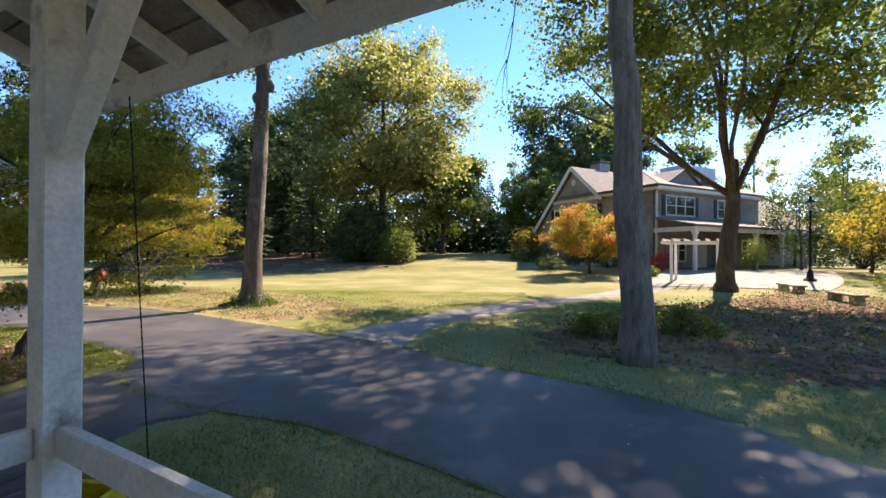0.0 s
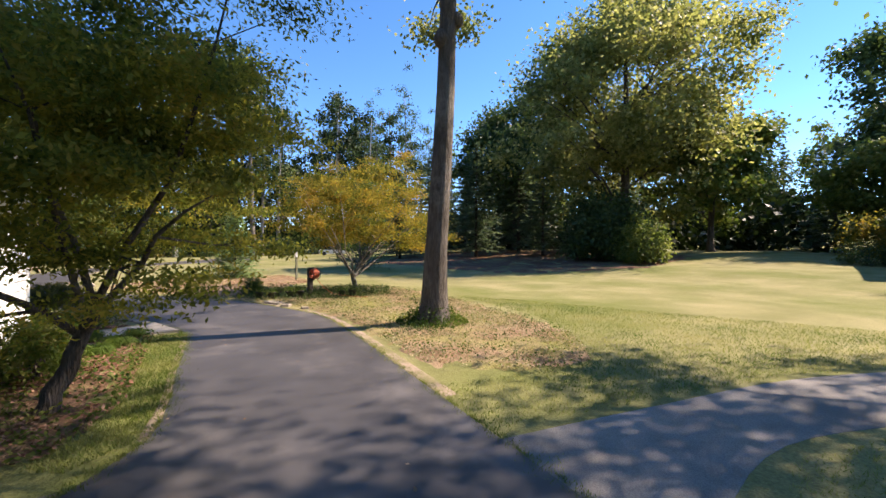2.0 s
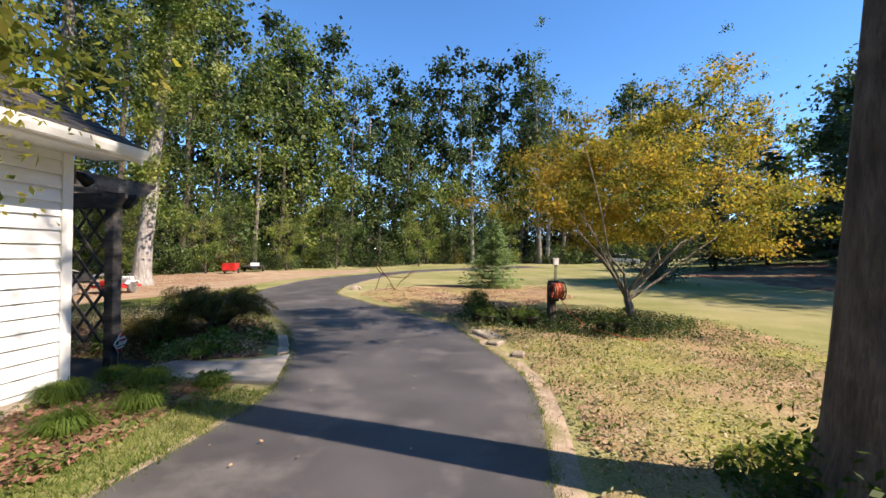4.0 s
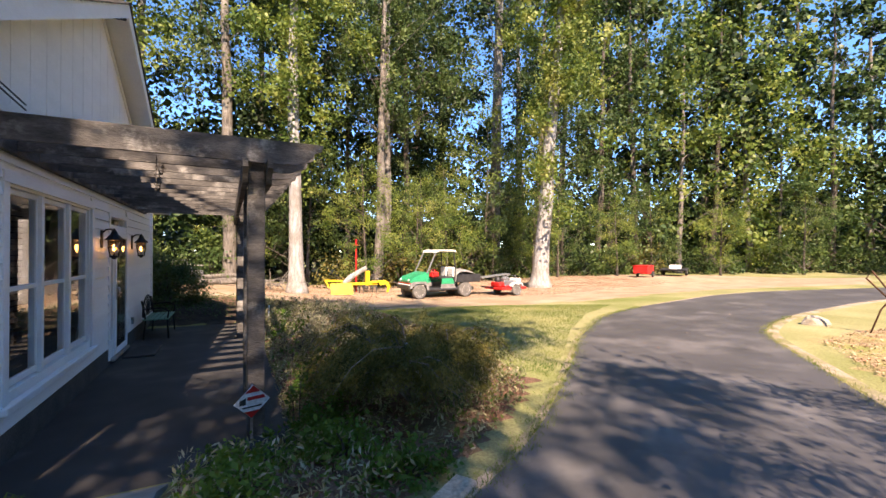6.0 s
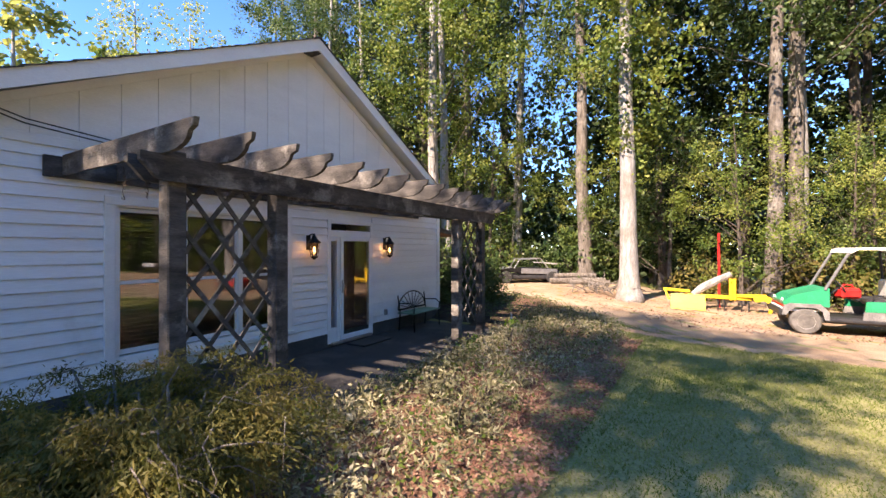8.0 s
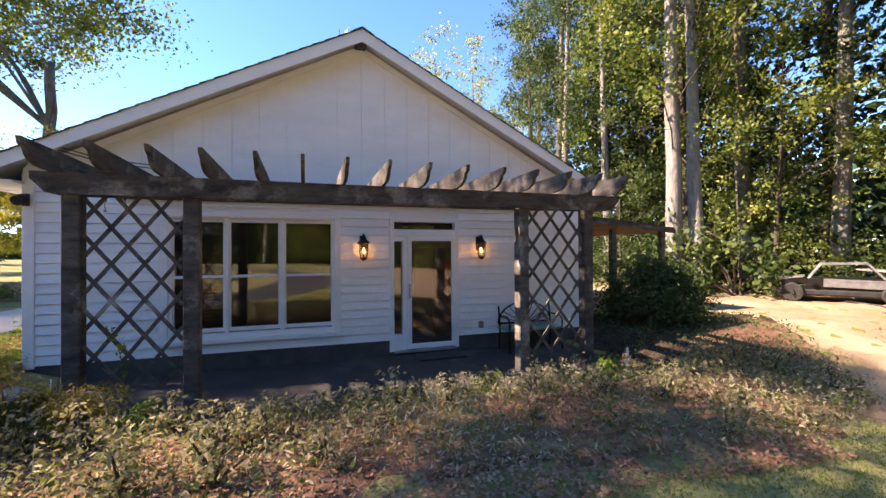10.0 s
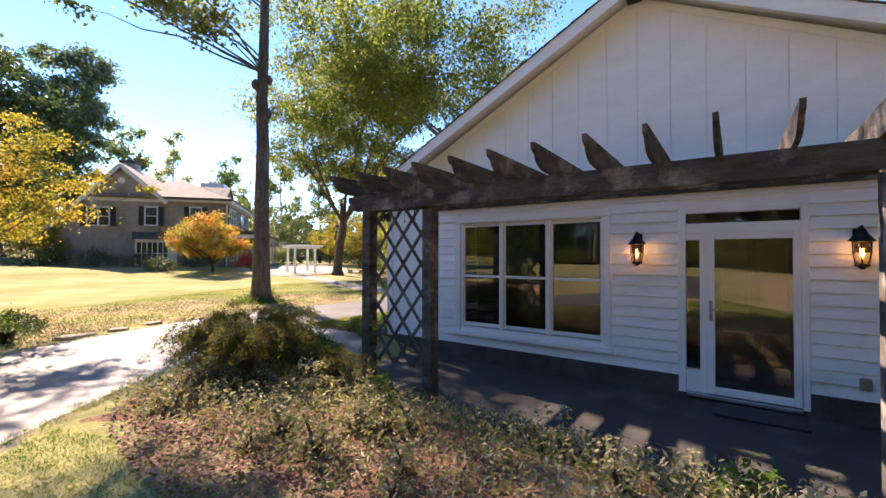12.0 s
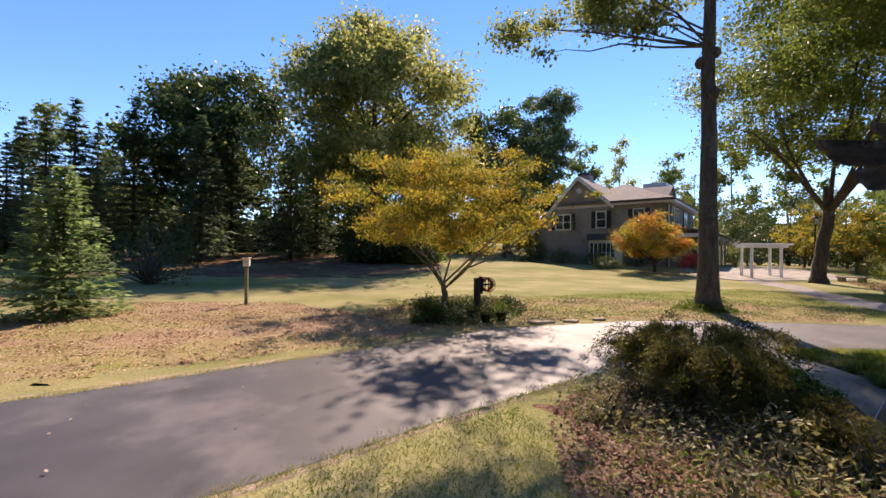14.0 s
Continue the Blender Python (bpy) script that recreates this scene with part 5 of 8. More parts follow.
# entrance: transom, sidelight and storm door
entry = part("door_frame", Build().box(DOOR[0], DOOR[0] + 0.09, -0.04, 0.12, -0.02, 2.50, 0.004).box(DOOR[1] - 0.075, DOOR[1], -0.04, 0.12, -0.02, 2.50, 0.004).box(DOOR[0] + 0.091, DOOR[1] - 0.076, -0.04, 0.12, 2.425, 2.50, 0.004)
             .box(DOOR[0] + 0.091, DOOR[1] - 0.076, -0.035, 0.12, 2.15, 2.285, 0.004).box(0.785, 0.863, -0.038, 0.12, 0.0, 2.149, 0.004).box(0.622, 0.784, -0.03, 0.12, 0.0, 0.29, 0.004).box(0.622, 0.784, -0.03, 0.12, 2.06, 2.149, 0.004), WHITE, cottage, "white door surround")
part("transom_pane", Build().box(DOOR[0] + 0.09, DOOR[1] - 0.075, 0.03, 0.036, 2.285, 2.425), GLASS, entry).visible_shadow = False
part("sidelight_pane", Build().box(0.622, 0.785, 0.03, 0.036, 0.29, 2.06), GLASS, entry).visible_shadow = False
part("threshold", Build().box(0.62, 1.84, -0.10, 0.0, -0.05, 0.0, 0.01), STEEL, entry)
storm = part("storm_door", Build().box(0.865, 0.955, -0.06, -0.022, 0.012, 2.147, 0.006).box(1.757, 1.833, -0.06, -0.022, 0.012, 2.147, 0.006).box(0.956, 1.756, -0.06, -0.022, 2.065, 2.147, 0.006).box(0.956, 1.756, -0.06, -0.022, 0.012, 0.11, 0.006), WHITE, cottage, "white-framed full-glass storm door, closed")
part("pane", Build().box(0.955, 1.757, -0.043, -0.037, 0.11, 2.065), GLASS, storm).visible_shadow = False
hd = Build().tube([(0.91, -0.06, 1.20), (0.91, -0.105, 1.17), (0.91, -0.105, 1.06), (0.91, -0.06, 1.03)], 0.012, 8).box(0.89, 0.93, -0.068, -0.06, 0.98, 1.25, 0.002).box(0.905, 0.985, -0.10, -0.085, 1.12, 1.14, 0.003)
part("door_handle", hd, STEEL, storm, "satin steel handle")
inner = Build().box(0.87, 1.83, 0.08, 0.12, 0.0, 2.14, 0.004)
for z0, z1 in ((0.18, 0.85), (1.0, 1.95)):
    for x0 in (1.03, 1.42):
        inner.box(x0, x0 + 0.30, 0.066, 0.08, z0, z1, 0.01)
part("front_door", inner, MAROON, cottage, "dark maroon panelled inner door")
part("outlet_cover", Build().box(2.33, 2.43, -0.07, -0.02, 0.33, 0.46, 0.008), STEEL, cottage)


def wall_lantern(x):
    """A lit carriage lantern on the wall."""
    w = thing("wall_lantern", "black iron wall lantern with a warm glowing bulb", "lamp", (x, -0.031, 1.86), 0, "lanterns by the door")
    part("back_plate", Build().box(-0.05, 0.05, -0.018, 0.0, 0.02, 0.30, 0.006), BLACKIRON, w)
    part("arm", Build().tube([(0, -0.018, 0.26), (0, -0.06, 0.31), (0, -0.12, 0.32), (0, -0.165, 0.29)], 0.011, 8), BLACKIRON, w, smooth=True)
    hood = Build().lathe([(0.012, 0.33), (0.02, 0.30), (0.035, 0.285), (0.045, 0.255), (0.05, 0.24), (0.115, 0.165), (0.125, 0.15), (0.1, 0.145)], 8, (0, -0.165, 0))
    part("hood", hood, BLACKIRON, w)
    cage = Build()
    for k in range(6):
        a = k * math.tau / 6 + 0.3
        c, s = math.cos(a), math.sin(a)
        cage.tube([(0.088 * c, -0.165 + 0.088 * s, 0.15), (0.083 * c, -0.165 + 0.083 * s, 0.02), (0.06 * c, -0.165 + 0.06 * s, -0.11)], 0.006, 5)
    cage.lathe([(0.088, -0.004), (0.092, 0.0), (0.088, 0.006), (0.082, 0.0)], 12, (0, -0.165, 0.03))
    cage.lathe([(0.02, -0.16), (0.03, -0.14), (0.066, -0.125), (0.066, -0.105), (0.02, -0.10)], 8, (0, -0.165, 0))
    part("cage", cage, BLACKIRON, w)
    part("glass_body", Build().lathe([(0.05, -0.10), (0.07, 0.02), (0.078, 0.145), (0.074, 0.145), (0.066, 0.02), (0.046, -0.096)], 12, (0, -0.165, 0)), LAMPGLASS, w, "clear seeded lantern glass", True).visible_shadow = False
    part("bulb", Build().lathe([(0.006, -0.045), (0.018, -0.03), (0.022, -0.005), (0.012, 0.03), (0.003, 0.05)], 10, (0, -0.165, 0.02)), FLAME, w, "glowing warm bulb", True)
    lamp = new("lantern_light", bpy.data.lights.new("lantern_light", "POINT"))
    lamp.data.energy, lamp.data.color, lamp.data.shadow_soft_size = 0.17, (1.0, 0.55, 0.22), 0.02
    lamp.location = (0, -0.165, 0.09)
    lamp.parent = w
    return w


wall_lantern(0.03)
wall_lantern(2.335)

# pergola
pergola = thing("pergola", "weathered grey timber pergola with lattice panels", "pergola")
PY = -2.07
for x, top in ((-3.41, 2.80), (-2.25, 2.64), (2.185, 2.64), (3.355, 2.93)):
    part("post", Build().box(x - 0.085, x + 0.085, PY - 0.085, PY + 0.085, -0.13, top, 0.012), GREYWOOD, pergola)
for yy in (PY - 0.112, PY + 0.112):
    prof = [(-3.74, 2.74), (-3.74, 2.66), (-3.68, 2.60), (-3.61, 2.52), (-3.55, 2.505), (3.70, 2.505), (3.76, 2.52), (3.84, 2.60), (3.90, 2.66), (3.90, 2.74)]
    part("beam", Build().prism(prof, yy - 0.026, yy + 0.026, "y"), GREYWOOD, pergola)
part("ledger", Build().box(-3.75, 3.75, -0.085, -0.032, 2.71, 2.95, 0.006), GREYWOOD, pergola)
rafter = Build().prism([(-0.09, 2.742), (-2.34, 2.742), (-2.46, 2.752), (-2.56, 2.785), (-2.62, 2.83), (-2.645, 2.885), (-2.72, 2.915), (-2.74, 2.985), (-2.60, 2.985), (-0.09, 2.965)], -0.021, 0.021, "x").mesh("rafter")
for k in range(15):
    ob = part("rafter", rafter, GREYWOOD, pergola)
    ob.location = (-3.56 + k * 7.18 / 14 + float(rngs.uniform(-0.015, 0.015)), 0, 0)
    ob.rotation_euler = (0, 0, float(rngs.uniform(-0.008, 0.008)))
for x0, x1 in ((-3.325, -2.345), (2.275, 3.295)):
    z0, z1 = 0.28, 2.50
    for sgn in (1, -1):
        k = -8
        while k < 14:
            c = x0 + k * 0.325 + 0.1
            pts = []
            for q in np.linspace(0, 1, 120):
                zz = z0 + (z1 - z0) * q
                xx = c + sgn * (zz - z0) * 0.78
                if x0 <= xx <= x1:
                    pts.append((xx, zz))
            k += 1
            if len(pts) > 6:
                a, b = pts[0], pts[-1]
                yy = PY + 0.011 * sgn
                part("lattice_strip", Build().beam((a[0], yy, a[1]), (b[0], yy, b[1]), 0.020, 0.042, 0.0, (0.62 * -sgn, 0, 0.78)), GREYWOOD, pergola)

# ---- the big house ----
K, U = Vector((-37.5, 13.5, 0.0)), Vector((-0.611, -0.7915, 0.0))
house = thing("country_house", "two-storey taupe shingled country house with black shutters", "house", (0, 0, 0))
house.matrix_world = Matrix(((U.x, -U.y, 0, K.x), (U.y, U.x, 0, K.y), (0, 0, 1, 0), (0, 0, 0, 1)))
part("main_wall", Build().box(0, 9.5, -14, 0, 0.1, 6.9), TAUPE, house)
part("gable_wall", Build().prism([(5.4, 0.1), (5.4, 6.9), (8.25, 9.35), (12.9, 4.3), (12.9, 0.1)], -11, 0.14, "y"), TAUPE, house)
part("garage_wall", Build().box(0.6, 9.0, -26, -14.001, 0.1, 4.3), TAUPE, house)


def slab(a, b, c, d, t=0.16):
    """A roof plane on four corners."""
    n = (Vector(b) - Vector(a)).cross(Vector(d) - Vector(a)).normalized()
    n = n if n.z > 0 else -n
    lo, hi = [Vector(p) for p in (a, b, c, d)], [Vector(p) + n * t for p in (a, b, c, d)]
    return Build().add(lo + hi, [(3, 2, 1, 0), (4, 5, 6, 7), (0, 1, 5, 4), (1, 2, 6, 5), (2, 3, 7, 6), (3, 0, 4, 7)])


O = 0.5
part("roof", slab((-O, O, 6.85), (9.5 + O, O, 6.85), (5.2, -4.5, 9.1), (4.8, -4.5, 9.1)), HOUSEROOF, house)
part("roof", slab((-O, O, 6.85), (4.8, -4.5, 9.1), (4.8, -13, 9.1), (-O, -14.2, 6.85)), HOUSEROOF, house)
part("roof", slab((9.5 + O, O, 6.85), (5.2, -4.5, 9.1), (5.2, -13, 9.1), (9.5 + O, -14.2, 6.85)), HOUSEROOF, house)
part("roof", slab((4.7, 0.55, 6.45), (8.25, 0.55, 9.62), (8.25, -11, 9.62), (4.7, -11, 6.45)), HOUSEROOF, house)
part("roof", slab((13.4, 0.55, 3.85), (8.25, 0.55, 9.62), (8.25, -11, 9.62), (13.4, -11, 3.85)), HOUSEROOF, house)
part("roof", slab((-0.2, -13.0, 4.25), (4.8, -13.0, 8.4), (4.8, -24, 8.0), (-0.2, -26.4, 4.2)), HOUSEROOF, house)
part("roof", slab((9.6, -13.0, 4.25), (4.8, -13.0, 8.4), (4.8, -24, 8.0), (9.6, -26.4, 4.2)), HOUSEROOF, house)
part("roof", slab((-0.2, -26.4, 4.2), (4.8, -24, 8.0), (4.8, -24.1, 8.0), (9.6, -26.4, 4.2)), HOUSEROOF, house)
part("roof_gablet", Build().prism([(-2.2, 7.3), (-4.3, 8.55), (-6.4, 7.3)], 0.6, 4.6, "x"), TAUPE, house)
for s in (1, -1):
    part("gablet_roof", slab((0.4, -4.3 + s * 2.35, 7.25), (0.4, -4.3, 8.6), (4.6, -4.3, 8.6), (4.6, -4.3 + s * 2.35, 7.25), 0.1), HOUSEROOF, house)
ch = part("chimney", Build().box(8.5, 9.7, -4.9, -3.5, 7, 10.55, 0.03), BRICKSTACK, house, "grey boxed chimney")
part("chimney_cap", Build().box(8.4, 9.8, -5.0, -3.4, 10.55, 10.7, 0.02).box(8.8, 9.4, -4.5, -3.9, 10.7, 10.95, 0.02), DARKBASE, ch)
part("roof_lantern", Build().box(1.2, 3.4, -9.6, -5.2, 8.0, 9.25, 0.02), PALEBLUE, house, "pale glazed roof lantern")
# trims
part("eave_trim", Build().box(-0.45, 5.0, 0.42, 0.5, 6.65, 6.88), TRIM, house)
part("eave_trim", Build().box(-0.5, -0.42, -14, 0.5, 6.65, 6.88), TRIM, house)
part("eave_soffit", Build().box(-0.45, 5.4, 0.0, 0.45, 6.6, 6.66).box(-0.45, 0, -14, 0.0, 6.6, 6.66), TRIM, house)
part("gutter", Build().box(-0.58, 5.0, 0.5, 0.6, 6.78, 6.9), DARKBASE, house)
part("rake_trim", Build().beam((4.7, 0.52, 6.42), (8.25, 0.52, 9.6), 0.1, 0.34, 0.0), TRIM, house)
part("rake_trim", Build().beam((13.4, 0.52, 3.85), (8.25, 0.52, 9.6), 0.1, 0.34, 0.0), TRIM, house)
part("gable_band", Build().box(5.3, 10.9, 0.142, 0.21, 6.5, 6.78), TRIM, house)
part("gable_vent", Build().lathe([(0.0, 0), (0.28, 0.01), (0.28, 0.06), (0.0, 0.07)], 12, m=Matrix.Translation((8.25, 0.12, 8.3)) @ Matrix.Rotation(math.pi / 2, 4, "X").inverted()), TRIM, house)
part("corner_trim", Build().box(-0.03, 0.16, -0.001, 0.03, 0.1, 6.6).box(-0.03, -0.001, -0.16, 0.03, 0.1, 6.6), TRIM, house)
part("downpipe", Build().tube([(-0.3, 0.35, 6.8), (0.1, 0.1, 6.4), (0.1, 0.1, 0.3)], 0.05, 6), DARKBASE, house)


def house_window(axis, c, z0, z1, w, panes=1, shutters=True, at=0.0):
    """A window with frame, panes, sill and shutters; axis: which wall it sits in."""
    def bx(a0, a1, o0, o1, q0, q1, b=0.0):
        return (a0, a1, at + o0, at + o1, q0, q1, b) if axis == "x" else (at - o1, at - o0, a0, a1, q0, q1, b)
    wd = part("window", Build().box(*bx(c - w / 2, c + w / 2, 0.004, 0.02, z0, z1)), HOUSEGLASS, house, "cream-framed window with dark panes")
    for name, a0, a1, q0, q1 in (("window_head", c - w / 2 - 0.1, c + w / 2 + 0.1, z1, z1 + 0.12), ("sill", c - w / 2 - 0.1, c + w / 2 + 0.1, z0 - 0.12, z0), ("jamb", c - w / 2 - 0.1, c - w / 2, z0, z1), ("jamb", c + w / 2, c + w / 2 + 0.1, z0, z1)):
        part(name, Build().box(*bx(a0, a1, 0.0, 0.07, q0, q1)), TRIM, wd)
    for k in range(1, panes):
        a = c - w / 2 + k * w / panes
        part("mullion", Build().box(*bx(a - 0.06, a + 0.06, 0.0, 0.06, z0, z1)), TRIM, wd)
    part("meeting_rail", Build().box(*bx(c - w / 2, c + w / 2, 0.0, 0.05, (z0 + z1) / 2 - 0.03, (z0 + z1) / 2 + 0.03)), TRIM, wd)
    if shutters:
        for s in (-1, 1):
            a = c + s * (w / 2 + 0.32)
            sh = Build().box(*bx(a - 0.2, a + 0.2, 0.0, 0.06, z0 - 0.1, z1 + 0.1))
            for k in range(7):
                q = z0 + (z1 - z0) * (k + 0.3) / 7
                sh.box(*bx(a - 0.15, a + 0.15, 0.06, 0.075, q, q + 0.09))
            part("shutter", sh, SHUTTER, wd)


HOUSEGLASS = mat("dark_pane", (0.015, 0.017, 0.02), (0.03, 0.034, 0.04), 0.8, 0.05, 0, 20, spec=0.9)
house_window("x", 2.55, 4.8, 6.1, 0.85)
house_window("x", 6.0, 4.5, 6.0, 0.85, at=0.14)
house_window("x", 9.9, 4.4, 5.85, 1.5, 2, at=0.14)
house_window("y", -2.85, 4.85, 6.2, 3.4, 3)
house_window("y", -8.7, 4.85, 6.2, 1.9, 2)
# bay window
bay = part("bay_window", Build().prism([(4.0, 0.0), (4.4, 0.9), (6.9, 0.9), (7.3, 0.0)], 0.3, 3.2), TRIM, house, "white bay window with a dark lean-to roof")
part("bay_roof", Build().add([(3.8, 0, 3.95), (7.5, 0, 3.95), (7.5, 0.02, 3.2), (7.1, 1.1, 3.2), (4.2, 1.1, 3.2), (3.8, 0.02, 3.2)], [(0, 4, 3, 1), (0, 5, 4), (1, 3, 2), (5, 2, 3, 4), (0, 1, 2, 5)]), DARKBASE, bay)
for k in range(3):
    part("pane", Build().box(4.5 + k * 0.8, 5.2 + k * 0.8, 0.90, 0.92, 1.0, 2.9), HOUSEGLASS, bay)
    part("glazing_bar", Build().box(4.82 + k * 0.8, 4.88 + k * 0.8, 0.92, 0.935, 1.0, 2.9).box(4.5 + k * 0.8, 5.2 + k * 0.8, 0.92, 0.935, 1.92, 1.98), TRIM, bay)
# porch on the north-east side
part("porch_roof", slab((-3.3, 0.5, 3.75), (0, 0.5, 4.45), (0, -19.5, 4.45), (-3.3, -19.5, 3.75), 0.12), HOUSEROOF, house)
part("porch_beam", Build().box(-3.15, -2.9, -19.3, 0.3, 3.4, 3.74, 0.02).box(-2.9, 0, 0.05, 0.3, 3.4, 3.74, 0.02), TRIM, house)
for q in (0.15, -3.6, -7.4, -11.2, -15.0, -19.0):
    part("porch_post", Build().box(-3.13, -2.91, q - 0.11, q + 0.11, 0.3, 3.4, 0.02).box(-3.19, -2.85, q - 0.17, q + 0.17, 0.25, 0.55, 0.01).box(-3.19, -2.85, q - 0.17, q + 0.17, 3.2, 3.4, 0.01), TRIM, house)
part("porch_floor", Build().box(-3.4, 0, -19.6, 0.4, -0.2, 0.62), CONCRETE, house)
part("house_door", Build().box(-0.06, 0, -6.2, -5.1, 0.7, 2.9, 0.01), TRIM, house)
for q in (-2.6, -9.0, -12.2):
    house_window("y", q, 1.3, 2.9, 1.6, 2, False)
far_shed = thing("garden_shed", "small taupe outbuilding beyond the big house", "shed", (-66, 42, gz(-66, 42)), 38)
part("wall", Build().box(-3, 3, -2, 2, 0, 2.2), TAUPE, far_shed)
part("roof", Build().prism([(-2.4, 2.2), (0, 3.3), (2.4, 2.2)], -3.3, 3.3, "x"), HOUSEROOF, far_shed)

# ---- the porch behind the cottage ----
porch = thing("porch", "open white-painted porch with exposed rafters", "porch", (-3.636, 10.138, -0.14), -3.25)
# deck and unseen back wall kept pale to bounce light under the porch roof
part("deck", Build().box(-0.2, 3.6, -0.3, 6.5, 0.1, 0.45), CONCRETE, porch)
part("unseen_house_wall", Build().box(2.2, 2.35, -0.3, 6.5, 0.45, 4.4), WHITE, porch)
for y in (0.0, 3.6, 6.3):
    part("post", Build().box(-0.07, 0.07, y - 0.07, y + 0.07, 0.45, 3.40, 0.008), WORN, porch, "chipped white square post")
part("rail", Build().box(-0.025, 0.025, 0.075, 1.5, 1.25, 1.375, 0.006), WORN, porch)
part("rail", Build().box(-0.02, 0.02, 0.075, 1.5, 0.62, 0.72, 0.006), WORN, porch)
part("rail_end", Build().box(-0.05, 0.05, 1.5, 1.6, 0.45, 1.40, 0.006), WORN, porch)
part("rail", Build().box(0.075, 2.2, -0.025, 0.025, 1.25, 1.375, 0.006), WORN, porch)
part("plate", Build().box(-0.08, 0.08, -1.6, 6.6, 3.40, 3.56, 0.006), WORN, porch)
part("brace", Build().beam((0.0, 0.08, 2.5), (0.0, 0.85, 3.38), 0.09, 0.09, 0.006), WORN, porch)
part("fascia", Build().box(-0.86, -0.81, -1.9, 6.9, 3.18, 3.36, 0.004), WORN, porch)
for k in range(14):
    y = -1.75 + k * 0.61
    part("rafter", Build().beam((-0.81, y, 3.33), (2.2, y, 4.40), 0.05, 0.12, 0.004), WORN, porch)
for k in range(16):
    q0, q1 = k / 16, (k + 1) / 16 - 0.006
    a, b = Vector((-0.88, 0, 3.40)), Vector((2.2, 0, 4.50))
    p, q = a.lerp(b, q0), a.lerp(b, q1)
    part("sheathing_board", Build().prism([(p.x, p.z), (q.x, q.z), (q.x, q.z + 0.022), (p.x, p.z + 0.022)], -1.95, 6.9, "y"), WORNBOARD, porch)
part("roofing", Build().prism([(-0.93, 3.42), (2.25, 4.555), (2.25, 4.585), (-0.93, 3.45)], -2.0, 6.95, "y"), SHINGLE, porch)
part("downspout", Build().tube([(-0.75, -1.7, 3.2), (-0.4, -1.2, 2.9), (-0.12, -0.25, 2.6)], 0.045, 8), WORN, porch, smooth=True)
chain = Build()
for k in range(60):
    chain.lathe([(0.002, -0.018), (0.005, -0.008), (0.005, 0.008), (0.002, 0.018)], 6, (-4.11 - 0.002 * k, 9.75, 2.81 - 0.036 * k))
tagged(part("rain_chain", chain, BLACKIRON), "thin dark rain chain hanging from the porch eave", "rain chain")
stack = thing("lumber_stack", "small stack of weathered boards beside the porch", "lumber", (-3.57, 9.11, gz(-3.57, 9.11)), 17)
for k in range(6):
    for j in range(3):
        part("board", Build().box(-0.5, 0.5, -0.22 + j * 0.15, -0.09 + j * 0.15, 0.02 + k * 0.12, 0.09 + k * 0.12, 0.006), GREYWOOD, stack)
pail = thing("yellow_crate", "yellow plastic crate beside the porch post", "crate", (-3.89, 9.55, gz(-3.89, 9.55)), 22)
part("shell", Build().box(-0.25, 0.25, -0.18, -0.15, 0.02, 0.72, 0.01).box(-0.25, 0.25, 0.15, 0.18, 0.02, 0.72, 0.01).box(-0.25, -0.22, -0.149, 0.149, 0.02, 0.72, 0.01).box(0.22, 0.25, -0.149, 0.149, 0.02, 0.72, 0.01).box(-0.219, 0.219, -0.149, 0.149, 0.02, 0.06), YELLOW, pail)

# lean-to beyond the cottage
lean = thing("lean_to", "open lean-to roof on posts beside the cottage", "carport")
part("roof", Build().prism([(4.9, 2.78), (8.9, 2.42), (8.9, 2.50), (4.9, 2.88)], 1.3, 7.5, "y"), SHINGLE, lean)
RUSTY = mat("reddish_board", (0.20, 0.08, 0.045), (0.30, 0.13, 0.075), 3, 0.8, 0.3, 40)
part("ceiling", Build().prism([(4.95, 2.74), (8.85, 2.38), (8.85, 2.415), (4.95, 2.775)], 1.33, 7.4, "y"), RUSTY, lean)
part("fascia", Build().prism([(4.9, 2.70), (8.9, 2.34), (8.9, 2.46), (4.9, 2.82)], 1.26, 1.298, "y"), GREYWOOD, lean)
part("side_wall", Build().box(4.88, 5.9, 1.32, 1.40, 0.1, 2.64), WHITE, lean)
for x, y in ((8.6, 1.45), (8.6, 7.2), (6.9, 1.45)):
    part("post", Build().box(x - 0.07, x + 0.07, y - 0.07, y + 0.07, 0.0, 2.44, 0.01), GREYWOOD, lean)

# ---- small things round the cottage ----
mat_ = part("doormat", Build().box(0.95, 1.85, -0.62, -0.14, -0.09, -0.055, 0.008), BLACKPLASTIC)
tagged(mat_, "black rubber doormat on the patio by the door", "doormat")
cable = Build()
for dz in (0.0, 0.05):
    cable.tube([(-4.82, -0.09, 3.52 + dz), (-4.3, -0.09, 3.36 + dz), (-3.9, -0.09, 3.25 + dz), (-2.9, -0.09, 3.17 + dz)], 0.008, 5)
lamp = thing("floodlight", "small black floodlight on a brown block at the cottage corner", "floodlight", (-4.85, -0.055, 2.65))
part("mounting_block", Build().box(-0.045, 0.045, -0.03, 0.03, -0.09, 0.09, 0.004), MAROON, lamp, "reddish-brown mounting block")
part("arm", Build().tube([(0, -0.02, 0.0), (0, -0.08, 0.02), (0.01, -0.11, 0.0)], 0.012, 6), BLACKIRON, lamp)
part("lamp_head", Build().tube([(0.01, -0.08, 0.03), (0.01, -0.13, 0.02), (0.01, -0.20, -0.02), (0.01, -0.23, -0.04)], [0.035, 0.055, 0.072, 0.075], 14), BLACKIRON, lamp)
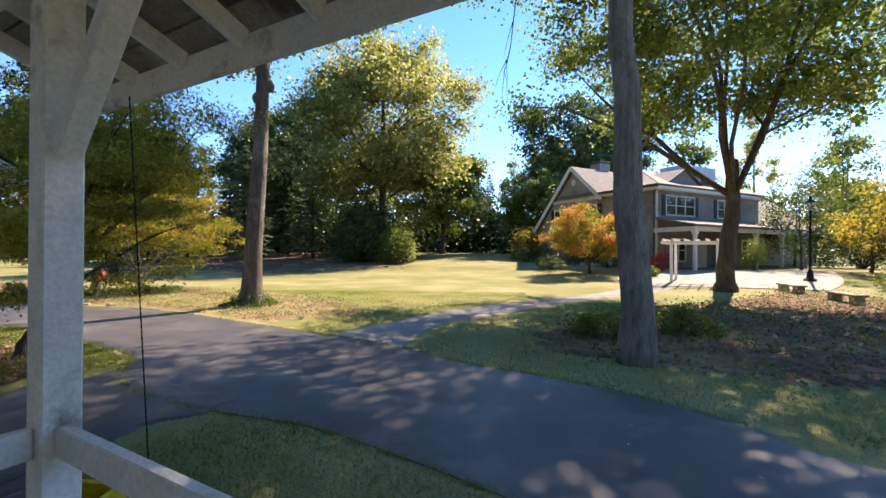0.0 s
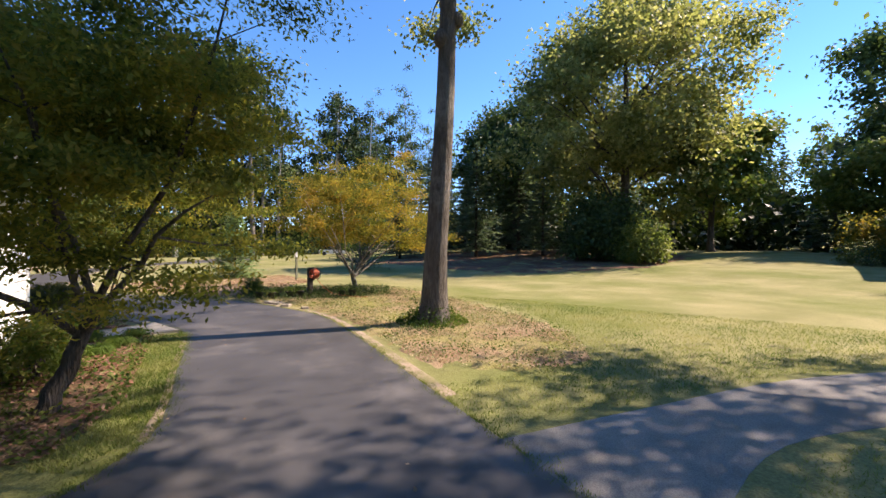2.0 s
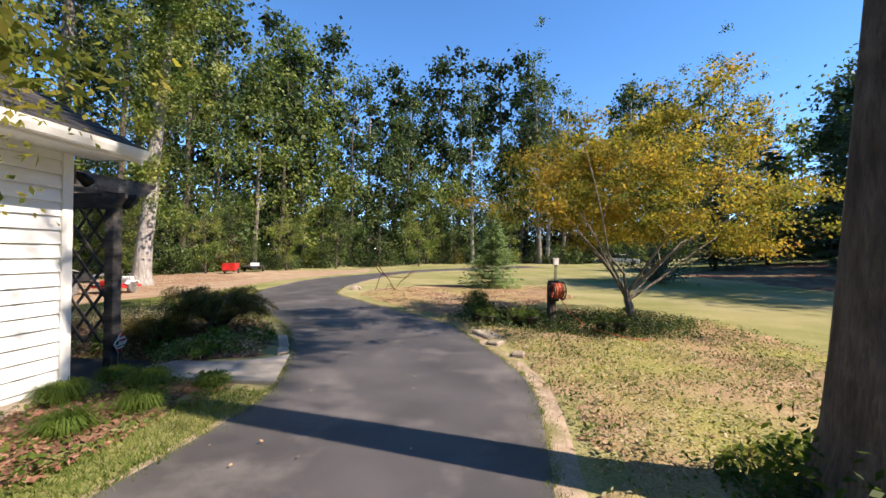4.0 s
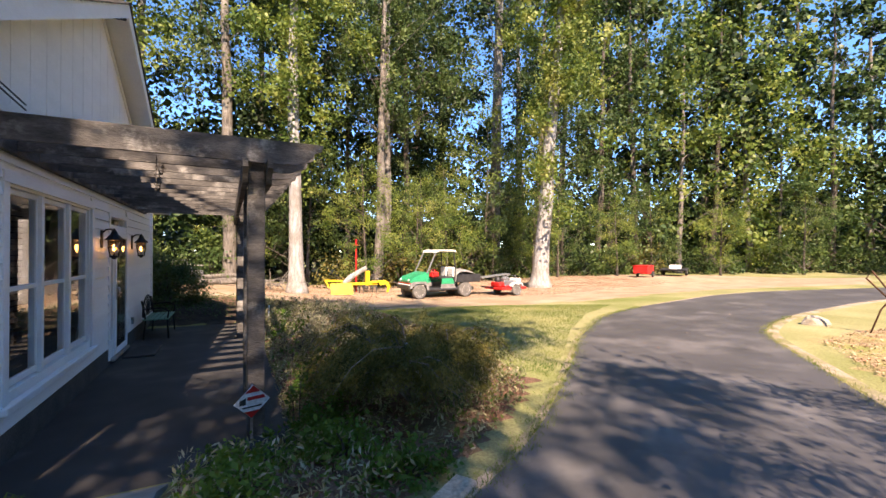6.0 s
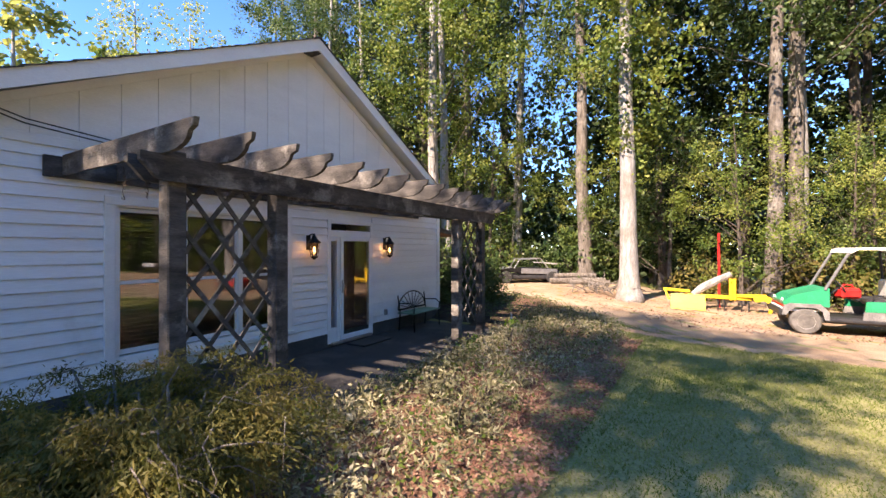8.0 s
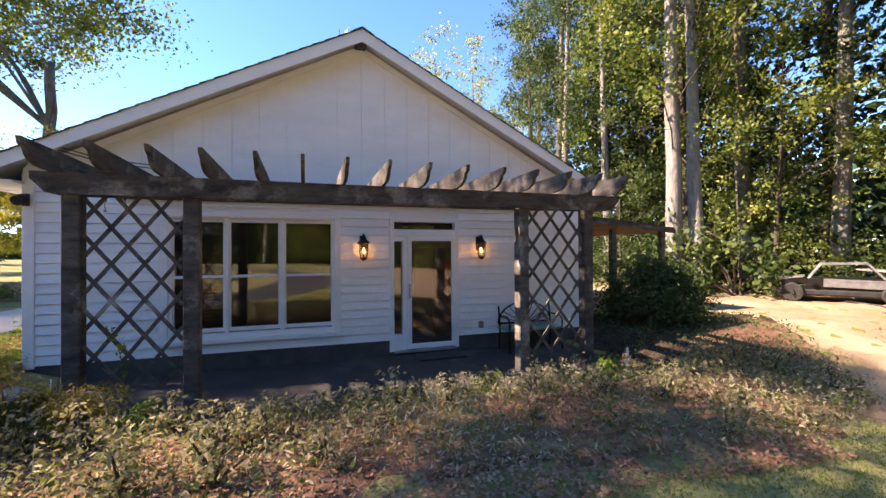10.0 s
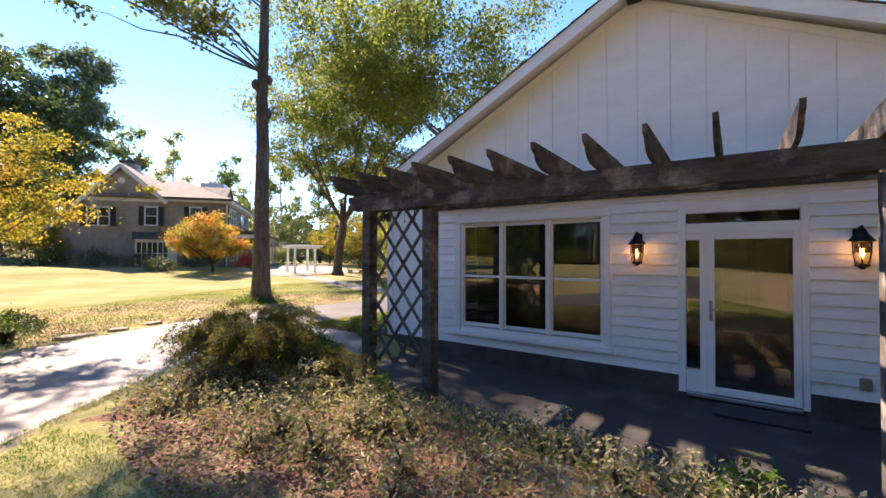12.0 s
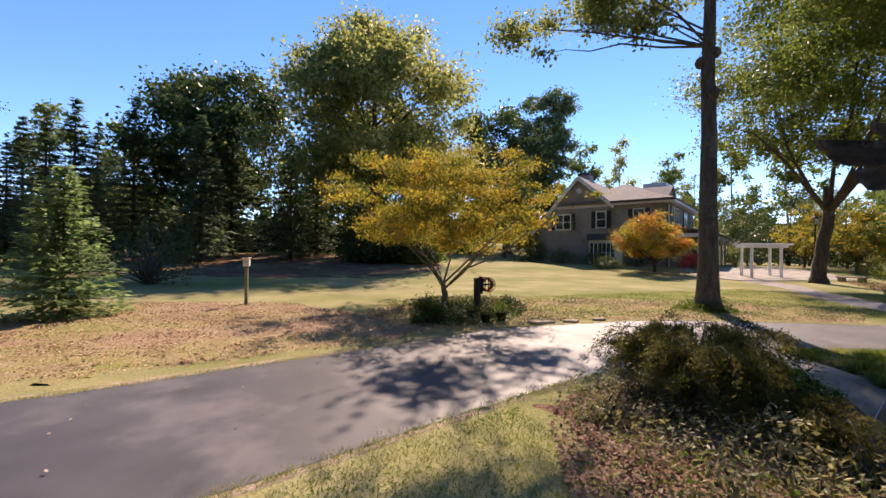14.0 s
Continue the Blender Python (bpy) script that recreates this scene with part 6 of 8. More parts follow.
part("lens", Build().tube([(0.01, -0.23, -0.038), (0.01, -0.236, -0.041)], [0.064, 0.058], 14), LAMPGLASS, lamp, "clear lens")
for x, drop, sway in ((-3.45, 0.34, 0.02), (-3.23, 0.30, -0.02), (-3.02, 0.10, 0.01)):
    dry = thing("hanging_tendril", "dry vine tendril hanging from the pergola", "vine", (x, -1.2, 2.745), 0, "hanging tendrils")
    part("stem", Build().tube([(0, 0, 0), (sway, 0.01, -drop * 0.4), (-sway * 0.5, 0, -drop * 0.75), (sway * 0.4, 0, -drop)], 0.004, 5), DARKBARK, dry)
    rngd = np.random.default_rng(int(drop * 100))
    tagged(part("tendril_leaves", quads_mesh("tendril_leaves", leaf_quads(rngd, np.stack([rngd.normal(0, 0.014, 26), rngd.normal(0, 0.014, 26), -drop * rngd.uniform(0.05, 1, 26)], 1), 0.032, 0.3)), DARKBARK, dry), kind="stuff")
tagged(part("power_cable", cable, BLACKPLASTIC), "dark twin power cable running to the cottage gable", "cable")


def bench():
    b = thing("garden_bench", "faded green slatted bench with a curved iron back", "bench", (3.3, -0.42, -0.09))
    for k in range(5):
        part("seat_slat", Build().box(-0.62, 0.62, -0.22 + k * 0.1, -0.14 + k * 0.1, 0.42, 0.445, 0.006), BENCHGREEN, b)
    for x in (-0.58, 0.58):
        part("leg", Build().tube([(x, -0.22, 0), (x, -0.2, 0.3), (x, -0.2, 0.42)], 0.018, 6), BLACKIRON, b)
        part("leg", Build().tube([(x, 0.24, 0), (x, 0.2, 0.42), (x, 0.27, 0.85)], 0.018, 6), BLACKIRON, b)
        part("armrest", Build().tube([(x, 0.23, 0.66), (x, -0.1, 0.68), (x, -0.22, 0.6), (x, -0.2, 0.42)], 0.016, 6), BLACKIRON, b)
    part("back_frame", Build().tube([(0.6 * math.cos(a), 0.25, 0.5 + 0.42 * math.sin(a)) for a in np.linspace(0, math.pi, 15)], 0.016, 6), BLACKIRON, b)
    for a in np.linspace(0.3, math.pi - 0.3, 9):
        part("back_rod", Build().tube([(0.08 * math.cos(a), 0.24, 0.5), (0.58 * math.cos(a), 0.25, 0.5 + 0.40 * math.sin(a))], 0.009, 5), BLACKIRON, b)
    part("back_rail", Build().beam((-0.6, 0.24, 0.5), (0.6, 0.24, 0.5), 0.02, 0.04), BLACKIRON, b)


bench()
sign = thing("yard_sign", "white and red diamond-shaped yard sign on a stake", "sign", (-3.60, -2.03, -0.04), 0)
m = pose(0, 0, 0.345, 0, 0, -76) @ pose(0, 0, 0, 8, 0, 0)
R = 0.175
part("panel", Build().prism([(0, -R), (R, 0), (0, R), (-R, 0)], -0.008, 0.0, "y", m), SIGNWHITE, sign)
part("red_corner", Build().prism([(0, R * 0.98), (R * 0.42, R * 0.56), (-R * 0.42, R * 0.56)], -0.0125, -0.0085, "y", m), RED, sign)
part("red_corner", Build().prism([(0, -R * 0.98), (R * 0.42, -R * 0.56), (-R * 0.42, -R * 0.56)], -0.0125, -0.0085, "y", m), RED, sign)
part("print_bar", Build().prism([(-R * 0.30, 0.02), (R * 0.72, 0.02), (R * 0.62, 0.055), (-R * 0.28, 0.055)], -0.0125, -0.0085, "y", m), RED, sign)
part("print_bar", Build().prism([(-R * 0.7, -0.02), (-R * 0.36, -0.02), (-R * 0.36, 0.05), (-R * 0.7, 0.03)], -0.0125, -0.0085, "y", m), BLACKPLASTIC, sign)
part("print_bar", Build().prism([(-R * 0.5, -0.06), (R * 0.5, -0.06), (R * 0.55, -0.045), (-R * 0.55, -0.045)], -0.0125, -0.0085, "y", m), BLACKPLASTIC, sign)
part("stake", Build().box(-0.012, 0.012, 0.004, 0.016, -0.25, 0.52, 0.0, pose(0.02, 0, 0, 0, 0, -76)), STEEL, sign)
stakes = part("garden_stake", Build().tube([(3.55, -2.75, -0.1), (3.55, -2.76, 0.42)], 0.018, 6), CREAM)
tagged(stakes, "short pale stake standing in the shaded bed", "stake")

# planting round the cottage
def lace_mesh(seed, rx, ry, h, arms, leaves):
    """A weeping mound: twigs that arch over and hang, with thread-thin leaves along them."""
    rng = np.random.default_rng(seed)
    w, feet, ways = Build(), [], []
    for k in range(arms):
        a, far, up = rng.uniform(0, math.tau), rng.uniform(0.35, 1.05) ** 0.7, rng.uniform(0.55, 1.0)
        if k % 7 == 0:
            far, up = rng.uniform(1.05, 1.32), rng.uniform(1.0, 1.35)
        d = np.array([math.cos(a) * rx, math.sin(a) * ry, 0]) * far
        turn = np.array([-d[1], d[0], 0]) * rng.normal(0, 0.16)
        peak = h * up * (1.1 - 0.35 * far)
        q = np.linspace(0, 1, 8)[:, None]
        pts = d * q ** 0.9 + turn * np.sin(q * math.pi) + np.array([0, 0, 1.0]) * (peak * (1 - (q / 0.62 - 1) ** 2).clip(-1, 1) + 0.06)
        pts[:, 2] = pts[:, 2].clip(0.04)
        pts[1:] += rng.normal(0, 0.022, (7, 3))
        if k % 2 == 0:
            w.tube(pts, [0.020, 0.016, 0.012, 0.009, 0.007, 0.005, 0.004, 0.002], 5, caps=False)
        n = leaves // arms
        t = rng.uniform(0.28, 1.0, n) * 6.99
        i = t.astype(int)
        c = pts[i] + (pts[i + 1] - pts[i]) * (t - i)[:, None]
        feet.append(c + rng.normal(0, 0.038, (n, 3)) * np.array([1, 1, 0.7]))
        ways.append(np.tile(d / max(np.linalg.norm(d), 1e-6) * 0.45, (n, 1)))
    c, way = np.concatenate(feet), np.concatenate(ways) + np.array([0, 0, -0.55])
    ok = c[:, 2] > 0.03
    c, way = c[ok], way[ok] + rng.normal(0, 0.6, (ok.sum(), 3))
    way /= np.linalg.norm(way, axis=1, keepdims=True)
    s = np.cross(way, rng.normal(size=way.shape))
    s /= np.linalg.norm(s, axis=1, keepdims=True)
    ln = rng.uniform(0.022, 0.055, (len(c), 1))
    return w.mesh("branchwork", True), quads_mesh("foliage", np.stack([c, c + way * ln * 0.5 + s * ln * 0.12, c + way * ln, c + way * ln * 0.5 - s * ln * 0.12], 1))


shrub("laceleaf_maple", "weeping laceleaf maple mound in olive and bronze", (-4.32, -3.5), lace_mesh(91, 0.95, 0.92, 0.92, 170, 68000), L_LACE, bark=BARK)
shrub("laceleaf_maple", "second low laceleaf mound beside the patio bed", (-3.3, -3.05), lace_mesh(92, 0.6, 0.55, 0.5, 80, 14000), L_LACE, bark=BARK)
shrub("camellia_shrub", "large glossy dark evergreen shrub at the cottage corner", (6.7, -0.1), shrub_mesh(93, 1.25, 1.0, 1.6, 11000, 0.09, 16, 100, 0.5, 0.4, 0.08, 0.7), L_DARK)
shrub("fern_shrub", "feathery bright green plant in the leafy bed", (-9.25, -6.75), shrub_mesh(95, 0.42, 0.42, 0.72, 3000, 0.09, 16, 40, 0.2), L_YELLOWGREEN)
shrub("azalea_shrub", "green shrub beside the bronze maple", (-5.4, 2.1), shrub_mesh(96, 0.45, 0.7, 0.85, 3500, 0.07, 12, 60), L_IVY)


def tuft(seed, r, h, n):
    """An arching clump of grass."""
    rng = np.random.default_rng(seed)
    az, ln = rng.uniform(0, math.tau, n), rng.uniform(0.6, 1.0, n)
    d = np.stack([np.cos(az), np.sin(az), 0 * az], 1)
    s = np.stack([-np.sin(az), np.cos(az), 0 * az], 1) * 0.0035
    foot = d * rng.uniform(0, 0.6, (n, 1)) * r
    up = np.array([0, 0, 1.0])
    spread = rng.uniform(0.15, 1.0, (n, 1))
    midp = foot + d * r * 0.5 * ln[:, None] * spread + up * h * ln[:, None]
    tip = foot + d * r * 1.15 * ln[:, None] * spread + up * h * (0.85 - 0.55 * spread) * ln[:, None]
    low = np.stack([foot - s, foot + s, midp + s, midp - s], 1)
    high = np.stack([midp - s, midp + s, tip + s * 0.15, tip - s * 0.15], 1)
    return quads_mesh("grass_tuft", np.concatenate([low, high]))


for k, (x, y, r, h) in enumerate(((-5.6, -0.35, 0.4, 0.34), (-5.1, 0.2, 0.42, 0.34), (-6.1, 0.3, 0.36, 0.3), (-5.0, -0.55, 0.35, 0.3), (-5.9, 0.9, 0.35, 0.28), (-6.3, -0.5, 0.3, 0.25), (-4.6, -2.55, 0.3, 0.3))):
    g_ = thing("grass_clump", "bright green arching grass clump by the walkway", "grass", (x, y, gz(x, y)), 0, "grass clumps by the walk")
    part("grass_tuft", tuft(100 + k, r * 0.72, h * 0.62, 800), L_TUFT, g_)

# leafy weeds, a dead branch and sprigs by the pergola post
L_BRIGHT = leaf_mat("bright_weed_leaf", [(0.030, 0.072, 0.012), (0.075, 0.145, 0.024), (0.15, 0.235, 0.045)], 0.5)
for k, (x, y, rx, h) in enumerate(((-5.35, -1.85, 0.36, 0.36), (-4.75, -1.9, 0.36, 0.40), (-4.35, -2.55, 0.42, 0.42), (-4.95, -2.65, 0.38, 0.34), (-3.85, -2.75, 0.34, 0.40), (-5.5, -2.95, 0.35, 0.28), (-2.6, -2.75, 0.3, 0.42), (1.2, -2.9, 0.3, 0.36), (3.0, -3.1, 0.34, 0.34))):
    shrub("leafy_weed", "bright green leafy weed clump beside the patio", (x, y), shrub_mesh(200 + k, rx, rx, h, 900, 0.055, 10, 26, 0.55, 0.5, 0.05, 0.4), L_BRIGHT, k * 60, "leafy weeds")
dead = part("dead_branch", Build().tube([(-4.85, -3.35, 0.70), (-4.68, -3.3, 0.80), (-4.52, -3.4, 0.86), (-4.4, -3.38, 0.91)], [0.012, 0.018, 0.02, 0.012], 6).tube([(-4.52, -3.4, 0.86), (-4.38, -3.5, 0.85)], [0.01, 0.004], 5), PALEBARK)
tagged(dead, "bleached dead branch lying on the laceleaf mound", "branch")
for k, (x, y, z, dx, dy, dz) in enumerate(((-3.78, -2.45, 0.5, -0.35, -0.2, 0.35), (-3.82, -2.4, 0.3, -0.5, 0.1, 0.25), (-2.75, -2.5, 0.4, -0.1, -0.15, 0.7), (3.95, -2.5, 0.35, 0.2, -0.2, 0.5))):
    v = thing("vine_sprig", "thin leafy vine sprig by the pergola post", "vine", (x, y, 0), 0, "vine sprigs")
    rng = np.random.default_rng(220 + k)
    path = [(0, 0, -0.05), (0.1 * dx, 0.1 * dy, z), (0.6 * dx, 0.6 * dy, z + 0.7 * dz), (dx, dy, z + dz)]
    part("stem", Build().tube(path, [0.006, 0.005, 0.004, 0.002], 5), DARKBARK, v)
    t = rng.uniform(0.8, 2.99, 60)
    i = t.astype(int)
    p = np.array(path)
    c = p[i] + (p[i + 1] - p[i]) * (t - i)[:, None] + rng.normal(0, 0.035, (60, 3))
    tagged(part("vine_leaves", quads_mesh("vine_leaves", leaf_quads(rng, c, 0.055, 0.5)), L_IVY, v), kind="stuff")

# pale straggling weeds that stand in the front bed
first_weed = None
rngw = np.random.default_rng(61)
spots = [(rngw.uniform(-3.9, 5.6), rngw.uniform(-4.9, -2.75)) for _ in range(64)]
for k, (x, y) in enumerate(spots):
    m = pose(x, y, gz(x, y), 0, 0, k * 67 % 360) @ Matrix.Scale(float(rngw.uniform(0.6, 1.25)), 4)
    if first_weed is None:
        first_weed = shrub("straggling_weed", "pale dry straggling weed in the front bed", (x, y), shrub_mesh(301, 0.24, 0.24, 0.40, 330, 0.045, 12, 30, 0.45, 0.5, 0.03, 0.25), L_WEED, 0, "front bed weeds")
        first_weed.matrix_world = m
    else:
        copy_thing(first_weed, Matrix()).matrix_basis = m

# ---- loose leaves, ivy and lawn ----
def strew(name, poly, n, size, leaf, label, lo=0.035, hi=0.06, up=2.0, seed=1, stand=0.0, slim=0.6, clear=None):
    """Countless small leaves over an outline."""
    rng = np.random.default_rng(seed)
    p = np.array(poly)
    x, y = rng.uniform(p[:, 0].min(), p[:, 0].max(), n * 3), rng.uniform(p[:, 1].min(), p[:, 1].max(), n * 3)
    patch = np.sin(x * 2.3 + 1.7 * np.sin(y * 1.9)) * np.sin(y * 2.1 + 1.3 * np.sin(x * 1.6))
    ok = inside(poly, x, y) & (rng.uniform(-1.1, 0.9, n * 3) < patch + 0.35)
    if clear is not None:
        for q in clear:
            ok &= ~inside(q, x, y)
    x, y = x[ok][:n], y[ok][:n]
    c = np.stack([x, y, ground_z(x, y) + rng.uniform(lo, hi, len(x)) + stand * rng.uniform(0, 1, len(x)) ** 2], 1)
    me = quads_mesh(name, leaf_quads(rng, c, size, up, None, slim))
    return tagged(part(name, me, leaf), label, name.replace("_", " "), kind="stuff")


FRONT = [(-6.1, -2.0), (-5.85, -1.65), (-5.3, -1.48), (-4.5, -1.48), (-4.4, -2.35), (3.6, -2.5), (5.2, -2.4), (7.0, -3.2), (5.5, -4.7), (3.3, -5.3), (0.9, -5.0), (-1.4, -4.8), (-2.7, -4.9), (-4.0, -5.2), (-4.8, -4.5), (-5.5, -3.4)]
ISLAND = [(-10.1, 4.1), (-10.7, 4.8), (-11.5, 5.4), (-12.4, 5.3), (-12.9, 4.9), (-13.85, 3.7), (-14.4, 1.8), (-15.1, -2.9), (-15.0, -6.5), (-13.6, -8.1), (-10.5, -8.5), (-8.4, -6.1), (-9.5, -4.1), (-10.15, -2.2), (-10.4, 0.2), (-10.2, 3)]
LEAFY = [(-4.7, -11.2), (-4.7, -13.8), (-7.5, -17.5), (-12.5, -17), (-12.8, -11.5), (-10.5, -8.4), (-8.5, -6.2), (-7.0, -7.9)]
SIDE = [(-6.6, -0.5), (-5.0, -0.6), (-5.0, 4.9), (-6.0, 4.9), (-6.45, 3.9)]
OAKS = [(-9.8, 10.4), (-12, 10.0), (-16, 11.4), (-21, 15.2), (-26, 18), (-24, 22), (-18, 20.5), (-12, 17.5), (-9.6, 15)]
strew("ivy_cover", FRONT, 4500, 0.05, L_IVY, "low ivy and weeds covering the front bed", 0.03, 0.07, 1.2, 1, 0.22)
strew("ivy_cover", [(-8.7, -6.2), (-9.1, -5.0), (-10.2, -4.5), (-11.6, -4.0), (-13.6, -4.2), (-14.3, -6.0), (-13.0, -7.4), (-11.2, -6.6), (-9.6, -7.2)], 9000, 0.06, L_DARK, "dark ivy round the pots and the maple", 0.02, 0.05, 1.0, 35, 0.20)
strew("ivy_cover", ISLAND, 13000, 0.045, L_IVY, "patchy ivy cover under the golden maple", 0.02, 0.05, 1.5, 2, 0.10)
strew("dry_weeds", ISLAND, 22000, 0.045, L_WEED, "pale dry weeds over the tree island", 0.02, 0.05, 1.2, 32, 0.07, 0.4)
strew("dry_weeds", FRONT, 17000, 0.062, L_WEED, "pale straggling weeds over the front bed", 0.02, 0.06, 0.5, 33, 0.26, 0.3)
# dark leaf picked here to deepen the shade beside the patio
strew("ivy_cover", [(4.45, -2.5), (4.6, 0.0), (5.0, 1.2), (9.0, 1.6), (10.0, -0.6), (8.0, -2.6), (5.6, -3.6), (4.6, -3.2)], 4500, 0.05, L_DARK, "ivy beside the patio, in dark leaves standing for shade", 0.02, 0.05, 1.2, 34, 0.12)
strew("ivy_cover", SIDE, 2500, 0.06, L_IVY, "sparse ivy in the side bed", 0.02, 0.05, 1.5, 3, 0.12)
strew("ivy_cover", OAKS, 5500, 0.075, L_IVY, "low green plants under the oaks", 0.02, 0.06, 1.2, 4, 0.28)
strew("fallen_leaves", FRONT, 11000, 0.04, L_REDLEAF, "brown fallen leaves over the front bed", 0.03, 0.06, 3, 5)
strew("fallen_leaves", ISLAND, 12000, 0.038, L_FALLEN, "dry fallen leaves over the tree island", 0.03, 0.05, 3, 6)
strew("fallen_leaves", LEAFY, 26000, 0.048, L_FALLEN, "carpet of dry fallen leaves beside the drive", 0.03, 0.05, 3, 7)
strew("fallen_leaves", [(9.5, -2.4), (6.4, -6.4), (6.2, -10.5), (5.6, -14), (6.4, -19), (8, -26), (16.5, -27), (17, -18), (15.5, -9), (13, -2)], 22000, 0.055, L_REDLEAF, "reddish fallen leaves along the foot of the wood", 0.02, 0.05, 3, 12)
strew("fallen_leaves", SIDE, 3000, 0.06, L_REDLEAF, "fallen leaves on the side mulch", 0.03, 0.05, 3, 8)
strew("fallen_leaves", OAKS, 8000, 0.075, L_REDLEAF, "fallen leaves under the oaks", 0.03, 0.05, 3, 9)
strew("fallen_leaves", [(-4.0, -5.2), (-2.7, -4.7), (0.9, -4.8), (3.3, -5.0), (3.5, -5.5), (0.8, -5.5), (-2.6, -5.4)], 7000, 0.04, L_REDLEAF, "reddish leaves along the bed's edge", 0.03, 0.05, 3, 10)
strew("road_leaves", [(-9.8, 16), (-5.4, 16), (-6.7, 0), (-1.9, -8.3), (1, -15), (-2.6, -15), (-8, -5.6), (-9.9, 2)], 130, 0.045, L_FALLEN, "a few leaves lying on the drive", 0.034, 0.04, 6, 11)


def blades(name, poly, n, h, label, seed, clear=()):
    """Short lawn grass: single blades."""
    rng = np.random.default_rng(seed)
    p = np.array(poly)
    x, y = rng.uniform(p[:, 0].min(), p[:, 0].max(), n * 3), rng.uniform(p[:, 1].min(), p[:, 1].max(), n * 3)
    ok = inside(poly, x, y)
    for q in clear:
        ok &= ~inside(q, x, y)
    x, y = x[ok][:n], y[ok][:n]
    n = len(x)
    az = rng.uniform(0, math.tau, n)
    s = np.stack([np.cos(az), np.sin(az), 0 * az], 1) * 0.006
    foot = np.stack([x, y, ground_z(x, y) - 0.005], 1)
    tip = foot + np.stack([rng.normal(0, 0.5, n), rng.normal(0, 0.5, n), rng.uniform(0.5, 1.1, n)], 1) * h
    return tagged(part(name, quads_mesh(name, np.stack([foot - s, foot + s, tip], 1), 3), L_BLADE), label, "grass", kind="stuff")


LAWN = [(-4.1, -5.5), (-2.7, -5.0), (0.9, -5.2), (3.3, -5.4), (5.4, -3.7), (8.0, -2.9), (5.0, -6.6), (2.2, -10.1), (0.7, -12.2), (-0.4, -10.0), (-1.8, -8.1), (-3.1, -6.7)]
blades("lawn_grass", LAWN, 70000, 0.035, "short green lawn between the bed and the drive", 21, (FRONT,))
blades("lawn_grass", [(-5.6, 8.4), (-5.85, 9.3), (-5.6, 11.0), (-5.0, 14), (-3.5, 15), (-3.6, 9.4), (-4.6, 8.1)], 14000, 0.05, "shaded grass verge before the porch", 22)
blades("lawn_grass", [(-9.8, 5.0), (-9.6, 6.4), (-11.2, 6.7), (-14.3, 7.3), (-17.7, 8.8), (-20, 8), (-17, 0), (-15.6, -3), (-14.8, 1.8), (-13.2, 4.8), (-11.4, 5.3)], 30000, 0.05, "sunlit lawn beside the gravel path", 23)
blades("lawn_grass", [(-8.8, 9.8), (-9.3, 8.7), (-11.4, 8.2), (-13.7, 8.9), (-18, 10.6), (-18, 12.5), (-12, 11), (-10.2, 10.6), (-9.6, 15), (-7.5, 14.8), (-8.5, 12.2)], 14000, 0.05, "grass strip beside the oak bed", 24)
blades("lawn_grass", [(-6.85, 3.8), (-6.6, 4.9), (-6.2, 5.2), (-5.9, 5.0), (-6.3, 3.5), (-6.35, -0.4), (-7.1, -0.4), (-7.05, 1.0)], 9000, 0.06, "green grass edge beside the drive", 25)

def fringe(line, n, seed, label):
    """Uneven tufts of grass that lap over an edge of the drive."""
    rng = np.random.default_rng(seed)
    p = resample(bent(line, 0.4), 400)
    i = rng.integers(0, 399, n)
    c = p[i] + (p[i + 1] - p[i]) * rng.uniform(0, 1, (n, 1)) + rng.normal(0, 0.05, (n, 2)) * (1 + np.sin(i * 0.9) * np.sin(i * 0.23))[:, None]
    az = rng.uniform(0, math.tau, n)
    s = np.stack([np.cos(az), np.sin(az), 0 * az], 1) * 0.005
    foot = np.concatenate([c, ground_z(c[:, 0], c[:, 1])[:, None] - 0.01], 1)
    tip = foot + np.stack([rng.normal(0, 0.6, n), rng.normal(0, 0.6, n), rng.uniform(0.4, 1.3, n)], 1) * 0.045
    tagged(part("edge_grass", quads_mesh("edge_grass", np.stack([foot - s, foot + s, tip], 1), 3), L_BLADE), label, "grass", kind="stuff")


fringe(DRIVE_R[2:22], 16000, 41, "dry grass lapping over the outer edge of the drive")
fringe(DRIVE_L[1:24], 26000, 42, "grass lapping over the inner edge of the drive")

# edging and stones
for k, (x, y, l, a) in enumerate(((-6.3, -2.2, 0.42, -62), (-6.08, -2.65, 0.48, -60), (-5.82, -3.12, 0.44, -58))):
    st = part("edging_stone", Build().box(-l / 2, l / 2, -0.09, 0.09, -0.10, 0.045, 0.02), STONE)
    st.matrix_world = pose(x, y, 0.2, 0, 0, a)
    tagged(st, "low rough edging stone between bed and drive", "stone", "edging stones")
for x, y, l, w, a, lab in ((-9.55, -4.05, 0.62, 0.36, -60, "flat tan stone slab at the drive's edge"), (-9.72, -3.3, 0.34, 0.24, 60, "flat tan stone in the ivy"), (-10.05, -2.5, 0.30, 0.2, 80, "small flat stone beside the drive")):
    st = part("stone_slab", Build().box(-l / 2, l / 2, -w / 2, w / 2, -0.06, 0.05, 0.02), STONE)
    st.matrix_world = pose(x, y, gz(x, y) + 0.01, 2, -3, a)
    tagged(st, lab, "stone")
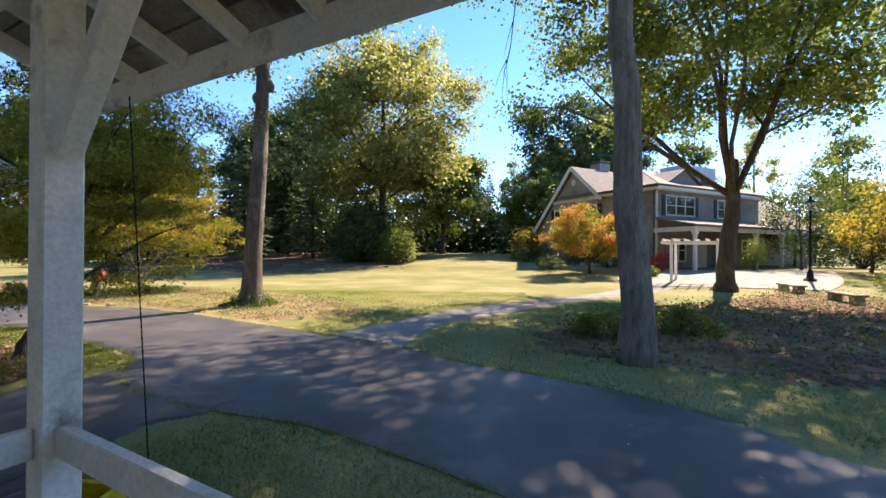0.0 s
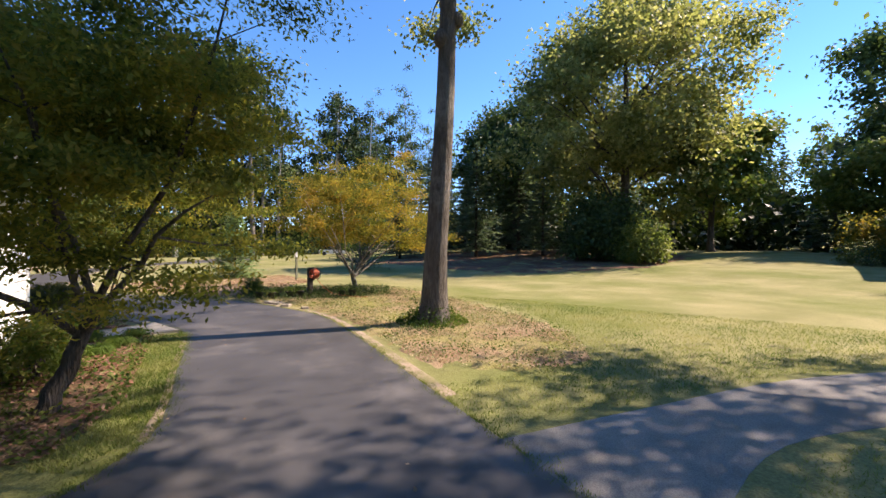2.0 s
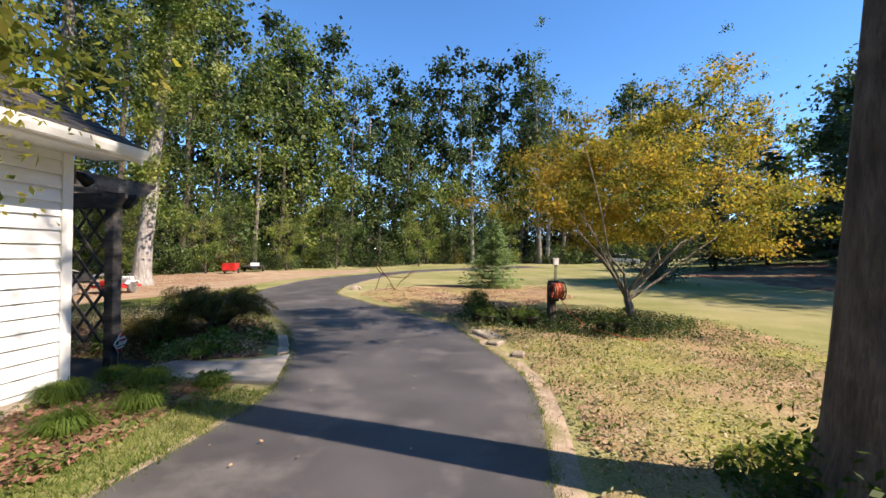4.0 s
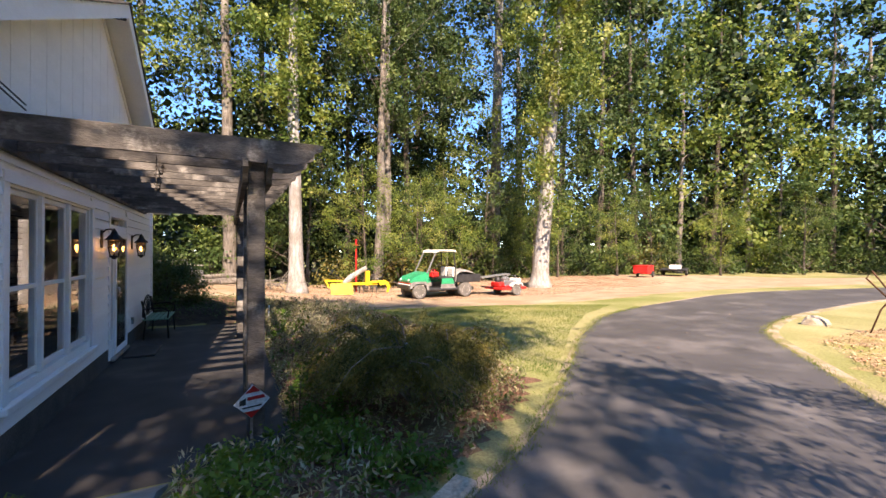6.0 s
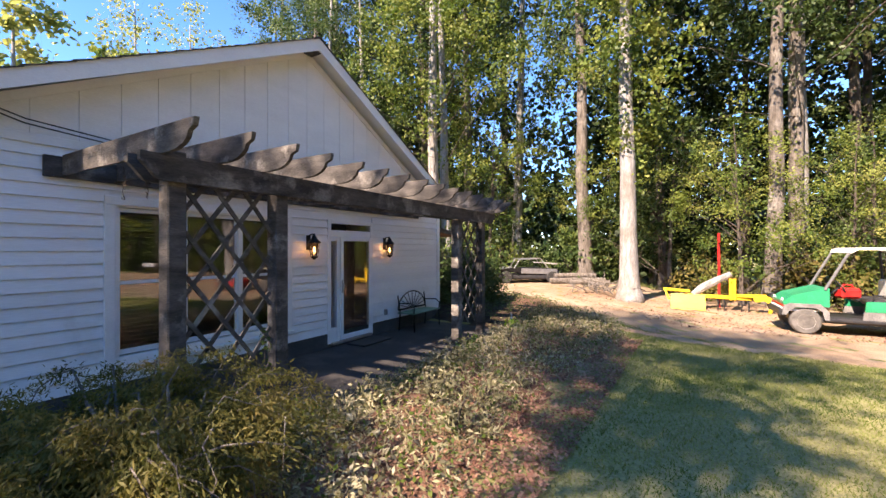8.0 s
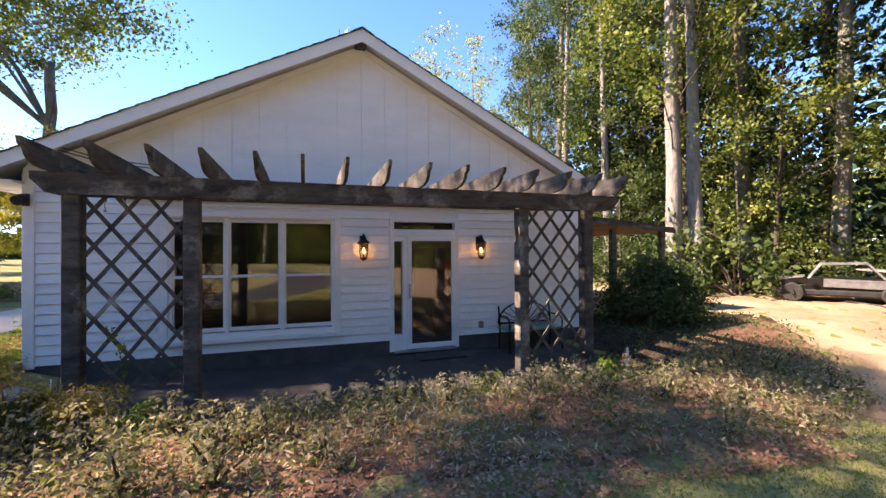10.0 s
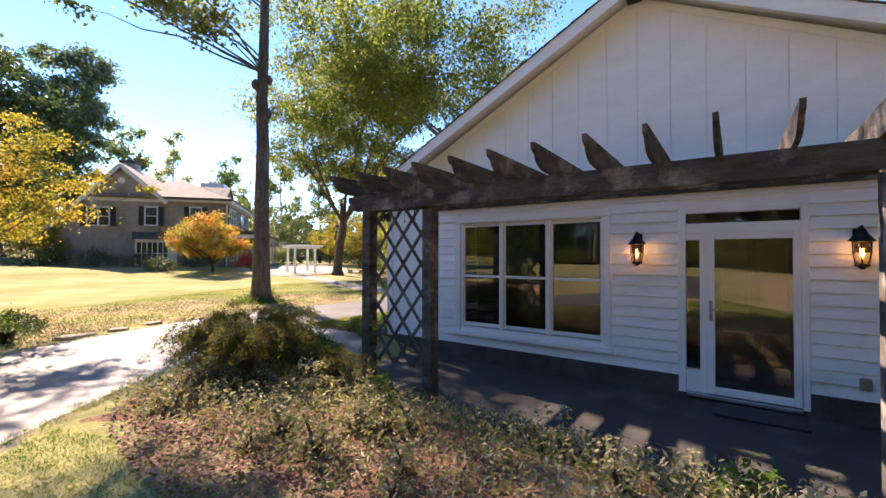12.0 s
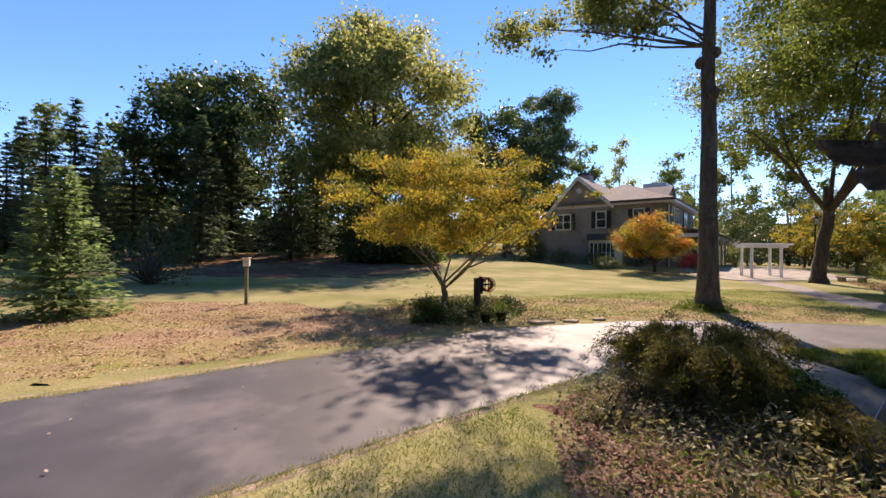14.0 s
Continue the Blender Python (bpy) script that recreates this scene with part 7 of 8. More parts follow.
for x, y, s, a, lab in ((-3.85, -13.35, 0.42, 30, "pale rough boulder at the inside of the bend"),):
    bm = bmesh.new()
    bmesh.ops.create_icosphere(bm, subdivisions=2, radius=1)
    for v in bm.verts:
        v.co *= 1 + 0.22 * noise.noise(v.co * 1.7 + Vector((x, y, 0)))
        v.co = Vector((v.co.x * s * 0.6, v.co.y * s * 0.42, v.co.z * s * (0.42 if s > 0.4 and y < -10 else 0.2)))
    me = bpy.data.meshes.new("boulder")
    bm.to_mesh(me)
    bm.free()
    st = part("boulder", me, STONE)
    st.matrix_world = pose(x, y, 0.24, 0, 0, a)
    tagged(st, lab, "stone")

# hose reel on its post
reel = thing("hose_reel", "orange garden hose on a reel fixed to a dark post", "hose reel", (-11.0, -5.5, gz(-11.0, -5.5)), 15)
part("post", Build().box(-0.08, 0.08, -0.08, 0.08, -0.1, 0.98, 0.012), DARKBARK, reel, "dark weathered wooden post")
part("bracket", Build().box(-0.12, 0.12, 0.08, 0.13, 0.55, 1.02, 0.01), BLACKPLASTIC, reel)
coil = Build()
for k in range(7):
    rr = 0.15 + 0.016 * (k % 2)
    coil.tube([(-0.10 + 0.034 * k, 0.28 + rr * math.cos(a), 0.80 + rr * math.sin(a)) for a in np.linspace(0, math.tau, 21)], 0.018, 6, caps=False)
part("hose_coil", coil, ORANGEHOSE, reel, "coiled orange hose", True)
for xx in (-0.13, 0.135):
    part("reel_disc", Build().tube([(xx, 0.28 + 0.195 * math.cos(a), 0.80 + 0.195 * math.sin(a)) for a in np.linspace(0, math.tau, 23)], 0.011, 6, caps=False).beam((xx, 0.09, 0.8), (xx, 0.47, 0.8), 0.015, 0.03).beam((xx, 0.28, 0.61), (xx, 0.28, 0.99), 0.015, 0.03), BLACKPLASTIC, reel, smooth=False)
part("loose_hose", Build().tube([(-0.05, 0.35, 0.64), (-0.2, 0.55, 0.34), (-0.35, 0.9, 0.12), (-0.6, 1.6, 0.07), (-0.72, 1.85, 0.06), (-0.95, 2.1, 0.06)], 0.010, 6), ORANGEHOSE, reel, smooth=True)
part("crank", Build().tube([(0.135, 0.28, 0.8), (0.18, 0.28, 0.8), (0.18, 0.38, 0.9), (0.25, 0.38, 0.9)], 0.01, 6), BLACKPLASTIC, reel)
pot_shell = Build().lathe([(0.09, 0), (0.125, 0.22), (0.135, 0.22), (0.135, 0.25), (0.12, 0.25), (0.11, 0.2), (0.0, 0.2)], 14).mesh("pot", True)
for k, (x, y, s) in enumerate(((-9.3, -5.4, 1.2), (-9.62, -5.0, 1.3), (-10.2, -5.05, 1.25), (-10.5, -4.9, 1.35), (-9.95, -5.7, 1.15), (-11.85, -4.6, 1.1), (-12.2, -4.5, 1.2))):
    pt = thing("nursery_pot", "black plastic nursery pot with a small leafy seedling", "plant pot", (x, y, gz(x, y) + 0.02), 0, "pots by the hose reel")
    pt.scale = (0.8 * s, 0.8 * s, 0.75 * s)
    part("pot", pot_shell, TERRACOTTA, pt)
    rng = np.random.default_rng(130 + k)
    c = np.abs(rng.normal(size=(130, 3))) * np.array([0.1, 0.1, 0.12]) * np.stack([rng.choice([-1, 1], 130), rng.choice([-1, 1], 130), np.ones(130)], 1) + np.array([0, 0, 0.23])
    tagged(part("seedling", quads_mesh("seedling", leaf_quads(rng, c, 0.07, 0.8)), L_IVY, pt), kind="stuff")

bird = thing("birdhouse_post", "small wooden birdhouse on a mossy post", "birdhouse", (-12.2, -12.52, gz(-12.2, -12.3)), 10)
part("post", Build().box(-0.045, 0.045, -0.045, 0.045, -0.1, 1.32, 0.006), mat("mossy_wood", (0.15, 0.15, 0.09), (0.28, 0.27, 0.18), 5, 0.9, 0.4, 40), bird)
bh = part("box", Build().box(-0.09, 0.09, -0.085, 0.085, 1.2, 1.44, 0.006), CREAM, bird)
part("lid", Build().box(-0.1, 0.14, -0.1, 0.1, 1.44, 1.465, 0.004), SIGNWHITE, bh, "pale sloping lid")
part("entry_hole", Build().lathe([(0.0, 0), (0.02, 0.0), (0.02, 0.006), (0.0, 0.006)], 10, m=Matrix.Translation((0.09, 0, 1.34)) @ Matrix.Rotation(math.pi / 2, 4, "Y")), BLACKPLASTIC, bh)
RUST = mat("rusty_rod", (0.07, 0.03, 0.018), (0.15, 0.07, 0.04), 9, 0.8, 0.3, 60, metal=0.4)
art = thing("wire_sculpture", "rusty bent-rod garden sculpture on the leafy bank", "sculpture", (-5.5, -13.35, gz(-5.5, -13.35)), 25)
part("rods", Build().tube([(-0.1, 0, 0), (0.15, 0, 0.42), (0.55, 0.05, 0.95), (0.72, 0, 1.25), (0.8, 0, 1.1), (0.5, 0, 0.72), (0.2, 0, 0.6), (-0.5, 0.1, 0.55), (-0.8, 0, 0.78), (-0.95, 0, 0.85)], 0.016, 6)
     .tube([(-0.15, 0.05, 0.02), (0.1, 0, 0.1), (0.3, 0, 0.02), (0.2, 0, 0.3), (-0.1, 0, 0.05), (-0.35, 0, 0.4), (-0.9, 0, 0.75)], 0.014, 6).tube([(0.75, 0.02, 0.02), (0.6, 0, 0.5), (0.45, 0, 0.75), (-0.2, 0, 0.72)], 0.014, 6), RUST, art, smooth=True)

# ---- the yard by the wood ----
def wheel(parent, x, y, r, w, rim_mat=CREAM, name="wheel", tyre_mat=RUBBER):
    m = Matrix.Translation((x, y, r)) @ Matrix.Rotation(math.pi / 2, 4, "Y")
    tyre = part(name, Build().lathe([(r * 0.55, -w / 2), (r * 0.9, -w / 2), (r, -w * 0.3), (r, w * 0.3), (r * 0.9, w / 2), (r * 0.55, w / 2)], 20, m=m), tyre_mat, parent, smooth=False)
    s = -1 if x < 0 else 1
    part("rim", Build().lathe([(0.02, s * w * 0.30), (r * 0.2, s * w * 0.36), (r * 0.24, s * w * 0.26), (r * 0.5, s * w * 0.3), (r * 0.58, s * w * 0.52), (r * 0.52, s * w * 0.1)], 16, m=m), rim_mat, tyre, "pale steel rim")


GREYFRAME = mat("dark_grey_frame", (0.10, 0.10, 0.10), (0.18, 0.18, 0.175), 4, 0.5, 0.1, 40)
DUSTGREY = mat("dusty_grey_plastic", (0.12, 0.115, 0.11), (0.22, 0.21, 0.20), 5, 0.7, 0.1, 40)
cart = thing("utility_cart", "green and black utility cart with a cream canopy", "utility vehicle", (7.64, -9.71, gz(7.6, -9.7) + 0.015), 2)
for x, y in ((-0.52, 1.08), (0.52, 1.08), (-0.52, -1.02), (0.52, -1.02)):
    wheel(cart, x, y, 0.285 if y > 0 else 0.31, 0.24, CREAM, "wheel", DUSTY)
part("chassis", Build().box(-0.5, 0.5, -1.5, 1.3, 0.26, 0.40, 0.02).box(-0.62, 0.62, -0.62, 0.75, 0.30, 0.38, 0.02), BLACKPLASTIC, cart)
hood = Build().prism([(1.45, 0.55), (1.48, 0.72), (1.30, 0.86), (0.72, 1.04), (0.66, 1.04), (0.66, 0.62), (0.80, 0.62), (0.84, 0.55)], -0.55, 0.55, "x")
part("hood", hood, GREENPAINT, cart, "glossy green sloping hood")
part("bumper", Build().box(-0.58, 0.58, 1.40, 1.55, 0.38, 0.55, 0.03), BLACKPLASTIC, cart)
part("grille", Build().box(-0.56, 0.56, 0.84, 1.50, 0.50, 0.58, 0.02), CREAM, cart, "pale lower nose panel")
part("stripe", Build().box(-0.562, 0.562, 0.9, 1.482, 0.60, 0.635, 0.003), RED, cart)
for s in (-1, 1):
    part("fender", Build().prism([(1.50, 0.42), (1.48, 0.60), (1.36, 0.68), (0.82, 0.68), (0.68, 0.52), (0.68, 0.34), (0.76, 0.34), (0.80, 0.52), (0.92, 0.60), (1.26, 0.60), (1.38, 0.50), (1.42, 0.42)], s * 0.63 if s > 0 else -0.63 - 0.0, (s * 0.63) - s * 0.2, "x"), DUSTGREY, cart)
    part("headlight", Build().lathe([(0.0, 0.0), (0.06, 0.0), (0.065, 0.03), (0.0, 0.045)], 12, m=Matrix.Translation((s * 0.38, 1.44, 0.72)) @ Matrix.Rotation(-math.pi / 2, 4, "X")), CREAM, cart)
    part("side_panel", Build().prism([(0.10, 0.56), (0.08, 0.78), (-0.42, 0.78), (-0.48, 0.56)], s * 0.60, s * 0.56, "x"), GREENPAINT, cart)
    part("sill", Build().prism([(0.14, 0.34), (0.11, 0.555), (-0.49, 0.555), (-0.58, 0.34)], s * 0.595, s * 0.55, "x"), DUSTGREY, cart, "dusty grey lower side")
    part("windshield_post", Build().tube([(s * 0.55, 0.74, 1.0), (s * 0.54, 0.36, 1.78), (s * 0.53, 0.28, 1.86)], 0.030, 8), GREYFRAME, cart, "dark grey windshield post")
    part("rear_post", Build().tube([(s * 0.56, -0.52, 0.5), (s * 0.56, -0.55, 1.2), (s * 0.54, -0.50, 1.86)], 0.028, 8), BLACKPLASTIC, cart)
    part("hip_rail", Build().tube([(s * 0.58, 0.02, 0.72), (s * 0.59, -0.05, 0.92), (s * 0.59, -0.36, 0.92), (s * 0.58, -0.45, 0.72)], 0.016, 6), BLACKPLASTIC, cart)
part("canopy", Build().prism([(0.36, 1.82), (0.33, 1.90), (0.20, 1.935), (-0.42, 1.935), (-0.56, 1.90), (-0.58, 1.84), (-0.53, 1.84), (-0.48, 1.875), (0.20, 1.885), (0.30, 1.82)], -0.60, 0.60, "x"), CREAM, cart, "thin cream plastic canopy")
for s in (-1, 1):
    part("seat", Build().box(s * 0.30 - 0.24, s * 0.30 + 0.24, -0.46, 0.04, 0.70, 0.82, 0.04), BLACKPLASTIC, cart)
    part("backrest", Build().box(s * 0.30 - 0.24, s * 0.30 + 0.24, -0.58, -0.46, 0.80, 1.22, 0.04), CREAM, cart)
part("steering_wheel", Build().tube([(-0.3 + 0.17 * math.cos(a), 0.42 + 0.08 * math.sin(a), 1.05 + 0.15 * math.sin(a)) for a in np.linspace(0, math.tau, 17)], 0.014, 6, caps=False).tube([(-0.3, 0.42, 1.05), (-0.3, 0.66, 0.85)], 0.018, 6), BLACKPLASTIC, cart)
bedm = Build().box(-0.64, 0.64, -1.72, -0.62, 0.60, 0.65, 0.01)
for x0, x1, y0, y1 in ((-0.66, -0.62, -1.74, -0.60), (0.62, 0.66, -1.74, -0.60), (-0.619, 0.619, -1.74, -1.70), (-0.619, 0.619, -0.64, -0.60)):
    bedm.box(x0, x1, y0, y1, 0.60, 0.92, 0.012)
part("cargo_bed", bedm, BLACKPLASTIC, cart, "black plastic cargo bed")
cart.scale = (1.03, 1.03, 1.03)
gas = thing("fuel_can", "red plastic fuel can lying on the cart seat", "fuel can", (7.38, -9.43, gz(7.6, -9.7) + 0.85), 20)
part("can", Build().box(-0.16, 0.16, -0.2, 0.2, 0.0, 0.24, 0.05), RED, gas)
part("can_handle", Build().tube([(0, -0.12, 0.23), (0, -0.08, 0.31), (0, 0.08, 0.31), (0, 0.12, 0.23)], 0.022, 6), RED, gas)
load = thing("tarp_load", "grey tarpaulin heap in the cart's cargo bed", "tarpaulin", (7.66, -10.94, gz(7.6, -9.7) + 0.685))
load.scale = (1.03, 1.03, 1.03)
sheet = Build()
prof = resample(np.array([(0.60, -0.02), (0.56, 0.36), (0.40, 0.47), (-0.05, 0.46), (-0.35, 0.34), (-0.68, 0.10), (-0.78, 0.02)]), 22)
rows = []
for i, (y, z) in enumerate(prof):
    rows.append([(x, y + 0.03 * noise.noise((x * 3, y * 4, 1)), z * (1 - 0.16 * (abs(x) / 0.62) ** 3) + 0.05 * noise.noise((x * 4, y * 4, 0))) for x in np.linspace(-0.6, 0.6, 13)])
sheet.add([p for r in rows for p in r] + [(x, y, z - 0.025) for r in rows for x, y, z in r],
          [(i * 13 + k, i * 13 + k + 1, i * 13 + k + 14, i * 13 + k + 13) for i in range(21) for k in range(12)] + [(286 + i * 13 + k, 286 + i * 13 + k + 13, 286 + i * 13 + k + 14, 286 + i * 13 + k + 1) for i in range(21) for k in range(12)]
          + [(i * 13, i * 13 + 13, 286 + i * 13 + 13, 286 + i * 13) for i in range(21)] + [(i * 13 + 12, 286 + i * 13 + 12, 286 + i * 13 + 25, i * 13 + 25) for i in range(21)])
me = sheet.mesh("tarp", True)
part("tarp", me, mat("grey_tarp", (0.16, 0.155, 0.145), (0.28, 0.27, 0.25), 6, 0.6, 0.4, 30), load)

mow = thing("tow_mower", "red and white tow-behind mower with an exposed engine", "mower", (7.0, -12.8, gz(7.0, -12.8) + 0.015), 6)
part("deck", Build().box(-0.6, 0.6, -0.75, 0.7, 0.26, 0.36, 0.02), RED, mow)
for x, y in ((-0.62, -0.1), (0.62, -0.1)):
    wheel(mow, x, y, 0.25, 0.17, SIGNWHITE, "wheel", DUSTY)
part("engine", Build().box(-0.25, 0.25, -0.3, 0.25, 0.36, 0.62, 0.03).lathe([(0.05, 0.62), (0.2, 0.63), (0.22, 0.72), (0.12, 0.8)], 14), STEEL, mow)
part("engine_guard", Build().tube([(-0.34, -0.36, 0.4), (-0.34, -0.3, 0.86), (-0.34, 0.2, 0.86), (-0.34, 0.28, 0.4)], 0.02, 6), STEEL, mow)
part("engine_guard", Build().tube([(0.34, -0.36, 0.4), (0.34, -0.3, 0.86), (0.34, 0.2, 0.86), (0.34, 0.28, 0.4)], 0.02, 6), STEEL, mow)
part("air_filter", Build().lathe([(0.0, 0.70), (0.12, 0.70), (0.13, 0.80), (0.10, 0.90), (0.0, 0.91)], 14, (0.0, 0.42, -0.12)), BLACKPLASTIC, mow)
part("mudguard", Build().prism([(-0.42, 0.42), (-0.34, 0.56), (0.14, 0.56), (0.24, 0.42), (0.20, 0.42), (0.12, 0.52), (-0.32, 0.52), (-0.38, 0.42)], -0.72, -0.54, "x"), SIGNWHITE, mow, "white mudguard")
part("tank", Build().box(-0.28, 0.28, -0.72, -0.34, 0.40, 0.72, 0.05), SIGNWHITE, mow)
part("cowl", Build().box(-0.4, 0.4, -0.74, 0.3, 0.365, 0.42, 0.02).box(-0.3, 0.3, 0.3, 0.6, 0.37, 0.58, 0.04), RED, mow)
part("tow_bar", Build().beam((0, 0.7, 0.34), (0, 1.35, 0.42), 0.06, 0.06), BLACKIRON, mow)
part("exhaust", Build().tube([(0.24, 0.1, 0.6), (0.36, 0.1, 0.66), (0.36, 0.1, 0.86)], 0.03, 8), BLACKIRON, mow)
ramp = part("ramp_board", Build().beam((7.55, -11.2, 0.62), (7.2, -13.1, 0.82), 0.55, 0.05, 0.01), GREYFRAME)
tagged(ramp, "grey metal ramp laid from the cart over the mower", "ramp")

scr = thing("box_scraper", "yellow tractor scraper with a tilted blade parked on the soil", "implement", (10.4, -7.06, gz(10.4, -7.06) + 0.01), -90)
part("blade", Build().prism([(-0.26, 0.0), (-0.20, 0.0), (-0.13, 0.20), (0.02, 0.46), (-0.03, 0.48), (-0.18, 0.22)], -1.25, -0.28, "x"), YELLOW, scr, "scuffed yellow curved blade")
part("blade_arm", Build().beam((-1.48, 0.05, 0.62), (-0.70, 0.05, 0.57), 0.09, 0.09, 0.012), YELLOW, scr)
part("arm_foot", Build().beam((-1.45, 0.05, 0.64), (-1.30, -0.1, 0.28), 0.07, 0.05, 0.01), YELLOW, scr)
part("cross_beam", Build().beam((-0.75, 0.1, 0.44), (0.95, 0.1, 0.40), 0.12, 0.12, 0.015), YELLOW, scr)
part("upright", Build().box(0.36, 0.43, -0.06, 0.12, 0.34, 1.02, 0.012).box(0.47, 0.54, -0.06, 0.12, 0.34, 1.02, 0.012).box(0.43, 0.47, -0.03, 0.09, 0.36, 0.98, 0.0), YELLOW, scr, "twin-plate yellow upright")
part("lower_arm", Build().beam((0.54, 0.05, 0.48), (1.28, -0.1, 0.52), 0.07, 0.10, 0.012), YELLOW, scr)
part("end_plate", Build().prism([(0.95, 0.44), (1.25, 0.56), (1.42, 0.46), (1.48, 0.26), (1.40, 0.02), (1.32, 0.02), (1.36, 0.24), (1.26, 0.38), (1.0, 0.34)], -0.20, -0.12, "y"), YELLOW, scr)
for x in (0.05, 0.22, 0.66, 0.84):
    part("tine", Build().tube([(x, 0.1, 0.40), (x + 0.03, -0.02, 0.2), (x, -0.14, 0.0)], [0.03, 0.026, 0.012], 6), BLACKIRON, scr, "rusty dark tine")
prop = part("log", Build().tube([(0, 0.62, 0.42), (0.02, 0.35, 0.66), (0, -0.02, 0.90), (-0.02, -0.42, 1.13)], [0.10, 0.13, 0.12, 0.09], 9), PALEBARK)
prop.matrix_world = pose(10.47, -7.06, gz(10.4, -7.06) + 0.05)
tagged(prop, "split grey log propped across the yellow scraper", "log")
pole_ = thing("red_pole", "tall slim red pole standing behind the scraper", "pole", (11.2, -7.2, gz(11.2, -7.2)))
part("shaft", Build().tube([(0, 0, -0.1), (0.02, 0, 2.5)], 0.04, 8), RED, pole_)
part("cross_bar", Build().beam((-0.25, 0, 2.2), (0.25, 0, 2.2), 0.05, 0.05), RED, pole_)
trl = thing("red_trailer", "small red box trailer parked at the woodland edge", "trailer", (12.2, -29.0, gz(12.2, -29.0) + 0.02), 20)
trl.scale = (0.7, 0.7, 0.75)
part("box", Build().box(-0.7, 0.7, -1.1, 1.1, 0.35, 1.1, 0.04), RED, trl)
part("lid_rail", Build().box(-0.74, 0.74, -1.14, 1.14, 1.08, 1.16, 0.02), RED, trl)
for x, y in ((-0.76, -0.5), (0.76, -0.5)):
    wheel(trl, x, y, 0.3, 0.18, STEEL)
part("drawbar", Build().beam((0, 1.1, 0.4), (0, 2.0, 0.4), 0.08, 0.08), BLACKIRON, trl)
flat = thing("flatbed_trailer", "low black flatbed trailer with white boxes", "trailer", (12.8, -33.5, gz(12.8, -33.5) + 0.02), 30)
part("bed", Build().box(-0.9, 0.9, -1.8, 1.8, 0.45, 0.55, 0.02), BLACKPLASTIC, flat)
for x, y in ((-0.8, -0.4), (0.8, -0.4)):
    wheel(flat, x, y, 0.3, 0.18, STEEL)
part("box", Build().box(-0.5, 0.3, 0.2, 1.2, 0.551, 0.85, 0.03), SIGNWHITE, flat)

wreck = thing("scrap_car", "stripped grey scrap car body on the soil", "car", (15.3, 0.9, 0.2), 30)
part("floor_pan", Build().box(-0.8, 0.8, -1.7, 1.7, 0.2, 0.4, 0.05), BLACKPLASTIC, wreck)
part("body", Build().prism([(-1.5, 0.4), (1.4, 0.4), (1.45, 0.66), (0.9, 0.74), (-0.8, 0.76), (-1.5, 0.68)], -0.74, 0.74, "x"), BLACKIRON, wreck, "rusty black body shell")
part("bonnet", Build().beam((-0.1, 0.85, 0.80), (-0.1, 1.5, 0.70), 1.3, 0.05, 0.01), STEEL, wreck, "dusty grey bonnet")
part("side_panel", Build().beam((-0.77, -1.4, 0.58), (-0.79, 0.4, 0.62), 0.05, 0.26, 0.01), STEEL, wreck, "dented grey side panel")
part("roof_frame", Build().beam((-0.7, 0.75, 0.74), (-0.62, 0.45, 1.2), 0.05, 0.05).beam((-0.62, 0.45, 1.2), (-0.62, -0.6, 1.22), 0.05, 0.05).beam((-0.62, -0.6, 1.22), (-0.7, -0.95, 0.76), 0.05, 0.05), STEEL, wreck)
part("roof_frame", Build().beam((0.7, 0.75, 0.74), (0.62, 0.45, 1.2), 0.05, 0.05).beam((0.62, 0.45, 1.2), (0.62, -0.6, 1.22), 0.05, 0.05).beam((0.62, -0.6, 1.22), (0.7, -0.95, 0.76), 0.05, 0.05), STEEL, wreck)
part("crossbar", Build().beam((-0.62, 0.45, 1.2), (0.62, 0.45, 1.2), 0.05, 0.05), STEEL, wreck)
part("crossbar", Build().beam((-0.62, -0.6, 1.22), (0.62, -0.6, 1.22), 0.05, 0.05), STEEL, wreck)
part("loose_sheet", Build().beam((-0.5, -1.55, 0.95), (0.35, -0.55, 1.02), 0.55, 0.04, 0.01), PALEBARK, wreck, "bent pale sheet lying on the wreck")
for x, y in ((-0.8, 1.15), (-0.8, -1.15), (0.8, 1.15), (0.8, -1.15)):
    wheel(wreck, x, y, 0.3, 0.2, STEEL)
for k, (x, y, a, l, r) in enumerate(((15.2, -1.7, 116, 2.6, 0.16), (15.5, -1.4, 122, 2.2, 0.14), (15.0, -2.3, 110, 1.8, 0.12), (15.35, -1.55, 118, 2.0, 0.13))):
    lg = part("log", Build().tube([(-l / 2, 0, 0), (0, 0.03, 0.02), (l / 2, 0, 0)], [r, r * 0.95, r * 0.85], 10), BARK, smooth=False)
    lg.matrix_world = pose(x, y, 0.2 + r + (0.27 if k == 3 else 0), 0, 0, a)
    tagged(lg, "grey weathered log lying at the woodland edge", "log", "log pile")
brush = Build()
rngx = np.random.default_rng(9)
for k in range(46):
    p = Vector((11.6 + rngx.normal(0, 0.5), -3.5 + rngx.normal(0, 0.5), 0.2 + abs(rngx.normal(0, 0.2))))
    d = Vector((rngx.normal(), rngx.normal(), abs(rngx.normal()) * 0.5)).normalized() * rngx.uniform(0.5, 1.2)
    brush.tube([p, p + d * 0.5 + Vector((0, 0, 0.06)), p + d], [0.025, 0.018, 0.006], 5)
tagged(part("brush_pile", brush, BARK), "tangled pile of grey cut branches", "brush pile", kind="stuff")

# ---- by the big house ----
arbor = thing("garden_arbor", "white-painted timber arbor over the garden path", "arbor")
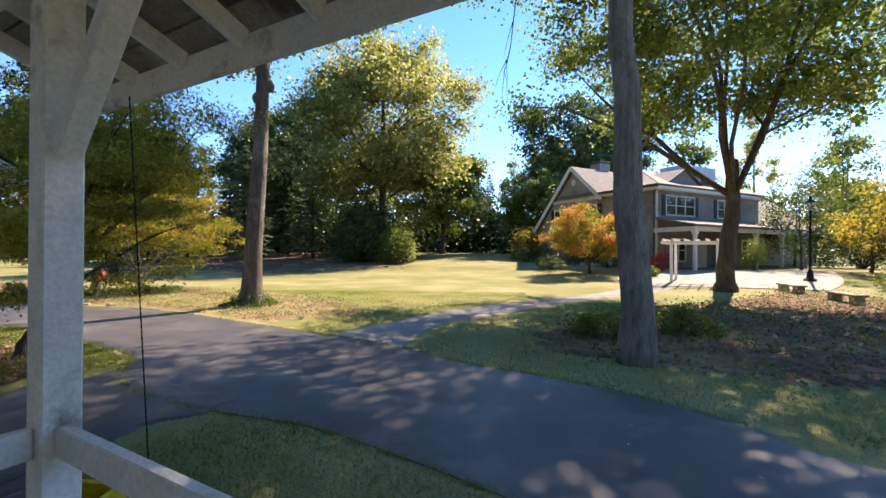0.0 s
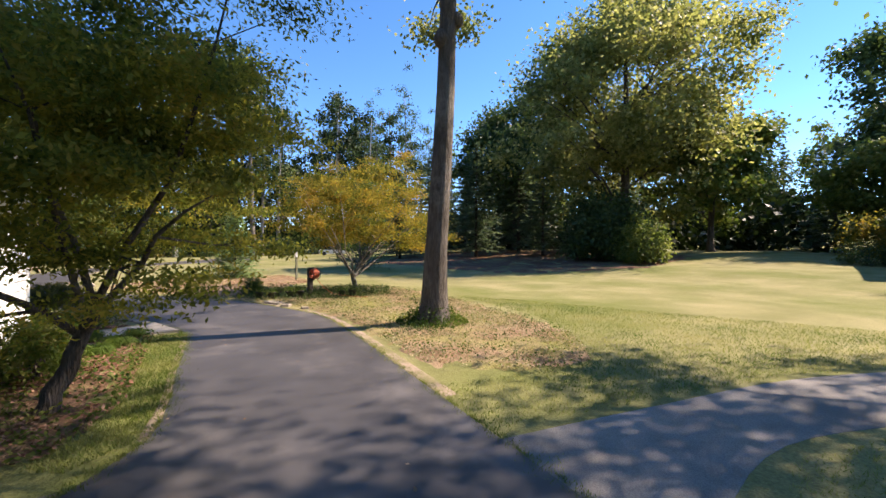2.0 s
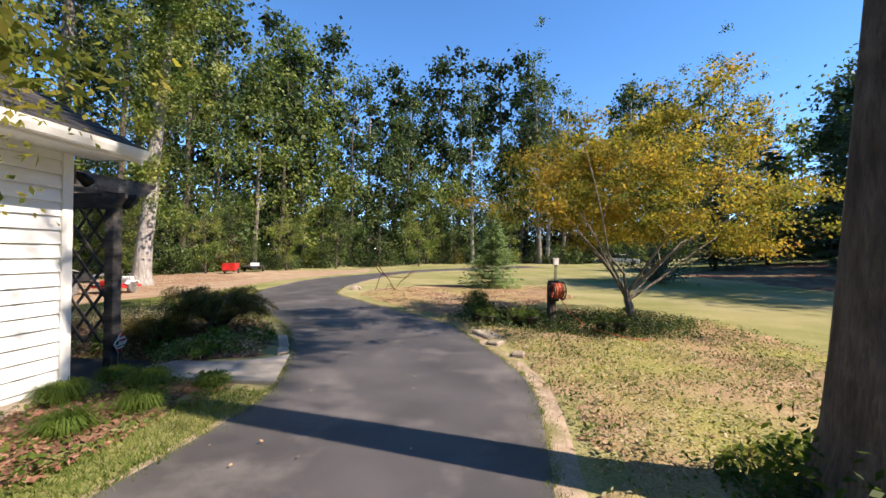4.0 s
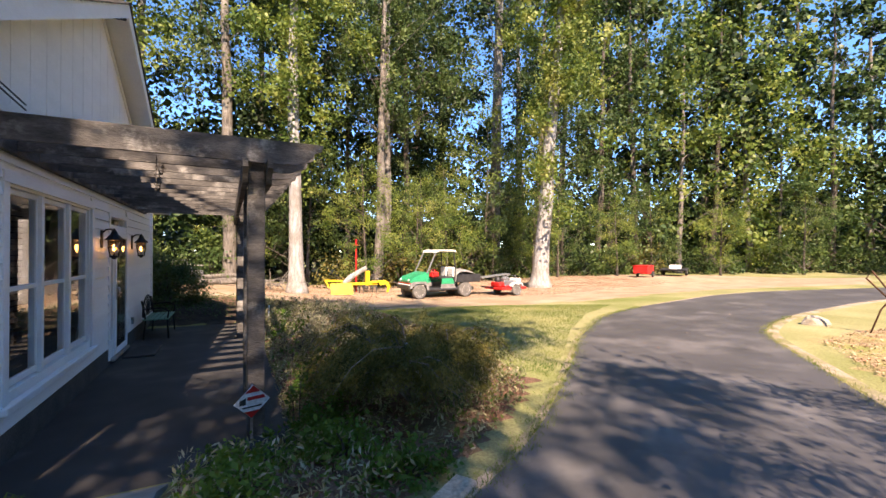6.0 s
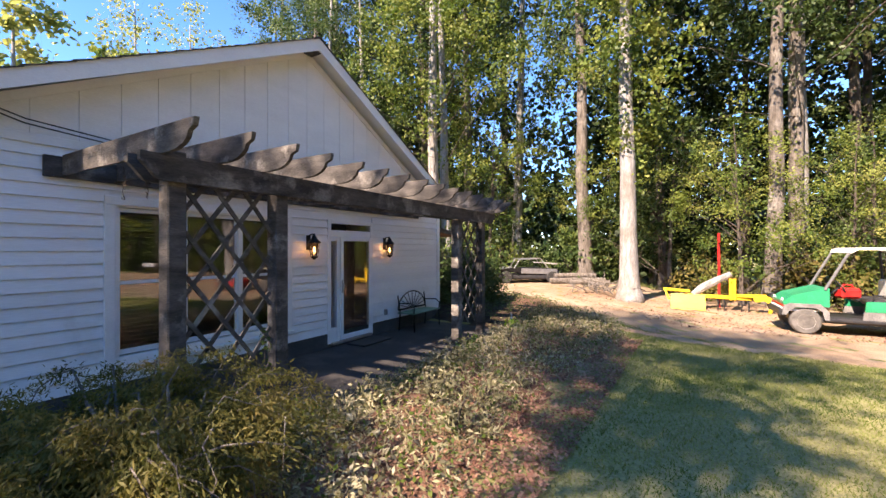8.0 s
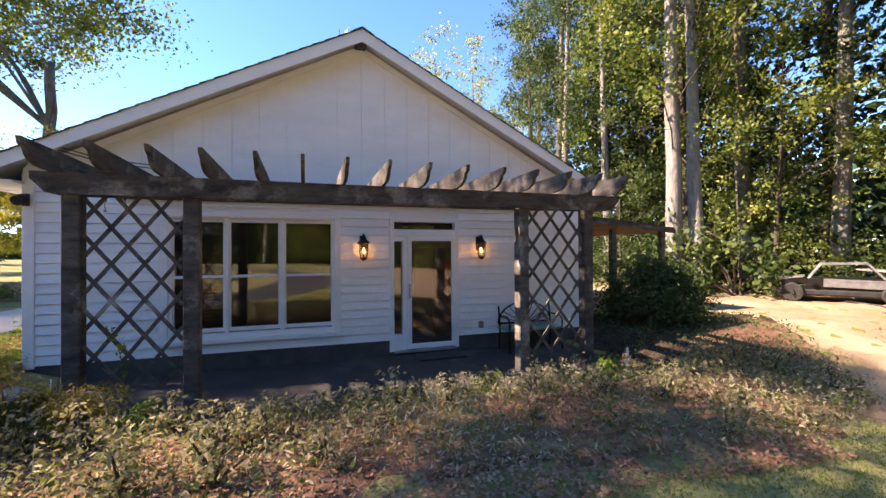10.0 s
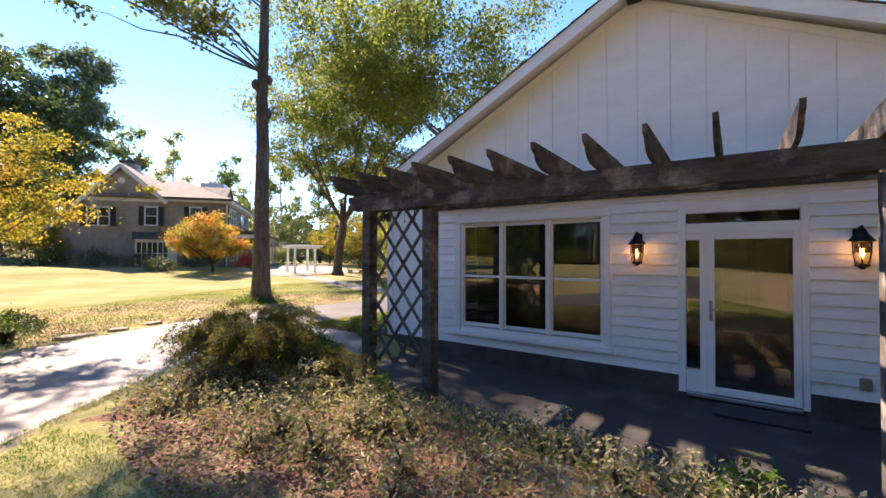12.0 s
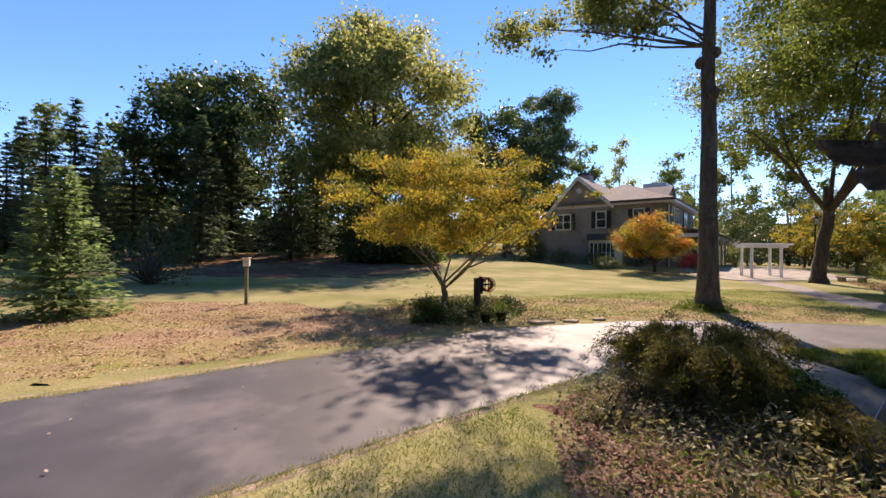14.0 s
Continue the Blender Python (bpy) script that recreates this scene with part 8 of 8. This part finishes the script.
for x, y in ((-27.9, 16.0), (-27.7, 13.9), (-29.3, 16.3), (-29.1, 14.2)):
    part("post", Build().box(x - 0.07, x + 0.07, y - 0.07, y + 0.07, gz(x, y) - 0.1, 2.40, 0.01), WHITE, arbor)
part("beam", Build().beam((-27.95, 16.5, 2.46), (-27.65, 13.4, 2.46), 0.06, 0.16), WHITE, arbor)
part("beam", Build().beam((-29.35, 16.8, 2.46), (-29.05, 13.7, 2.46), 0.06, 0.16), WHITE, arbor)
for k in range(7):
    q = k / 6
    a = Vector((-27.3, 16.35, 2.60)).lerp(Vector((-27.05, 13.45, 2.60)), q)
    part("slat", Build().beam(a, a + Vector((-2.55, 0.5, 0)), 0.05, 0.12), WHITE, arbor)
lp = thing("lamp_post", "tall black iron lamp post by the terrace", "lamp post", (-30.4, 20.4, gz(-30.4, 20.4)))
part("base", Build().lathe([(0.28, 0), (0.28, 0.12), (0.16, 0.2), (0.12, 0.5), (0.07, 0.62)], 12), BLACKIRON, lp)
part("column", Build().lathe([(0.065, 0.6), (0.05, 3.6), (0.09, 3.62), (0.09, 3.68)], 12), BLACKIRON, lp)
part("lantern", Build().lathe([(0.1, 3.68), (0.2, 4.1), (0.17, 4.1), (0.08, 3.7)], 8), LAMPGLASS, lp)
part("cap", Build().lathe([(0.25, 4.1), (0.2, 4.18), (0.06, 4.32), (0.02, 4.46)], 8), BLACKIRON, lp)
martin = thing("martin_house", "white multi-hole birdhouse on a post", "birdhouse", (-17.9, 19.9, gz(-17.9, 19.9)), -35)
part("post", Build().box(-0.06, 0.06, -0.06, 0.06, -0.1, 1.55, 0.008), WHITE, martin)
part("box", Build().box(-0.34, 0.34, -0.25, 0.25, 1.55, 1.95, 0.01), WHITE, martin)
part("roof", Build().prism([(-0.34, 1.95), (0, 2.22), (0.34, 1.95)], -0.45, 0.45, "x"), WHITE, martin)
for x in (-0.2, 0.0, 0.2):
    part("entry_hole", Build().lathe([(0.0, 0), (0.05, 0), (0.05, 0.01), (0.0, 0.01)], 10, m=Matrix.Translation((x, -0.255, 1.74)) @ Matrix.Rotation(math.pi / 2, 4, "X")), BLACKPLASTIC, martin)
for k in range(3):
    b = thing("stone_bench", "low stacked-stone garden bench in the oak bed", "bench", (-25.4 + k * 3.2, 18.3 + k * 0.7, gz(-25.4 + k * 3.2, 18.3 + k * 0.7)), 12, "stone benches")
    part("slab", Build().box(-0.8, 0.8, -0.2, 0.2, 0.28, 0.36, 0.02), STONE, b)
    for x in (-0.55, 0.55):
        part("pier", Build().box(x - 0.15, x + 0.15, -0.16, 0.16, -0.05, 0.28, 0.02), STONE, b)
for k in range(9):
    x, y = -13.5 - k * 1.45, 17.6 + k * 0.62
    st = part("retaining_block", Build().box(-0.7, 0.7, -0.16, 0.16, -0.1, 0.30, 0.03), STONE)
    st.matrix_world = pose(x - 1.5, y + 1.2, gz(x, y), 0, 0, -22)
    tagged(st, "dark low retaining wall block of the garden bed", "wall block", "retaining wall")
for k, (x, y, rx, h, leaf, lab) in enumerate(((-36.6, 10.2, 1.3, 1.5, L_DARK, "clipped dark shrub under the bay window"), (-38.8, 7.0, 1.3, 1.4, L_DARK, "dark shrub along the big house wall"), (-41.0, 4.8, 1.5, 1.7, L_DARK, "dark rounded shrub at the house wall"),
                                             (-43.2, 2.2, 1.4, 1.6, L_DARK, "dark shrub near the house corner"), (-33.6, 6.6, 1.2, 1.1, L_DARK, "low dark shrub before the house"), (-34.4, 13.8, 1.0, 1.4, L_CRIMSON, "crimson-leaved shrub beside the porch"),
                                             (-30.6, 12.6, 0.8, 0.9, L_YELLOWGREEN, "small yellowish shrub by the terrace"), (-37.5, 19.5, 0.9, 2.6, L_YELLOWGREEN, "climbing green plant at the porch posts"), (-27, 23, 1.6, 1.2, L_YELLOWGREEN, "yellow-green shrub in the sunny bed"),
                                             (-30.5, 25.5, 1.8, 1.5, L_OAK, "green shrub beyond the lamp post"), (-22, 23.5, 1.5, 1.1, L_OAK, "low green shrub by the retaining wall"), (-33, 29, 2.4, 2.4, L_GOLD, "golden-yellow shrub in the garden"),
                                             (-13.2, 13.2, 0.9, 0.55, L_YELLOWGREEN, "low sprawling plant under the oak"), (-12.0, 11.8, 0.8, 0.5, L_OAK, "low green plant under the oak"), (-24, 28, 2.6, 2.2, L_DARK, "dark green shrub mass in the far garden"))):
    shrub("garden_shrub", lab, (x, y), shrub_mesh(140 + k, rx, rx * 0.9, h, 2600, 0.10 if h > 0.7 else 0.08, 10, 50), leaf, k * 50, "garden shrubs")
yel = grow(181, 5.2, 0.5, 2.4, 0.12, 12, 7000, 0.17, "dome", (0, 0), 60, 0.2, 0.6, 7, split=0.2, hollow=0.4, slim=0.65)
tree("yellow_maple", "small golden-yellow tree in the far garden", (-37.2, 25.4), yel, DARKBARK, L_GOLD)
tree("yellow_maple", "small yellow-green tree beside the far hedge", (-32.2, 25.2), tuple(m.copy() for m in yel), DARKBARK, L_YELLOWGREEN, 70)
for x, y, rx, h, a in ((-47.0, 28.5, 3.2, 5.0, 20), (-44.0, 33.0, 3.0, 4.6, 130), (-37.5, 31.5, 3.0, 4.4, 200), (-30.0, 33.0, 3.0, 4.8, 300)):
    shrub("hedge_shrub", "tall loose green hedge shrub behind the garden", (x, y), shrub_mesh(int(a), rx, rx, h, 5200, 0.26, 12, 80), L_FOREST, a, "far garden hedge")
for x, y, s, k in ((-36, 34, 0.55, 3), (-28, 36, 0.5, 4), (-42, 36, 0.6, 4)):
    woodland(k, x, y, s, x * 13 % 360)

car = thing("parked_car", "pale grey car parked far across the lawn", "car", (-29.5, -60.0, gz(-29.5, -60)), 70)
part("body", Build().prism([(-2.2, 0.3), (2.2, 0.3), (2.25, 0.75), (1.4, 0.95), (-2.0, 0.98), (-2.25, 0.8)], -0.88, 0.88, "x"), SIGNWHITE, car)
part("cabin", Build().prism([(-1.7, 0.98), (1.0, 0.95), (0.4, 1.5), (-1.3, 1.52)], -0.78, 0.78, "x"), HOUSEGLASS, car)
part("roof_panel", Build().box(-0.74, 0.74, -1.25, 0.35, 1.51, 1.57, 0.02), SIGNWHITE, car)
for x, y in ((-0.85, 1.35), (0.85, 1.35), (-0.85, -1.35), (0.85, -1.35)):
    wheel(car, x, y, 0.33, 0.22, STEEL)
